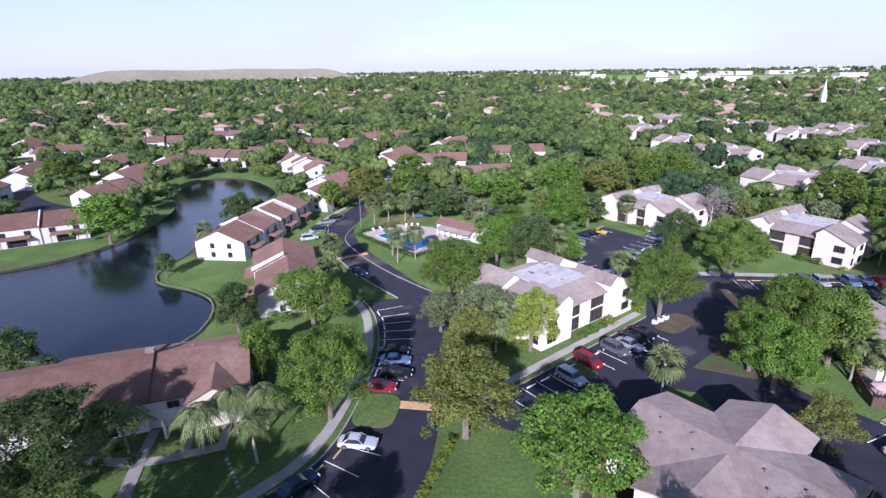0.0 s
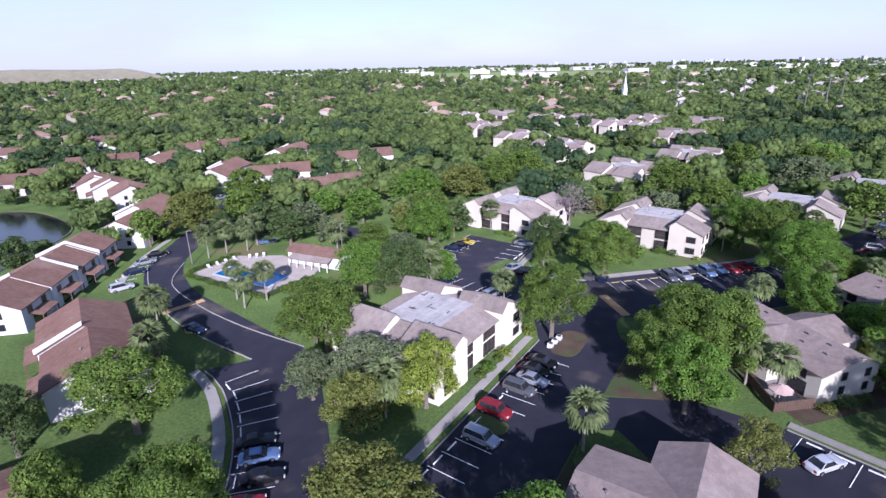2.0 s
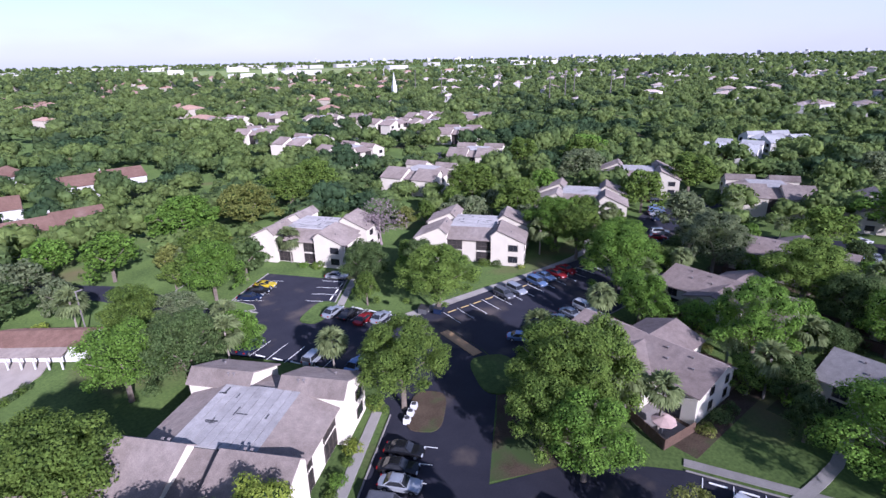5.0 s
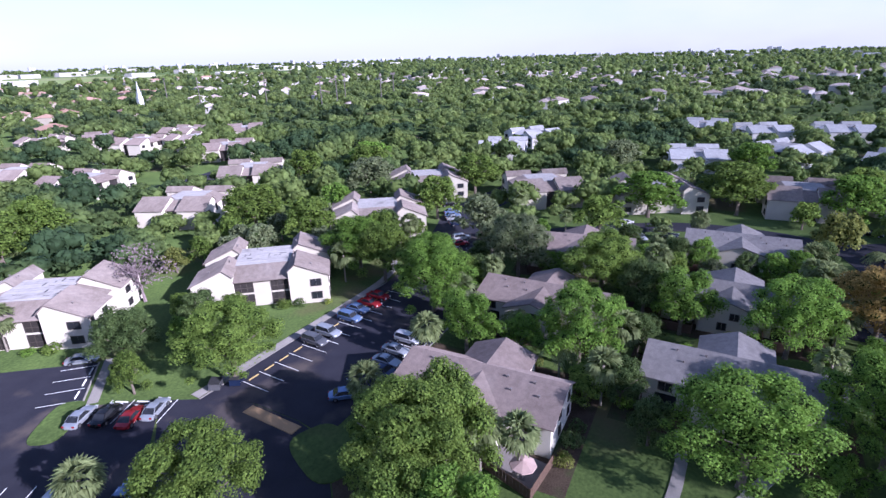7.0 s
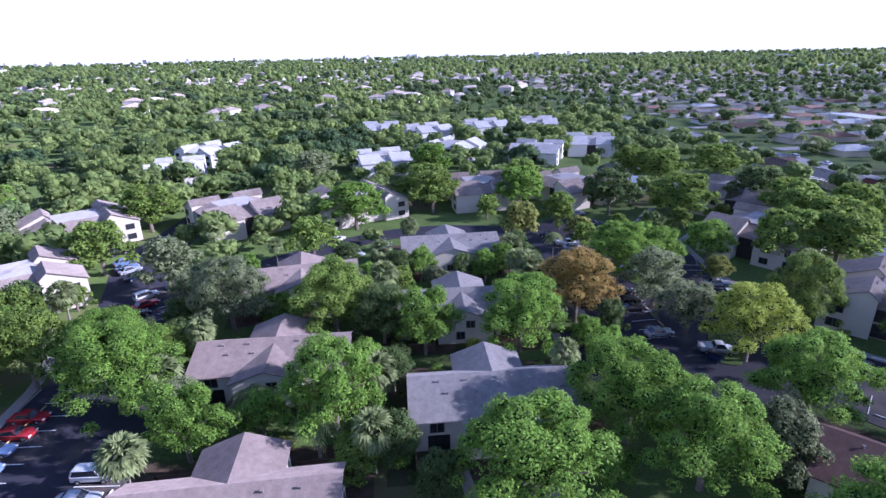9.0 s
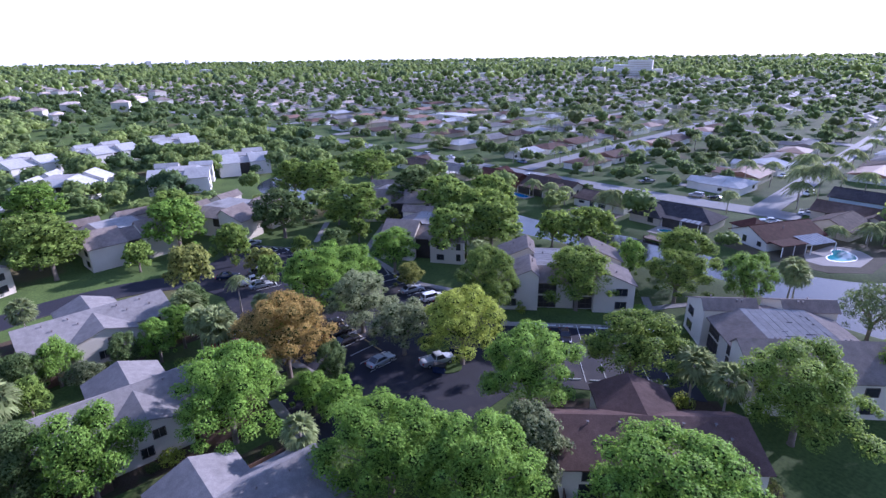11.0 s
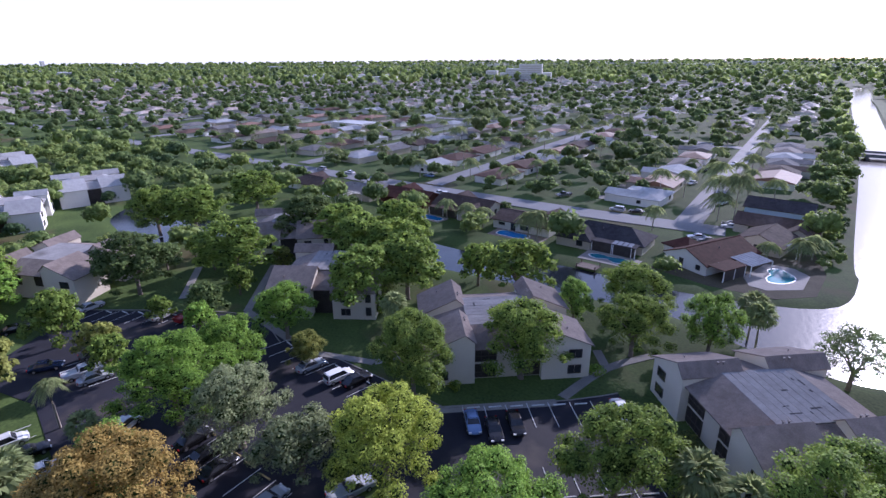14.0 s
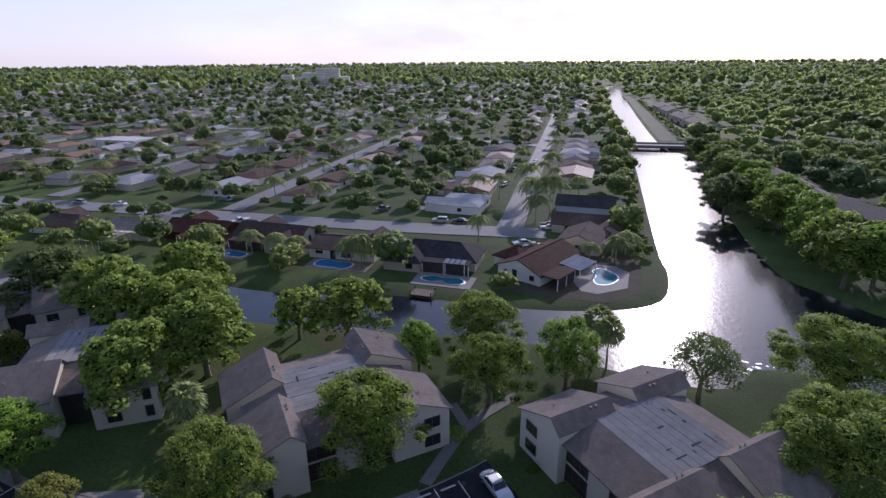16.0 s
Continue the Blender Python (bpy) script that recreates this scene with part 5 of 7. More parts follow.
def woods(name, label, px, py, size, balls, leaves, leafsize, seed, material, hulls=5):
    """Many joined crowns, one object: shapes of a few kinds, turned and scaled."""
    g = np.random.default_rng(seed)
    shapes = []
    for s in range(6):
        b = dome(balls, seed * 10 + s)
        v, tri = sprays(b, leaves, leafsize, s, 0.8)
        for c, q in b[:hulls]:   # inner masses close the crown
            hv = BALL1[0] * q * g.uniform(0.82, 1.14, (len(BALL1[0]), 1)) * np.array([1, 1, 0.8]) + np.array(c)
            tri = np.concatenate([tri, BALL1[1] + len(v)])
            v = np.concatenate([v, hv])
        shapes.append((v, tri))
    vs, fs, off = [], [], 0
    pick = g.integers(0, 6, len(px))
    for k in range(6):
        i = np.where(pick == k)[0]
        if not len(i):
            continue
        v, f = shapes[k]
        a = g.uniform(0, 6.28, len(i))
        s = size[i]
        z = s * g.uniform(0.75, 1.2, len(i))
        X = (v[None, :, 0] * np.cos(a)[:, None] - v[None, :, 1] * np.sin(a)[:, None]) * s[:, None] + px[i][:, None]
        Y = (v[None, :, 0] * np.sin(a)[:, None] + v[None, :, 1] * np.cos(a)[:, None]) * s[:, None] + py[i][:, None]
        Z = np.maximum(v[None, :, 2] * z[:, None], -0.3)
        vs.append(np.stack([X, Y, Z], -1).reshape(-1, 3))
        fs.append((f[None] + (np.arange(len(i)) * len(v))[:, None, None] + off).reshape(-1, 3))
        off += len(i) * len(v)
    v, f = np.concatenate(vs), np.concatenate(fs)
    me = bpy.data.meshes.new(name)
    me.vertices.add(len(v))
    me.vertices.foreach_set("co", v.ravel())
    me.loops.add(f.size)
    me.loops.foreach_set("vertex_index", f.ravel())
    me.polygons.add(len(f))
    me.polygons.foreach_set("loop_start", np.arange(0, f.size, 3))
    me.update(calc_edges=True)
    me.materials.append(material)
    return tagged(new(name, me), label, "trees", kind="stuff")


def scatter(r0, r1, step, seed, where=None):
    """Jittered grid round the middle of the estate, between two distances."""
    g = np.random.default_rng(seed)
    n = int(r1 / step) + 1
    a, b = np.meshgrid(np.arange(-n, n + 1) * step, np.arange(-n, n + 1) * step)
    px, py = (a + g.uniform(-0.5, 0.5, a.shape) * step).ravel(), (b + g.uniform(-0.5, 0.5, b.shape) * step).ravel()
    d = np.hypot(px, py)
    k = (d > r0) & (d < r1)
    px, py = px[k] + 60, py[k] + 60
    # nothing is ever seen in the wedge to the west
    a = np.degrees(np.arctan2(py - 30, px - 50)) % 360
    k = ~((a > 150) & (a < 243))
    return px[k], py[k]


def suburb(px, py):
    """Where the open suburb lies: fewer, smaller trees."""
    return (py < -70 + (px - 115) * 0.07) & (px > 85 - (py + 95) * 0.1) | ((px > 420) & (py < 60))


# ---------------------------------------------------------------- cars
PAINTS = {
    "white": ((0.62, 0.62, 0.62), (0.7, 0.7, 0.7)), "silver": ((0.34, 0.36, 0.38), (0.42, 0.44, 0.46)), "grey": ((0.12, 0.12, 0.125), (0.16, 0.16, 0.165)),
    "black": ((0.012, 0.012, 0.014), (0.02, 0.02, 0.022)), "navy": ((0.015, 0.025, 0.06), (0.025, 0.04, 0.09)), "blue": ((0.13, 0.2, 0.34), (0.18, 0.26, 0.42)),
    "red": ((0.28, 0.02, 0.025), (0.36, 0.03, 0.035)), "yellow": ((0.75, 0.55, 0.02), (0.82, 0.62, 0.03)),
}
CARPAINT = {k: mat(k + "_car_paint", a, b, 1.0, 6.0, 0.25, 0.2, bump=0.0, spec=0.5) for k, (a, b) in PAINTS.items()}
TYRE = mat("tyre", (0.015, 0.015, 0.015), (0.03, 0.03, 0.03), 2, 20, 0.9)
RIM = mat("alloy_rim", (0.4, 0.4, 0.41), (0.5, 0.5, 0.51), 2, 20, 0.35, 0.8)
LAMP = mat("headlamp_lens", (0.6, 0.6, 0.6), (0.7, 0.7, 0.7), 2, 20, 0.15, bump=0)
TAIL = mat("tail_lamp_lens", (0.25, 0.01, 0.01), (0.35, 0.02, 0.02), 2, 20, 0.2, bump=0)
SHAPES = {   # half length, half width, sill, bonnet height, roof height, screen foot, roof front, roof rear, rear foot
    "sedan": (2.35, 0.9, 0.28, 0.92, 1.45, 0.95, 0.25, -1.0, -1.7),
    "sports": (2.2, 0.9, 0.22, 0.8, 1.22, 0.75, 0.05, -0.7, -1.7),
    "suv": (2.3, 0.93, 0.35, 1.05, 1.74, 1.15, 0.55, -1.95, -2.2),
    "pickup": (2.75, 0.97, 0.42, 1.12, 1.8, 1.2, 0.65, -0.45, -0.7),
}
CARS = {}


def car(kind, hue):
    L, W, s, b, r, x1, x2, x3, x4 = SHAPES[kind]
    lab = {"sedan": "saloon car", "suv": "estate utility vehicle", "pickup": "pickup truck", "sports": "low sports coupe"}[kind]
    c = thing("car", "parked " + hue + " " + lab + " in a marked bay", "car", "parked cars")
    paint = CARPAINT[hue]
    g = Geo()
    tail = b - 0.03 if kind != "suv" else b
    top = [(L - 0.02, b - 0.36), (L - 0.14, b - 0.22), (L - 0.45, b - 0.11), ((L + x1) / 2, b - 0.05), (x1, b), (0, b + 0.01), (x4, b), (-L + 0.35, tail), (-L + 0.08, tail - 0.08), (-L, tail - 0.3)]
    low = [(-L, s + 0.12), (-L + 0.14, s), (L - 0.2, s), (L, s + 0.14)]
    ring = top + low
    n = len(ring)
    # stations across: the flanks bulge at the waist, the bonnet is crowned, the corners are pulled in
    stations = ((-1.0, 0.0, 0.0), (-0.93, 0.05, 0.0), (-0.5, 0.085, 0.06), (0.5, 0.085, 0.06), (0.93, 0.05, 0.0), (1.0, 0.0, 0.0))
    for f, up, out in stations:
        for k, (x, z) in enumerate(ring):
            edge = abs(f) > 0.9
            end = max(0.0, abs(x) - L + 0.5) / 0.5
            g.v.append((x * (1 - (0.035 if edge else 0.0) * end) + math.copysign(out, x) * (end > 0.6), f * W * (1 - 0.06 * end) * (0.97 if k >= len(top) else 1), z - 0.085 + up if k < len(top) else z))
    for a in range(len(stations) - 1):
        for k in range(n):
            j = (k + 1) % n
            g.f.append((a * n + k, a * n + j, (a + 1) * n + j, (a + 1) * n + k))
    g.f.append(tuple(range(n)))
    g.f.append(tuple(range(len(g.v) - n, len(g.v))))
    if kind == "pickup":
        g.box(-L + 0.1, x4, -W, -W + 0.1, b, b + 0.12)
        g.box(-L + 0.1, x4, W - 0.1, W, b, b + 0.12)
        g.box(-L + 0.05, -L + 0.15, -W, W, b, b + 0.12)
    part("body", g, paint, c)
    g = Geo()
    t = W * 0.74
    g.v = [(x1, -W * 0.9, b), (x1, W * 0.9, b), (x2, -t, r - 0.04), (x2, t, r - 0.04), (x3, -t, r - 0.04), (x3, t, r - 0.04), (x4, -W * 0.9, b), (x4, W * 0.9, b)]
    g.f = [(0, 1, 3, 2), (4, 5, 7, 6), (0, 2, 4, 6), (1, 7, 5, 3)]
    part("window_band", g, GLASS, c)
    g = Geo()
    arc = [(x2 + 0.12, r - 0.1), (x2 - 0.05, r - 0.03), ((x2 + x3) / 2 + 0.1, r), (x3 + 0.2, r - 0.03), (x3 - 0.08, r - 0.09)]
    for yf, dz in ((-1.04, -0.05), (-0.8, 0.0), (0.8, 0.0), (1.04, -0.05)):
        g.v += [(x, t * yf, z + dz) for x, z in arc]
    for a in range(3):
        for k in range(4):
            g.f.append((a * 5 + k, a * 5 + k + 1, a * 5 + k + 6, a * 5 + k + 5))
    for sg in (-1, 1):
        g.prism([(x1, sg * W * 0.9, b), (x1 - 0.1, sg * W * 0.9, b), (x2 - 0.08, sg * t, r - 0.02), (x2, sg * t, r - 0.02)], (0, sg * 0.03, 0.01))
        g.prism([(x4, sg * W * 0.9, b), (x4 + 0.2, sg * W * 0.9, b), (x3 + 0.16, sg * t, r - 0.02), (x3, sg * t, r - 0.02)], (0, sg * 0.03, 0.01))
    part("roof", g, paint, c)
    for x in (-L * 0.62, L * 0.62):
        for sg in (-1, 1):
            g = Geo()
            g.tube([(x, sg * (W - 0.2), 0.33), (x, sg * (W + 0.01), 0.33)], [0.33, 0.33], 12)
            w = part("wheel", g, TYRE, c)
            g = Geo()
            g.tube([(x, sg * (W - 0.05), 0.33), (x, sg * (W + 0.025), 0.33)], [0.2, 0.19], 8)
            part("rim", g, RIM, w)
    for sg in (-1, 1):
        g = Geo()
        g.box(L - 0.16, L - 0.0, sg * W * 0.72 - 0.17, sg * W * 0.72 + 0.17, b - 0.36, b - 0.2)
        part("headlight", g, LAMP, c)
        g = Geo()
        g.box(-L - 0.02, -L + 0.1, sg * W * 0.76 - 0.14, sg * W * 0.76 + 0.14, b - 0.3, b - 0.1)
        part("tail_light", g, TAIL, c)
    return c


def parked(kind, hue, x, y, deg):
    m = at(x, y, deg, 0.1)
    if (kind, hue) in CARS:
        copy_thing(CARS[kind, hue], m)
    else:
        CARS[kind, hue] = car(kind, hue)
        CARS[kind, hue].matrix_basis = m


for kind, hue, x, y, deg in (
    ("suv", "grey", 37.7, 90.6, -45),
    ("sedan", "silver", 40.2, 92.4, -45),
    ("sedan", "black", 41.3, 94.7, -45),
    ("sedan", "black", 43.2, 96.7, -45),
    ("suv", "red", 33.2, 86.5, -45),
    ("suv", "silver", 30.2, 81.6, -45),
    ("sedan", "navy", -12.4, 118.7, -40),
    ("sedan", "blue", 4.1, 83.3, 5),
    ("suv", "white", -32.7, 141.2, 32),
    ("sedan", "navy", -33.5, 150.8, 32),
    ("sedan", "silver", -33.6, 157.0, 32),
    ("sedan", "black", -32.4, 162.2, 32),
    ("sedan", "silver", -30.6, 222.3, 58),
    ("sedan", "navy", -25.6, 215.2, 58),
    ("sedan", "white", -19.9, 204.8, 58),
    ("sedan", "navy", -14.3, 197.5, 58),
    ("sedan", "blue", -7.0, 167.0, 17),
    ("sedan", "white", -67.2, 261.9, 22),
    ("sedan", "red", 3.6, 76.0, 5),
    ("sedan", "black", 5.1, 79.8, 5),
    ("sedan", "black", 3.3, 86.1, 5),
    ("sedan", "white", 3.9, 64.3, 1),
    ("sedan", "navy", -0.5, 56.9, 58),
    ("suv", "grey", 79.9, 123.1, -88),
):
    parked(kind, hue, x, y, deg)
for kind, hue, x, y, deg in (
    ("suv", "silver", 83.1, 123.2, -88),
    ("suv", "blue", 88.9, 123.7, -88),
    ("sedan", "blue", 92.3, 124.8, -88),
    ("sedan", "red", 95.3, 124.5, -88),
    ("sedan", "red", 98.5, 125.0, -88),
    ("suv", "white", 88.0, 110.2, -88),
    ("sedan", "silver", 84.4, 109.9, -88),
    ("sedan", "silver", 81.1, 109.1, -88),
    ("sedan", "navy", 78.7, 107.8, -88),
    ("sedan", "blue", 71.7, 108.7, -46),
    ("sedan", "silver", 57.2, 150.6, -42),
    ("sedan", "silver", 50.1, 135.3, 30),
    ("sedan", "black", 52.1, 132.8, 30),
    ("sedan", "red", 53.6, 129.5, 30),
    ("sedan", "silver", 56.2, 128.4, 30),
    ("sports", "yellow", 43.5, 155.1, -33),
    ("sedan", "black", 41.6, 152.7, -33),
    ("sedan", "navy", 39.4, 150.6, -33),
    ("suv", "navy", 34.4, 131.1, 35),
    ("suv", "silver", 41.8, 122.3, 35),
    ("sedan", "blue", 46.2, 116.8, 35),
    ("suv", "black", 160.8, 148.5, -40),
    ("sedan", "blue", 154.4, 143.4, -40),
    ("sedan", "silver", 149.3, 139.3, -40),
):
    parked(kind, hue, x, y, deg)
for kind, hue, x, y, deg in (
    ("sedan", "navy", 145.6, 135.9, -40),
    ("suv", "white", 135.5, 128.7, -40),
    ("sedan", "red", 131.8, 126.9, -40),
    ("sedan", "blue", 155.7, 93.2, -148),
    ("sedan", "silver", 157.0, 90.4, -139),
    ("sedan", "navy", 161.0, 84.0, -18),
    ("sedan", "white", 166.9, 96.6, -29),
    ("sedan", "white", 169.6, 140.3, -60),
    ("sedan", "black", 164.7, 135.2, -122),
    ("sedan", "blue", 151.1, 141.0, -40),
    ("sedan", "black", 127.4, 126.4, -40),
    ("pickup", "white", 160.0, 40.1, -95),
    ("sedan", "silver", 157.1, 39.4, -95),
    ("suv", "white", 149.2, 51.6, -95),
    ("sedan", "black", 145.2, 50.3, -95),
    ("sedan", "white", 140.3, 50.0, -95),
    ("sedan", "red", 136.9, 52.4, -95),
    ("sedan", "navy", 166.2, 43.3, -116),
    ("sedan", "grey", 164.8, 36.9, -95),
    ("sedan", "white", 184.7, 31.6, -80),
    ("sedan", "white", 170.5, 24.1, -80),
    ("pickup", "red", 166.2, 21.1, -80),
    ("sedan", "black", 184.7, 43.3, -97),
    ("sedan", "black", 132.4, 36.1, -83),
):
    parked(kind, hue, x, y, deg)
for kind, hue, x, y, deg in (
    ("sedan", "black", 128.6, 36.3, -83),
    ("sedan", "black", 125.3, 36.5, -83),
    ("sedan", "silver", 116.5, 35.4, -83),
    ("sedan", "silver", 135.2, 16.5, -97),
    ("suv", "white", 129.5, 15.6, -97),
    ("sedan", "black", 126.8, 14.4, -97),
    ("pickup", "silver", 110.9, 28.6, -103),
    ("sedan", "blue", 107.9, 10.9, 137),
    ("sedan", "black", 104.9, 10.3, 137),
    ("sedan", "black", 103.5, 7.5, 137),
    ("sedan", "white", 94.2, -3.9, 137),
    ("suv", "grey", 142.2, 31.9, -91),
    ("sedan", "white", 66.5, 70.3, 9),
    ("suv", "white", 141.6, 40.8, -64),
):
    parked(kind, hue, x, y, deg)


# ---------------------------------------------------------------- bay lines and wheel stops
g = Geo()
g.box(0, 5.1, -0.05, 0.05, 0, 0.012)
LINE = g.mesh("bay_line", PAINT)
g = Geo()
g.box(-0.09, 0.09, -0.9, 0.9, 0, 0.13, 0.03)
STOP = g.mesh("wheel_stop", PAINT)
g = Geo()
g.box(-0.09, 0.09, -0.9, 0.9, 0, 0.13, 0.03)
STOPY = g.mesh("wheel_stop", YELLOW)
g = Geo()
marks = tagged(new("road_marking"), "white painted parking bay lines on the asphalt", "road marking", kind="structure")


def bays(x, y, dx, dy, deg, n, turn=0.0, yellow=False, skip=()):
    """A row of bay lines from the first head point on, with a wheel stop in each bay."""
    for k in range(n + 1):
        d = deg + turn * k
        if k not in skip:
            part("bay_line", LINE, PAINT, marks, m=at(x + dx * k, y + dy * k, d, 0.115))
        if k < n and k not in skip:
            hx, hy = x + dx * (k + 0.5), y + dy * (k + 0.5)
            a = radians(d)
            w = new("wheel_stop", STOPY if yellow else STOP)
            w.matrix_basis = at(hx + 0.5 * math.cos(a), hy + 0.5 * math.sin(a), d, 0.1)
            tagged(w, "yellow concrete wheel stop at a bay's head" if yellow else "white concrete wheel stop at a bay's head", "wheel stop", "wheel stops")


bays(21.2, 76.8, 2.0, 2.0, -44, 11, skip=(5,))
for x, y, d in ((-3.6, 100.9, 30), (-2.1, 98.4, 24), (-1.2, 95.7, 19), (-0.4, 92.9, 14), (0.2, 90.1, 11), (0.8, 87.3, 5), (1.0, 84.4, 4), (1.2, 81.4, 3), (1.3, 78.4, 3)):
    bays(x, y, -0.1, -2.9, d, 0)
    w = new("wheel_stop", STOP)
    w.matrix_basis = at(x + 0.7, y - 1.2, d, 0.1)
    tagged(w, "white concrete wheel stop at a bay's head", "wheel stop", "wheel stops")
bays(2.1, 64.1, -1.35, -2.75, -13, 3, -10, True)
bays(66.8, 124.2, 2.95, 0.12, -88, 13, 0, True)
bays(75.0, 106.6, 2.95, 0.05, 90, 5)
bays(58.0, 147.6, -2.05, -2.4, 139, 3)
bays(43.3, 158.8, -2.05, -2.4, -37, 3)
bays(33.8, 129.4, 1.95, -2.55, 35, 5)
bays(54.6, 136.2, 1.6, -2.55, 208, 3)
bays(134.0, 33.4, -3.0, -0.1, 97, 6, 0, True)
bays(152.5, 53.6, -3.0, 0.1, -95, 6, 0, True)
bays(164.5, 36.2, -3.0, -0.2, 84, 3)
bays(164.0, 17.0, 2.6, 1.9, 100, 7)
bays(124.5, 12.6, 3.0, 0.2, 82, 7)
bays(111.5, 8.6, -2.15, -2.05, 137, 6)
bays(84.5, 6.6, 2.2, 2.1, -43, 5)
bays(68.0, 75.0, 1.55, -2.55, 211, 6, 0, False)
bays(129.0, 118.0, 2.4, 1.2, 125, 3)
bays(-36.5, 145, 0.2, 2.9, 32, 6)

# ---------------------------------------------------------------- grass islands
for x, y, rx, ry, a in ((4.3, 71.4, 2.9, 3.6, 0), (48.3, 137.6, 4.4, 2.2, 40), (31.8, 84.6, 2.6, 1.5, -44), (62.5, 103.5, 3.4, 5.0, -20), (49.5, 102, 2.4, 4.2, -40), (112.5, 26.5, 2.2, 5.5, 70), (121, 48.8, 2.5, 4.0, 0), (139, 29.5, 2.6, 3.2, 30), (155, 30, 4.0, 2.6, 30), (113, 16.5, 1.6, 2.6, 0), (34, 139, 3, 5, 50)):
    g = Geo()
    ring = [(math.copysign(abs(math.cos(k * math.tau / 24)) ** 0.6, math.cos(k * math.tau / 24)) * rx, math.copysign(abs(math.sin(k * math.tau / 24)) ** 0.6, math.sin(k * math.tau / 24)) * ry) for k in range(24)]
    g.prism([(px, py, 0) for px, py in ring], (0, 0, 0.2))
    isl = tagged(part("grass_island", g, MULCH if x == 49.5 else GRASS, m=at(x, y, a)), "grassed traffic island in the car park", "traffic island", kind="structure")

# dark mulch sheet also stands for the tree's shade on this ground
sheet("planting_bed", [(48.5, 87.8), (56, 95.6), (63.6, 104.6), (66.5, 96), (63, 86), (60.3, 83.6)], MULCH, "mulched bed under a big tree, its shade put into the dark colour", "planting bed", 0.028)
PAVED.pop()
sheet("lawn", [(38.3, 70), (39.8, 76.5), (43.2, 81.3), (47.2, 80.4), (48.3, 75), (45.5, 68.6)], GRASS, "small lawn with a cabbage palm between two car parks", "lawn", 0.17)
PAVED.pop()
# lawn tongue between the drive and the bays
lawn_ring = [(46.0, 161.8), (36.2, 152.2), (39.2, 147.6), (39.0, 145.4), (36.8, 146.2), (27.6, 155), (26.5, 160), (28.1, 164), (30.6, 166.3), (34, 168.6), (37.8, 169), (42, 166.2)]
g = Geo()
g.prism([(x, y, 0) for x, y in lawn_ring], (0, 0, 0.17))
tagged(part("grass_island", g, GRASS), "grassed tongue of lawn with a kerb beside the car park", "traffic island", kind="structure")
strip("kerb", lawn_ring[:9], 0.2, CONCRETE, "low pale concrete kerb", "kerb", 0.2, False)
PAVED.pop()
# patio with an umbrella behind a board fence
UMBRELLA = mat("faded_canvas", (0.46, 0.33, 0.29), (0.55, 0.41, 0.36), 1.5, 20.0, 0.9, bump=0.1)
sheet("patio", [(70.4, 87.6), (74.6, 86.4), (74.0, 80.4), (68.6, 80.2)], mat("patio_slabs", (0.2, 0.18, 0.165), (0.29, 0.265, 0.245), 0.7, 9.0, 0.9), "grey slab patio behind a townhouse", "patio", 0.12)
fence = thing("patio_fence", "dark brown vertical board fence round a patio", "fence", m=at(0, 0))
for a, b in (((70.2, 87.8), (68.3, 80.0)), ((68.3, 80.0), (74.2, 79.9))):
    n = int(math.dist(a, b) / 0.45)
    d = math.degrees(math.atan2(b[1] - a[1], b[0] - a[0]))
    for k in range(n):
        t = (k + 0.5) / n
        g = Geo()
        g.box(-0.21, 0.21, -0.025, 0.025, 0.1, 1.55 + 0.03 * (k % 3))
        part("board", g, WOOD, fence, m=at(a[0] + (b[0] - a[0]) * t, a[1] + (b[1] - a[1]) * t, d))
umb = thing("patio_umbrella", "open faded pink patio umbrella on a pole", "umbrella", m=at(70.6, 81.9, 20, 0.12))
g = Geo()
g.tube([(0, 0, 0), (0, 0, 2.55)], [0.03, 0.025], 6)
part("pole", g, WHITETRIM, umb)
g = Geo()
for k in range(8):
    p0, p1 = k * math.tau / 8, (k + 1) * math.tau / 8
    g.face((0, 0, 2.6), (math.cos(p0) * 1.5, math.sin(p0) * 1.5, 2.0), (math.cos(p1) * 1.5, math.sin(p1) * 1.5, 2.0))
    g.face((math.cos(p0) * 1.5, math.sin(p0) * 1.5, 2.0), (math.cos(p0) * 1.5, math.sin(p0) * 1.5, 1.86), (math.cos(p1) * 1.5, math.sin(p1) * 1.5, 1.86), (math.cos(p1) * 1.5, math.sin(p1) * 1.5, 2.0))
part("canopy", g, UMBRELLA, umb)
g = Geo()
g.tube([(0, 0, 0), (0, 0, 0.1)], [0.3, 0.26], 10)
part("base", g, CONCRETE, umb)

# ---------------------------------------------------------------- swimming pool and clubhouse
deck = [(-21, 147.5), (-2.6, 131.5), (6.5, 142), (8, 147), (-2, 156), (-12.7, 158)]
sheet("pool_deck", deck, DECK, "pale paved deck round the community pool", "pool deck", 0.14)
g = Geo()
g.prism([(-16, 146.7, 0.05), (-2.6, 136, 0.05), (1.0, 141.6, 0.05), (-3.5, 145.5, 0.05), (-5.6, 143.4, 0.05), (-12, 151.8, 0.05)], (0, 0, 0.12))
tagged(part("swimming_pool", g, POOL), "blue community swimming pool set in a pale deck", "swimming pool", kind="structure")
for a, b in (((-16, 146.7), (-2.6, 136)), ((-2.6, 136), (1.0, 141.6)), ((-12, 151.8), (-16, 146.7)), ((-5.6, 143.4), (-12, 151.8))):
    strip("pool_coping", [a, b], 0.5, WHITETRIM, "white coping of the pool", "coping", 0.2, False)
club = thing("clubhouse", "long white pool clubhouse with a brown roof", "clubhouse", m=at(7.6, 149.0, -33))
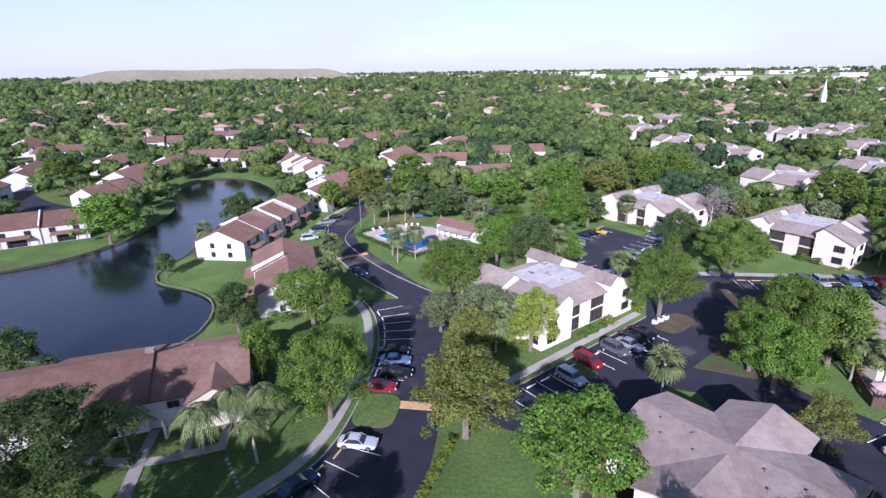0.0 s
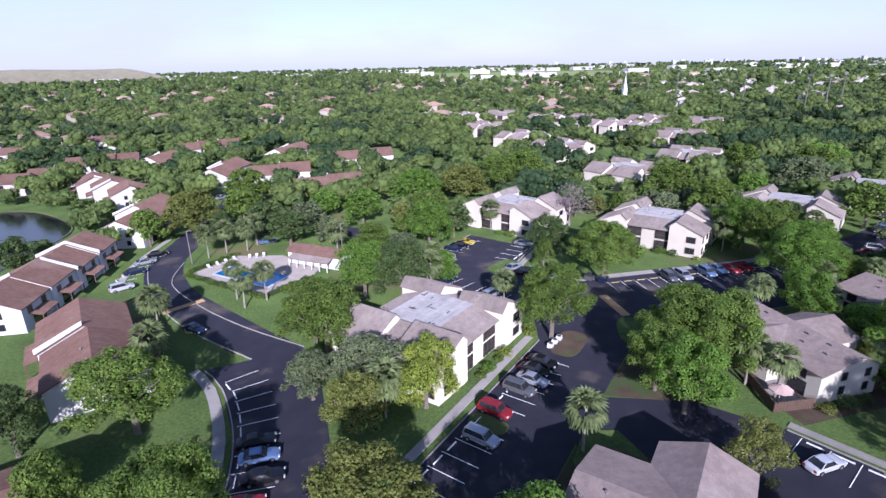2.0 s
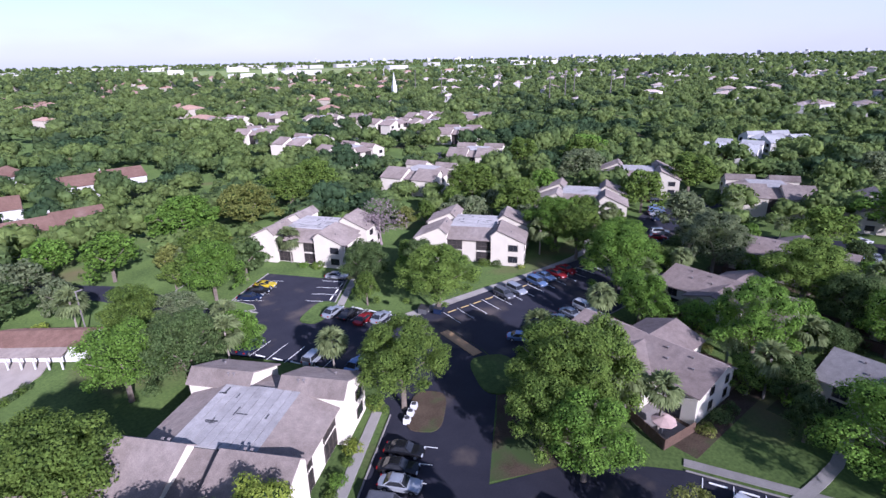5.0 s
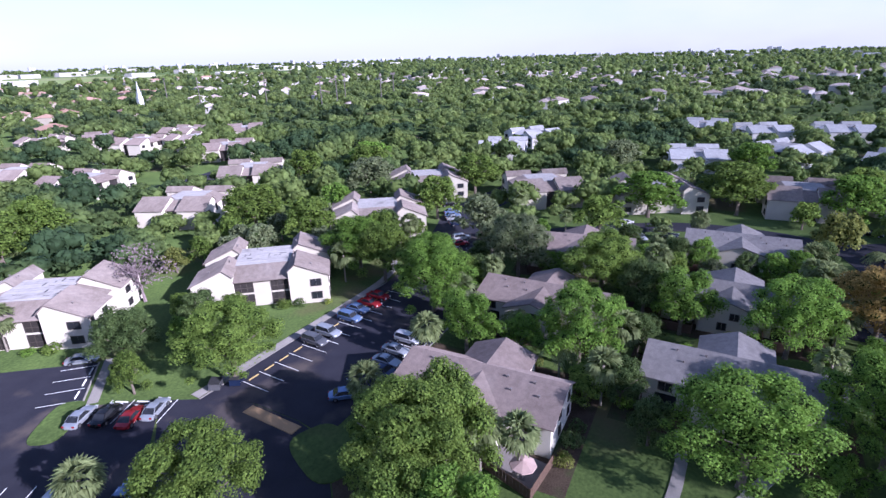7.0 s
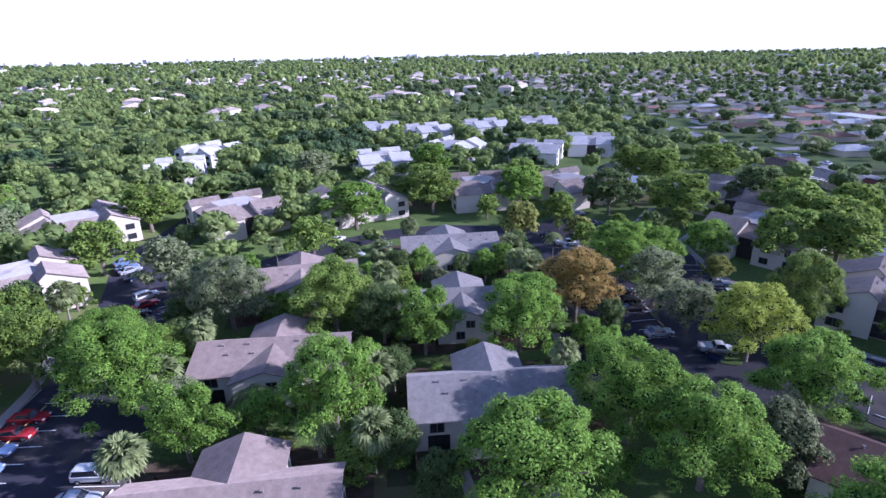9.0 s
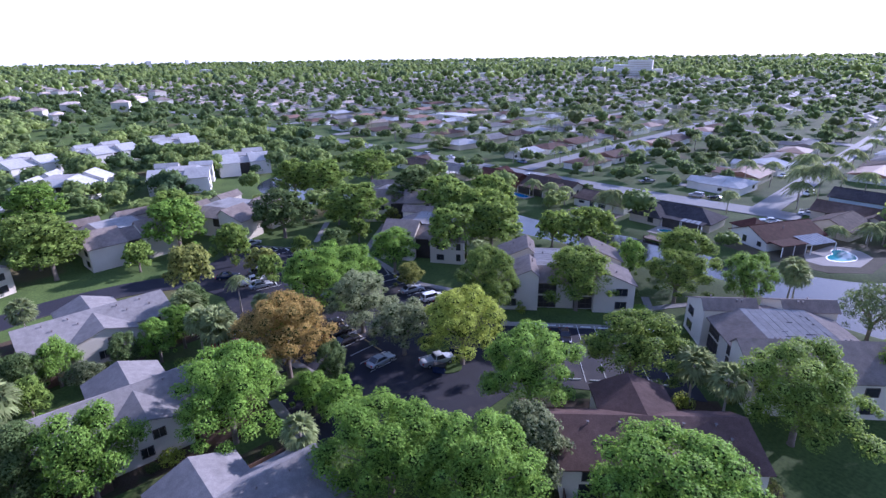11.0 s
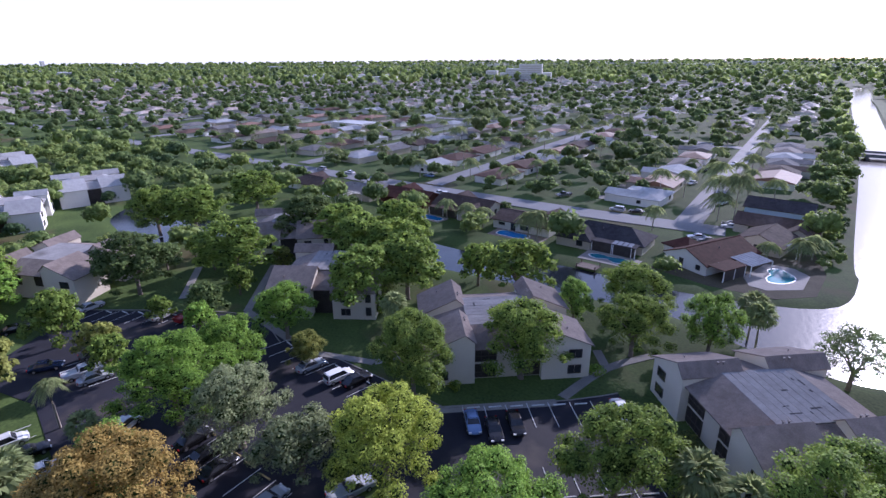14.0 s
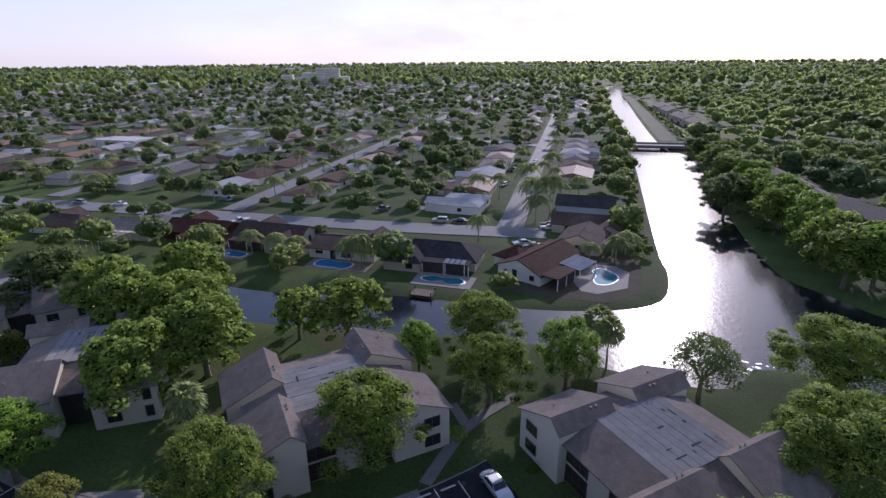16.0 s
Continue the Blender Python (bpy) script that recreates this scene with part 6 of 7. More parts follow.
gw, gr = Geo(), Geo()
gable(gw, gr, -7.2, 7.2, 2.6, 3.0, 4.0, 0.4)
part("wall", gw, WHITE, club)
part("roof", gr, ROOF_RED, club)
g = Geo()
slab(g, (-5.5, -2.6, 2.7), (5.5, -2.6, 2.7), (5.5, -5.0, 2.2), (-5.5, -5.0, 2.2))
part("canopy", g, ROOF_BROWN, club)
for k in range(6):
    g = Geo()
    g.box(-5.2 + k * 2.08 - 0.1, -5.2 + k * 2.08 + 0.1, -4.9, -4.7, 0, 2.25)
    part("post", g, WHITETRIM, club)
KEEP.append((7.6, 149, 10))


def lounger(x, y, deg):
    b = thing("sun_lounger", "white sun lounger on the pool deck", "sun lounger", "loungers by the pool", at(x, y, deg, 0.14))
    g = Geo()
    g.box(-0.9, 0.35, -0.32, 0.32, 0.3, 0.36)
    part("seat", g, WHITETRIM, b)
    g = Geo()
    g.prism([(0.35, -0.32, 0.3), (0.35, 0.32, 0.3), (0.95, 0.32, 0.75), (0.95, -0.32, 0.75)], (0, 0, 0.06))
    part("backrest", g, WHITETRIM, b)
    for xx in (-0.8, 0.3):
        for yy in (-0.28, 0.28):
            g = Geo()
            g.box(xx - 0.03, xx + 0.03, yy - 0.03, yy + 0.03, 0, 0.3)
            part("leg", g, WHITETRIM, b)


for k in range(4):
    lounger(-17.5 + k * 1.6, 150.5 + k * 1.5, 130)
for k in range(3):
    lounger(-9.5 + k * 1.6, 155.5 + k * 0.3, 100)

# ---------------------------------------------------------------- pools, cages and a dock behind the canal houses
DRYLAWN = mat("dry_lawn", (0.08, 0.065, 0.04), (0.13, 0.11, 0.07), 0.25, 3.0, 0.95, bump=0.5, c=(0.06, 0.085, 0.03), cover=0.6, spec=0.1)
PAVER = mat("brown_pavers", (0.2, 0.15, 0.12), (0.3, 0.24, 0.2), 0.6, 8.0, 0.9, bump=0.2)
sheet("dry_lawn", [(112, -58.5), (98, -56), (86, -57.5), (80, -64), (80, -78), (84, -92), (92, -82), (106, -64)], DRYLAWN, "bare sandy lawn round the canal house", "lawn", 0.03)
for deck, paving, pts, m, lab in (
        ([(93.7, -66.0), (91.5, -61.4), (88.2, -61.0), (82.6, -66), (82.6, -75), (86, -78), (91.5, -77.6)], DECK, [(86, -73.5), (84.8, -70.5), (86.3, -67), (88.6, -66.2), (89.6, -68.4), (89.2, -70.5), (90.3, -73.2), (88.6, -75.2)], POOLTEAL, "kidney-shaped backyard pool with still water"),
        ([(127, -60.6), (126.6, -53.6), (113.4, -54.6), (113.8, -61)], DECK, [(115.6, -57.2), (118.4, -55.8), (120.6, -57), (123, -56), (125.2, -57.2), (123.6, -59), (120.6, -58.6), (117.4, -59.4)], POOLTEAL, "teal kidney-shaped backyard pool on a white deck"),
        ([(154.5, -60.6), (154, -54.6), (138.6, -56), (139.2, -61.6)], PAVER, [(152, -59.6), (152, -56.4), (148, -56.2), (144, -56.6), (144, -59.8), (148, -59.8)], POOL, "bright blue rectangular backyard pool"),
        ([(180, -58.6), (180, -53.6), (171, -53.6), (171, -58.6)], DECK, [(178.6, -57.4), (178.6, -54.8), (172.6, -54.8), (172.6, -57.4)], POOL, "small blue backyard pool")):
    sheet("pool_deck", deck, paving, "paved patio round a backyard pool", "patio", 0.1)
    sm = spline(pts, 0.8, True)
    g = Geo()
    c = sum(p[0] for p in sm) / len(sm), sum(p[1] for p in sm) / len(sm)
    g.prism([(c[0] + (x - c[0]) * 1.1, c[1] + (y - c[1]) * 1.1, 0.0) for x, y in sm], (0, 0, 0.15))
    tagged(part("pool_coping", g, WHITETRIM), "white coping round a backyard pool", "coping", kind="structure")
    g = Geo()
    g.prism([(x, y, 0.0) for x, y in sm], (0, 0, 0.165))
    tagged(part("swimming_pool", g, m), lab, "swimming pool", kind="structure")
for kind, hue, x, y, deg in (("suv", "silver", 136.2, -98.0, 7), ("sedan", "black", 130.6, -99.4, 7), ("sedan", "white", 105, -101.2, 12), ("sedan", "black", 105.6, -104, 12), ("sedan", "white", 109.2, -86.0, 30), ("sedan", "grey", 106.5, -84.6, 30), ("suv", "white", 113.6, -127, 80), ("pickup", "white", 192.1, -78.4, 60), ("sedan", "black", 188.5, -78, 70), ("sedan", "black", 178.3, -78.8, 30), ("sedan", "white", 206, -166.5, 80), ("sedan", "silver", 208, -158, 80), ("suv", "white", 223.5, -74, 60), ("sedan", "silver", 130, -150, 80), ("suv", "black", 133, -178, 80), ("sedan", "white", 128, -200, 85), ("pickup", "grey", 158, -104, 60), ("sedan", "blue", 215, -98, 10), ("sedan", "white", 245, -82, 7), ("suv", "silver", 260, -79, 7)):
    parked(kind, hue, x, y, deg)
for x, y, h, r in ((118, -133.6, 12, 4.2), (106.8, -112.6, 13, 4.4), (113.2, -116.5, 11, 4.0), (120.9, -86, 7, 2.6), (140.4, -57.8, 8, 3.4), (143.5, -58.5, 7, 3.0), (163, -57, 6.5, 2.6), (172, -58.8, 6, 2.6), (158, -58, 6, 2.6), (86, -82.5, 6, 2.8), (84, -87, 6, 2.8), (92, -80, 4.5, 2.4)):
    palm(x, y, h, r, True)
dock = thing("dock", "small weathered wooden dock in the canal", "dock", m=at(122, -50.0, 3))
for k in range(7):
    g = Geo()
    g.box(-2.4 + k * 0.7, -1.75 + k * 0.7, -1.6, 1.6, 0.1, 0.18)
    part("plank", g, WOOD, dock)
for xx in (-2.2, 2.2):
    for yy in (-1.4, 1.4):
        g = Geo()
        g.tube([(xx, yy, -2), (xx, yy, 0.9)], [0.12, 0.12], 7)
        part("pile", g, WOOD, dock)
# floating leaves by the bank
g = Geo()
r = random.Random(9)
for k in range(26):
    x, y, q = r.uniform(58, 69), r.uniform(-44.5, -38.5), r.uniform(0.15, 0.5)
    g.prism([(x + math.cos(a * 0.9) * q * r.uniform(0.8, 1.2), y + math.sin(a * 0.9) * q * 0.8, -0.5 + 0.012) for a in range(7)], (0, 0, 0.02))
tagged(new("lily_pads", g.mesh("lily_pads", WHITETRIM)), "pale floating lily pads near the canal bank", "lily pads", kind="stuff")
# pool cage of white tubes
cage = thing("pool_cage", "white-framed screen cage over a backyard pool", "pool cage", m=at(212, -50.5, 6))
for k in range(7):
    g = Geo()
    x = -6 + k * 2
    g.tube([(x, -4, 0), (x, -4, 2.6), (x, -2.5, 3.6), (x, 2.5, 3.6), (x, 4, 2.6), (x, 4, 0)], [0.05] * 6, 4)
    part("frame_rib", g, WHITETRIM, cage)
for y, z in ((-4, 2.6), (-2.5, 3.6), (0, 3.6), (2.5, 3.6), (4, 2.6)):
    g = Geo()
    g.box(-6, 6, y - 0.04, y + 0.04, z - 0.04, z + 0.04)
    part("rail", g, WHITETRIM, cage)

# ---------------------------------------------------------------- poles, steeple, hill and skyline
def light_pole(x, y, h=8.0, arm=True):
    b = thing("street_lamp" if arm else "light_mast", "slim grey street lamp beside the drive" if arm else "tall grey sports-field floodlight mast", "street lamp" if arm else "light mast", m=at(x, y, x * 31))
    g = Geo()
    w = 0.09 if arm else 0.35
    g.tube([(0, 0, 0), (0, 0, h)], [w * 1.3, w], 7)
    part("pole", g, SHEETMETAL, b)
    g = Geo()
    if arm:
        g.box(-0.1, 1.1, -0.12, 0.12, h, h + 0.15)
    else:
        g.box(-2.2, 2.2, -0.3, 0.3, h - 1.8, h)
    part("lamp_head", g, SHEETMETAL, b)


for x, y in ((-9.8, 166.6), (-22.5, 154.8), (12.6, 152.8)):
    light_pole(x, y)
for x, y in ((369, 410), (431, 394), (378, 400), (440, 386), (379, 494), (350, 557), (345, 605), (424, 433)):
    light_pole(x, y, 30, False)
b = thing("church_steeple", "slender white church steeple among far trees", "steeple", m=at(316, 603))
g = Geo()
g.box(-2.2, 2.2, -2.2, 2.2, 0, 14)
part("tower", g, WHITETRIM, b)
g = Geo()
g.box(-1.6, 1.6, -1.6, 1.6, 14, 18)
g.prism([(-1.5, -1.5, 18), (1.5, -1.5, 18), (1.5, 1.5, 18), (-1.5, 1.5, 18)], (0, 0, 0.3))
g.box(-1.2, 1.2, -1.2, 1.2, 18.3, 28, 1.1)
part("spire", g, WHITETRIM, b)
# grassed landfill hill on the horizon
# hill grass paled towards tan-grey, distance haze put into its colour
HILLMAT = mat("hazed_hill_grass", (0.19, 0.18, 0.12), (0.28, 0.25, 0.18), 0.004, 0.05, 0.95, bump=0.0, spec=0.1)
u = np.linspace(-1, 1, 70)
hu, hv = np.meshgrid(u, u, indexing="ij")
e = np.maximum(abs(hu) ** 3.0, abs(hv) ** 2.4)
hz = 55 * np.clip(1.6 * (1 - e), 0, 1) ** 0.8 + 3 * np.sin(hu * 9) * np.clip(1 - e, 0, 1) - 0.5
i = np.arange(4900).reshape(70, 70)
hq = np.stack([i[:-1, :-1], i[1:, :-1], i[1:, 1:], i[:-1, 1:]], -1).reshape(-1, 4)
hm = raw("hill", np.stack([hu * 600, hv * 260, hz], -1).reshape(-1, 3).tolist(), hq.tolist(), HILLMAT)
hm.shade_smooth()
hill = new("hill", hm)
hill.matrix_basis = at(-1370, 2430, 30)
tagged(hill, "long flat-topped grassed hill on the horizon", "hill", kind="structure")


def sprinkle(name, label, pts, sizes, heights, degs, wall, roofs, gabled, category="houses"):
    """Many small far buildings, walls and roofs joined."""
    gw, gr = [], []
    fw, fr = [], []
    for (x, y), (l, w), h, d in zip(pts, sizes, heights, degs):
        c, s = math.cos(d), math.sin(d)
        P = lambda a, b, z: (x + a * c - b * s, y + a * s + b * c, z)
        i = len(gw)
        gw += [P(-l, -w, 0), P(l, -w, 0), P(l, w, 0), P(-l, w, 0), P(-l, -w, h), P(l, -w, h), P(l, w, h), P(-l, w, h)]
        fw += [(i, i + 1, i + 5, i + 4), (i + 1, i + 2, i + 6, i + 5), (i + 2, i + 3, i + 7, i + 6), (i + 3, i, i + 4, i + 7)]
        i = len(gr)
        o, up = 0.5, (w * 0.36 if gabled else 0.3)
        k = w * (0.9 if gabled else 0.2)
        gr += [P(-l - o, -w - o, h - 0.1), P(l + o, -w - o, h - 0.1), P(l + o, w + o, h - 0.1), P(-l - o, w + o, h - 0.1), P(-l + k, 0, h + up), P(l - k, 0, h + up)]
        fr += [(i, i + 1, i + 5, i + 4), (i + 2, i + 3, i + 4, i + 5), (i + 1, i + 2, i + 5), (i + 3, i, i + 4)]
    tagged(new(name, raw(name, gw, fw, wall)), label + ", walls", category, kind="stuff")
    tagged(new(name + "_roofs", raw(name, gr, fr, roofs)), label + ", roofs", category, kind="stuff")


FARROOF = mat("far_roofs", (0.26, 0.175, 0.135), (0.52, 0.46, 0.41), 0.045, 0.5, 0.85, bump=0.0, island=0.45)
FARWALL = mat("far_walls", (0.52, 0.49, 0.44), (0.72, 0.69, 0.64), 0.02, 0.5, 0.9, bump=0.0, island=0.25)
PALEROOF = mat("pale_roofs", (0.5, 0.49, 0.47), (0.68, 0.67, 0.65), 0.02, 0.5, 0.8, bump=0.0, island=0.2)
ORANGEROOF = mat("terracotta_roofs", (0.27, 0.16, 0.115), (0.37, 0.245, 0.185), 0.02, 0.5, 0.85, bump=0.0, island=0.25)
g = np.random.default_rng(11)
pts, sizes, degs = [], [], []
for u in (0, *range(90, 1400, 75)):
    for side in (-1, 1):
        for v in np.arange(22, 1150, 21):
            if (u <= 315 and v < 212) or u + side * 17 < -24 or g.random() < 0.12:
                continue
            if min(abs(v - 330), abs(v - 700)) < 14:
                continue
            p = sub(u + side * 17 + g.uniform(-4, 4), v + g.uniform(-3, 3))
            if np.hypot(BACKLINE[:, 0] - p[0], BACKLINE[:, 1] - p[1]).min() < 12:
                continue
            pts.append(p)
            sizes.append((g.uniform(5.5, 9.5), g.uniform(4, 6)))
            degs.append(radians(94 if g.random() < 0.6 else 4) + g.uniform(-0.12, 0.12))
FARSUB = np.array(pts)
sprinkle("far_houses", "rows of low suburban houses stretching away", pts, sizes, [2.8] * len(pts), degs, FARWALL, FARROOF, True)


def spread_pts(n, r0, r1, a0, a1, seed):
    g = np.random.default_rng(seed)
    r = np.sqrt(g.uniform(r0 ** 2, r1 ** 2, n))
    a = np.radians(g.uniform(a0, a1, n))
    return np.stack([60 + r * np.cos(a), 60 + r * np.sin(a)], 1), g


pts, g = spread_pts(250, 380, 1500, 62, 150, 12)
k = free(pts[:, 0], pts[:, 1])
pts = pts[k]
sprinkle("far_houses", "terracotta-roofed houses dotted through far trees", pts.tolist(), g.uniform(4.5, 9.5, (len(pts), 2)).tolist(), g.uniform(5.2, 7.6, len(pts)).tolist(), g.uniform(0, 3, len(pts)).tolist(), TAN, ORANGEROOF, True)
pts, g = spread_pts(250, 420, 1500, -10, 62, 13)
sprinkle("far_houses", "pale-roofed homes dotted through far trees", pts.tolist(), g.uniform(5, 9, (len(pts), 2)).tolist(), g.uniform(6.0, 9.0, len(pts)).tolist(), g.uniform(0, 3, len(pts)).tolist(), FARWALL, FARROOF, True)
pts, g = spread_pts(150, 1500, 4300, -95, 125, 14)
sprinkle("far_sheds", "long white warehouse roofs near the horizon", pts.tolist(), np.stack([g.uniform(20, 60, len(pts)), g.uniform(10, 22, len(pts))], 1).tolist(), (7 + 0.0016 * np.hypot(pts[:, 0], pts[:, 1]) + g.uniform(0, 5, len(pts))).tolist(), g.uniform(-0.3, 0.3, len(pts)).tolist(), FARWALL, PALEROOF, False, "warehouses")
pts, g = spread_pts(60, 3800, 4500, -15, 70, 15)
sprinkle("skyline", "pale city towers on the horizon", pts.tolist(), g.uniform(6, 14, (len(pts), 2)).tolist(), g.uniform(26, 44, len(pts)).tolist(), g.uniform(-0.3, 0.3, len(pts)).tolist(), PALEROOF, PALEROOF, False, "towers")
# hospital far out in the suburb
b = thing("hospital", "large white hospital block of several storeys far off", "hospital", m=at(680, -880, 28))
for x0, x1, y0, y1, h in ((-58, 42, -16, 16, 16), (-40, 4, -14, 14, 32), (-12, 30, -18, 15, 24), (48, 70, -12, 12, 20)):
    g = Geo()
    g.box(x0, x1, y0, y1, 0, h)
    part("wall", g, WHITE, b)
    # window bands in wall tan, paled as distance haze would leave them
    for k in range(int(h / 4) - 1):
        g = Geo()
        g.box(x0 + 3, x1 - 3, y1, y1 + 0.25, 3.6 + k * 4, 4.8 + k * 4)
        part("window_band", g, TAN, b)
for x, y, l, w, h, d in ((1063, -682, 60, 25, 9, 0.5), (930, -716, 45, 20, 9, 0.5), (1180, -733, 60, 25, 9, 0.4), (1028, -794, 50, 22, 9, 0.4), (285, -2094, 130, 40, 10, 0.1), (360, -181, 14, 7, 4, 0.1)):
    b = thing("warehouse", "low white-roofed warehouse among far houses", "warehouse", "far warehouses", at(x, y, math.degrees(d)))
    g = Geo()
    g.box(-l, l, -w, w, 0, h)
    part("wall", g, FARWALL, b)
    g = Geo()
    g.box(-l - 0.5, l + 0.5, -w - 0.5, w + 0.5, h, h + 0.6)
    part("roof", g, PALEROOF, b)
MEADOW = mat("open_meadow", (0.12, 0.165, 0.055), (0.19, 0.23, 0.085), 0.004, 0.05, 0.95, bump=0.0, c=(0.2, 0.19, 0.11), cover=0.58, spec=0.1)
# long low homes behind the canal's tree line
row_home(34, -165, 97, "long brown-roofed row of homes behind the canal trees", 3, 44, 6, 4.2, 6.4, ROOF_MAUVE, TAN, 0.5, False, party=False)
row_home(21, -128, 110, "brown-roofed row of homes behind the canal trees", 2, 26, 6, 4.2, 6.4, ROOF_MAUVE, TAN, 0.5, False, party=False)
row_home(52, -370, 100, "long brown-roofed row of homes along the canal", 4, 80, 6, 4.2, 6.4, ROOF_MAUVE, TAN, 0.3, False, party=False)
row_home(66, -462, 98, "long brown-roofed row of homes along the canal", 4, 70, 6, 4.2, 6.4, ROOF_MAUVE, TAN, 0.3, False, party=False)
sheet("grass_bank", [(73.5, -288), (81, -370), (90, -465), (101.5, -590), (112, -680), (103, -682), (92, -592), (80, -468), (71, -372), (63.5, -290)], MEADOW, "open green grass bank along the canal beyond the bridge", "lawn", 0.06)
# the homes' gardens behind the bank, and those along the canal, hold no tall trees
PAVED.append(np.array([(64, -290), (72, -375), (81, -470), (92, -590), (66, -592), (50, -470), (36, -400), (44, -300)], float))
PAVED.append(np.array([sub(u, v) for u, v in ((-25, 66), (-8, 66), (-8, 180), (-25, 180))], float))
# green refuse containers at the car park's end
for x, y in ((46.2, 101.4), (47.3, 102.4), (48.4, 103.4)):
    b = thing("air_conditioner", "white outdoor air conditioning unit on the mulch", "air conditioner", "air conditioners", at(x, y, 44))
    g = Geo()
    g.box(-0.42, 0.42, -0.42, 0.42, 0, 0.85, 0.02)
    part("casing", g, WHITETRIM, b)
    g = Geo()
    g.tube([(0, 0, 0.84), (0, 0, 0.89)], [0.34, 0.34], 12)
    part("fan_grille", g, TAR, b)
for x, y, hue in ((66, 124.6, CARPAINT["navy"]), (63.8, 126.2, CARPAINT["grey"]), (108.8, 29.8, CARPAINT["navy"]), (111.2, 24.6, CARPAINT["navy"])):
    b = thing("refuse_container", "metal refuse container with sloping lids", "refuse container", "refuse containers", at(x, y, 40, 0.1))
    g = Geo()
    g.prism([(-0.9, -0.7, 0.15), (0.9, -0.7, 0.15), (0.95, -0.8, 1.1), (-0.95, -0.8, 1.1)], (0, 1.5, 0.1))
    part("bin", g, hue, b)
    g = Geo()
    g.prism([(-0.95, -0.8, 1.12), (0.95, -0.8, 1.12), (0.95, 0.75, 1.3), (-0.95, 0.75, 1.3)], (0, 0, 0.06))
    part("lid", g, TYRE, b)

# ---------------------------------------------------------------- foundation shrubs and courtyard trees
SHRUB = {}


def shrub(x, y, r, kind):
    if kind not in SHRUB:
        balls = [((0.5 * math.cos(k * 1.9), 0.5 * math.sin(k * 1.9), 0.55 + 0.2 * (k % 2)), 0.5) for k in range(5)]
        v, f = leaf_cloud(balls, 420, 0.1, 3)
        SHRUB[kind] = raw("shrub", v.tolist(), f.tolist(), LEAF[kind])
    ob = new("shrub", SHRUB[kind])
    ob.matrix_basis = Matrix.Translation((x, y, 0)) @ Matrix.Rotation(x * 3, 4, "Z") @ Matrix.Diagonal((r, r, r, 1))
    tagged(ob, "low rounded green shrub beside the building", "shrub", "foundation shrubs")


g = random.Random(8)
for x, y, deg, l, w in ((27.6, 105.2, 46, 12.5, 10), (91.8, 148.2, -46, 12.5, 10), (60.5, 170, -50, 12.5, 10), (77.7, -10.9, -43, 12.5, 10), (117.2, -7.3, 46, 12.5, 10), (155, -4.5, -52, 12.5, 10), (81.5, 91.8, -84, 11, 9), (108.2, 95, -85, 11, 9), (97.3, 64.5, -86, 11, 9), (124, 66.7, -87, 11, 9), (151.6, 68.6, -84, 11, 9), (79.5, 22.5, 49, 11, 9), (7.6, 149, -33, 8, 6)):
    for k in range(9):
        s, t = g.choice((-1, 1)), g.uniform(-1, 1)
        px, py = (t * l, s * (w + 1.1)) if g.random() < 0.7 else (s * (l + 1.1), t * w)
        p = at(x, y, deg) @ Vector((px, py, 0))
        if not any(signed(np.array([p.x]), np.array([p.y]), w)[0] < 0.8 for w in PAVED[:9] if w[:, 0].min() < p.x < w[:, 0].max()):
            shrub(p.x, p.y, g.uniform(0.7, 1.5), g.choice(("oak", "bright", "dark", "yellow", "olive")))
# clipped hedge between the drive and the lawn, and stepping stones to the bays
for k in range(17):
    shrub(14.9 - k * 0.19 + g.uniform(-0.1, 0.1), 66.2 - k * 0.86, g.uniform(0.55, 0.75), "yellow" if k % 3 else "oak")
for k in range(7):
    q = Geo()
    q.prism([(0.24 * math.cos(a * 0.9) * g.uniform(0.85, 1.15), 0.24 * math.sin(a * 0.9), 0) for a in range(7)], (0, 0, 0.07))
    ob = new("stepping_stone", q.mesh("stepping_stone", CONCRETE))
    ob.matrix_basis = at(-10.6 + k * 0.58, 60.2 - k * 0.64, k * 40)
    tagged(ob, "pale round stepping stone set in the lawn", "stepping stone", "stepping stones")
# clipped hedge round the pool deck and along the paths
for a, b in (((-21.8, 147), (-2.8, 130.6)), ((-2.8, 130.6), (5.5, 139)), ((-21.8, 148.5), (-13, 159))):
    n = int(math.dist(a, b) / 1.1)
    for k in range(n):
        t = (k + 0.5) / n
        shrub(a[0] + (b[0] - a[0]) * t + g.uniform(-0.2, 0.2), a[1] + (b[1] - a[1]) * t + g.uniform(-0.2, 0.2), g.uniform(0.7, 0.95), g.choice(("dark", "oak")))
cand = np.array([(g.uniform(84, 150), g.uniform(44, 118)) for k in range(900)])
cand = cand[free(cand[:, 0], cand[:, 1], 0.9)]
taken = []
for x, y in cand:
    r = g.uniform(2.0, 3.6)
    if all(math.dist((x, y), q) > 4.2 for q in taken):
        taken.append((x, y))
        if g.random() < 0.3:
            h, wide, feather = g.uniform(5.5, 8), g.uniform(1.7, 2.3), g.random() < 0.3
            if x > 96 or y < 104:
                palm(x, y, h, wide, feather)
                KEEP.append((x, y, 2.4))
        else:
            kind, h = g.choice(("bright", "dark", "oak", "grey", "dark")), r * g.uniform(1.9, 2.5)
            if x > 96 or y < 104:
                tree(kind, x, y, h, r)


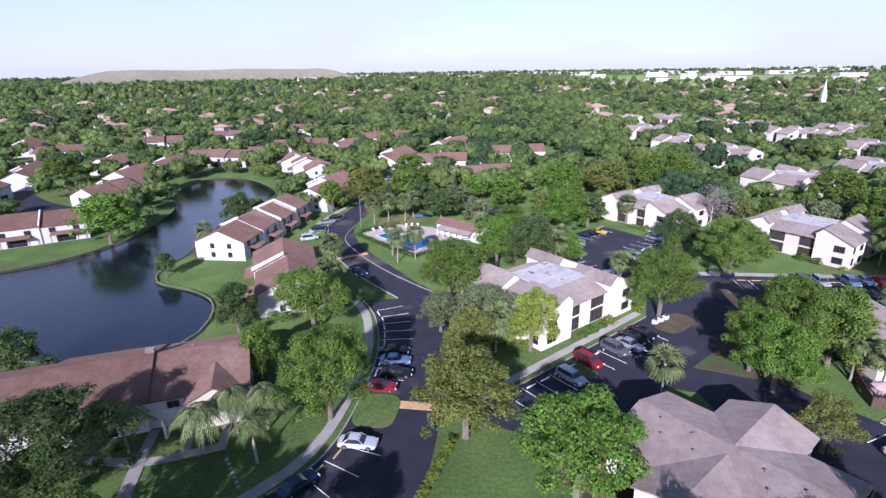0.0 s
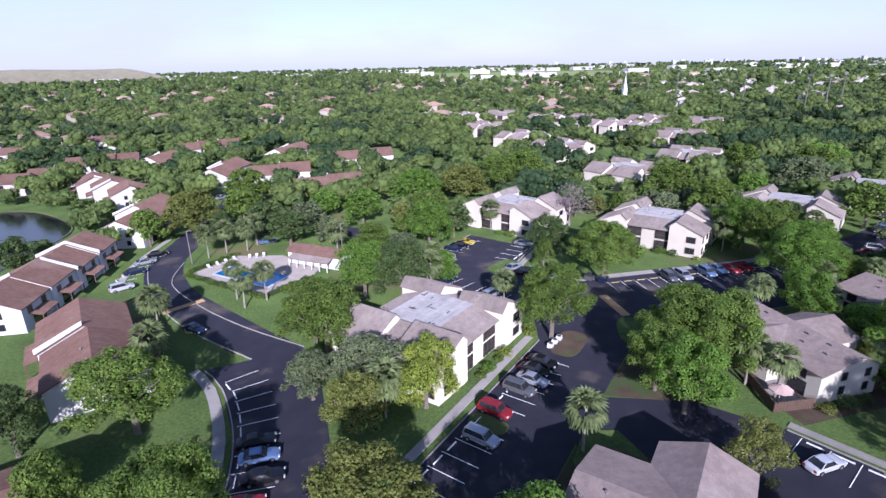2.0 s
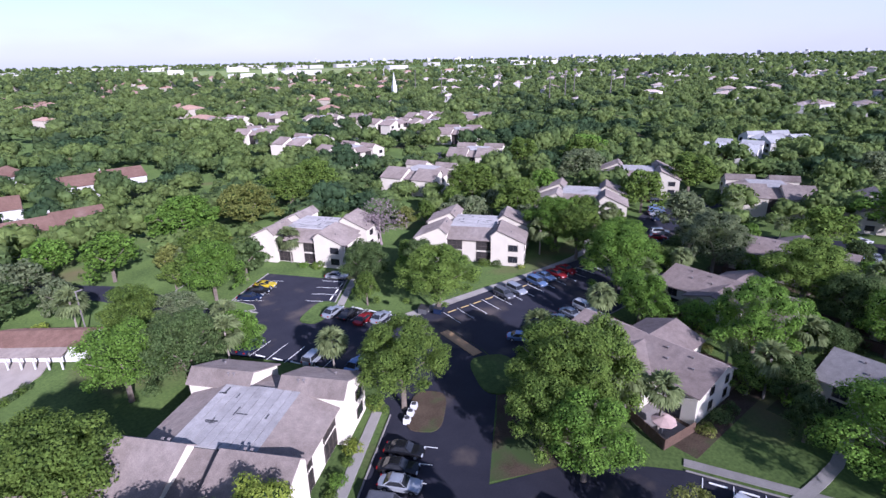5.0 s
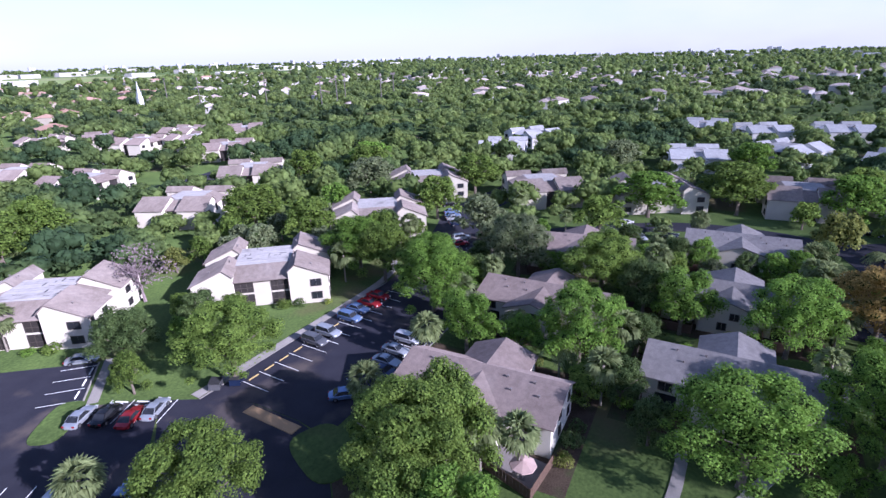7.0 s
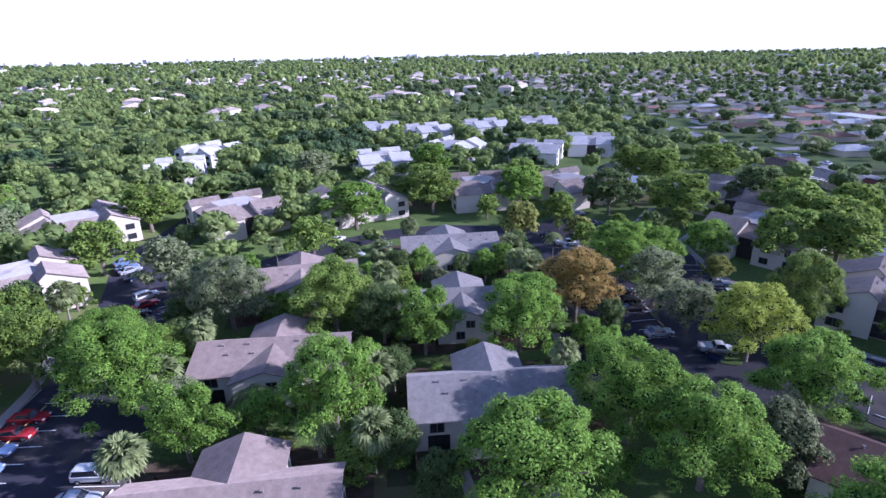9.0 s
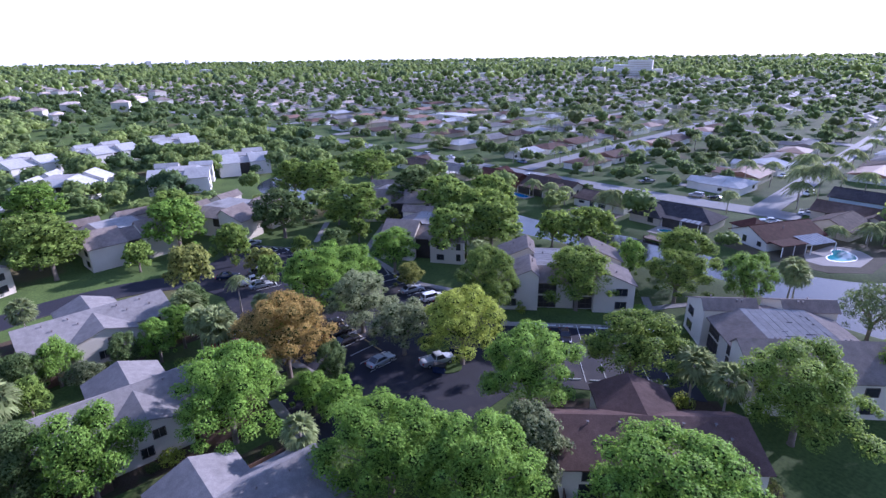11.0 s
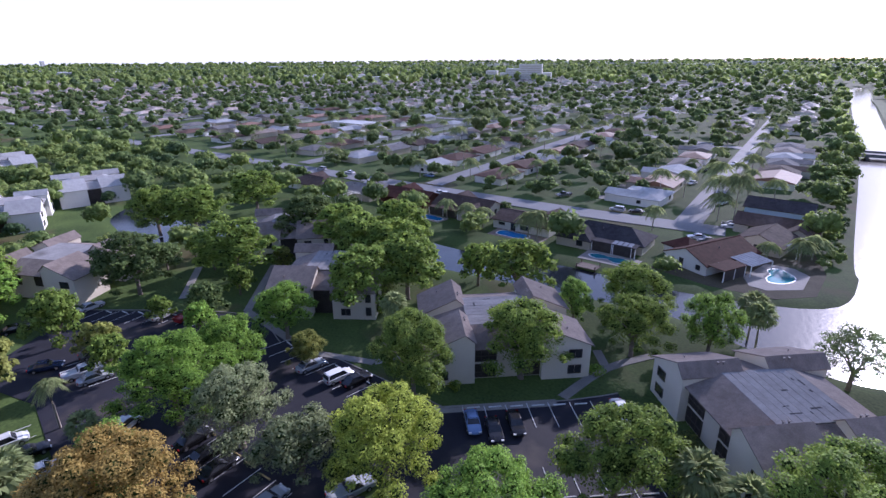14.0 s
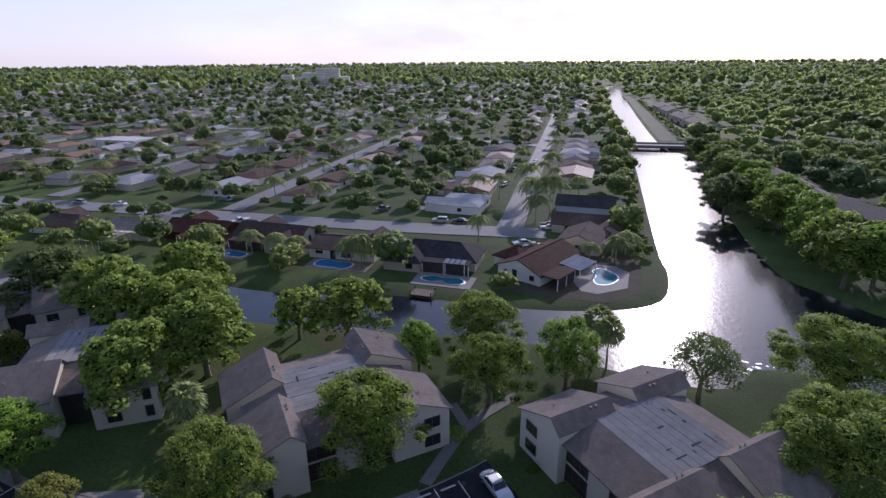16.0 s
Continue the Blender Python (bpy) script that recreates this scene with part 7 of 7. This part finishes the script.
# ---------------------------------------------------------------- the woods themselves
sheet("meadow", [(300, 1330), (180, 1900), (260, 2900), (1000, 2700), (1500, 1900), (1480, 1330), (1150, 1260), (820, 1420), (560, 1300)], MEADOW, "open pale green land beyond the woods", "meadow", 0.06)
pts = [(560 + k * 75 + 12 * (k % 3), 1275 + 28 * (k % 2) + 0.12 * k * 75) for k in range(9)]
sprinkle("far_blocks", "long tan housing blocks with terracotta roofs before the meadow", pts, [(30, 9)] * 9, [9.0] * 9, [0.1 + 0.25 * (k % 3) for k in range(9)], FARWALL, ORANGEROOF, True)
px, py = scatter(0, 330, 9.2, 1)
k = free(px, py)
px, py = px[k], py[k]
s = np.random.default_rng(2).uniform(2.6, 5.6, len(px))
sb = suburb(px, py)
inner = (px > -8) & (px < 140) & (py > np.where(px < 100, -46, -30)) & (py < 176) | (px > 130) & (px < 200) & (py > -30) & (py < 62)   # the trees here are all set one by one
lawn = (px > -70) & (px < -5) & (py > 45) & (py < 165)
drop = inner | lawn | (np.random.default_rng(3).random(len(px)) < np.where(sb, 0.4, 0.12))
px, py, s, sb = px[~drop], py[~drop], s[~drop], sb[~drop]
s = np.where(sb, s * np.random.default_rng(6).uniform(0.55, 1.0, len(s)), np.where(py > 110, s * 1.12, s))
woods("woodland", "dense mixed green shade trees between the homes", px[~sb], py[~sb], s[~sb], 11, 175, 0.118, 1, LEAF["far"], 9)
woods("garden_trees", "dark green garden trees between the suburban houses", px[sb], py[sb], s[sb], 9, 150, 0.125, 11, LEAF["garden"], 10)
px, py = scatter(330, 900, 13.0, 4)
k = free(px, py)
cell = {(int(x // 7), int(y // 7)) for x, y in FARSUB}
k &= np.array([(int(x // 7), int(y // 7)) not in cell for x, y in zip(px, py)])
px, py = px[k], py[k]
sb = suburb(px, py)
g = np.random.default_rng(5)
k = g.random(len(px)) < np.where(sb, 0.78, 0.9)
px, py, sb = px[k], py[k], sb[k]
s = g.uniform(3.4, 6.8, len(px)) * np.where(sb, g.uniform(0.5, 1.05, len(px)), 1)
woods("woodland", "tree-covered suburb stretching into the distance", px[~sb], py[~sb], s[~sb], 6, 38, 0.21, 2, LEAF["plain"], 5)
woods("garden_trees", "dark green garden trees of the far suburb", px[sb], py[sb], s[sb], 5, 34, 0.22, 12, LEAF["garden"], 4)
px, py = scatter(900, 2200, 32.0, 6)
g = np.random.default_rng(7)
k = free(px, py)
px, py = px[k], py[k]
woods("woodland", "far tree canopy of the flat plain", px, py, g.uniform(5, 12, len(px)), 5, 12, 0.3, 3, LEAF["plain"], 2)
px, py = scatter(2200, 3600, 80.0, 8)
k = free(px, py)
px, py = px[k], py[k]
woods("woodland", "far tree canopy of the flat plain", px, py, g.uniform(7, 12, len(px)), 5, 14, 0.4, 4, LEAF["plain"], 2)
px, py = scatter(3600, 4600, 85.0, 9)
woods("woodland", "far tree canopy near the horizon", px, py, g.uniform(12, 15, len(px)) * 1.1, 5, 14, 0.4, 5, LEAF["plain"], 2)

g = random.Random(77)
for x0, x1, y0, y1, n in ((132, 198, -30, 60, 15), (-2, 132, 138, 176, 34)):
    done = []
    for k in range(n * 8):
        x, y, r = g.uniform(x0, x1), g.uniform(y0, y1), g.uniform(2.2, 4.0)
        if len(done) < n and free(np.array([x]), np.array([y]), 1.5)[0] and all(math.dist((x, y), q) > 5 for q in done):
            done.append((x, y))
            tree(g.choice(("oak", "bright", "dark", "olive", "grey", "oak")), x, y, r * g.uniform(1.8, 2.3), r)
# trees whose shade falls on the lakeside lawn and the nearest roof
for kind, x, y, h, r in (("oak", -15, 43, 10, 5), ("oak", -9.5, 38, 12, 5.5), ("oak", -4, 39, 11, 6), ("bright", 6, 44, 9, 4.5), ("oak", 37, 46, 10, 5), ("bright", 47, 44, 11, 5.5), ("oak", 55, 51, 10, 4.5)):
    tree(kind, x, y, h, r)
for kind, x, y, h, r in (("oak", 52.5, -200, 10, 5.5), ("dark", 51, -189, 11, 6), ("oak", 49, -177, 11, 6.5), ("oak", 50, -164, 11, 6.5), ("bright", 46, -152, 12, 7), ("oak", 47.5, -139, 11.5, 6.5), ("bright", 43, -127, 12.5, 7.5), ("oak", 45, -115, 11, 6), ("bright", 40, -104, 12.5, 7.5), ("oak", 39.5, -91, 12, 6.5), ("bright", 34, -80, 12, 7.5), ("oak", 27, -92, 11, 6), ("oak", 45, -215, 10, 6), ("dark", 55, -226, 9, 5)):
    tree(kind, x + 2.5, y, h * 1.2, r * 1.1)
# tall palms along the suburb's streets
g = random.Random(21)
for u in LANES[:4]:
    for v in range(12, 330, 23):
        side = g.choice((-1, 1))
        x, y = sub(u + side * g.uniform(5.5, 8), v + g.uniform(-6, 6))
        palm(x, y, g.uniform(7, 11), g.uniform(2.6, 3.6), True)
for k in range(80):
    u, v = g.choice(LANES[:3]) + g.choice((-1, 1)) * g.uniform(8, 34), g.uniform(5, 200)
    x, y = sub(u, v)
    if free(np.array([x]), np.array([y]), 0.0)[0] and u > -20:
        palm(x, y, g.uniform(6, 10.5), g.uniform(2.2, 3.4), True)

# overgrown bank on the houses' side of the canal, and the big trees opposite
g = np.random.default_rng(31)
t = np.linspace(0, 1, 70)
bx, by = 79.5 + t * 11 + g.uniform(-1, 2.2, 70), -84 - t * 170 + g.uniform(-1.5, 1.5, 70)
woods("thicket", "low overgrown scrub along the canal bank", bx, by, g.uniform(0.7, 1.7, 70), 9, 220, 0.12, 32, LEAF["far"], 10)
bx, by = 60 + t * 30 + g.uniform(-1.5, 1.5, 70), -292 - t * 300 + g.uniform(-3, 3, 70)
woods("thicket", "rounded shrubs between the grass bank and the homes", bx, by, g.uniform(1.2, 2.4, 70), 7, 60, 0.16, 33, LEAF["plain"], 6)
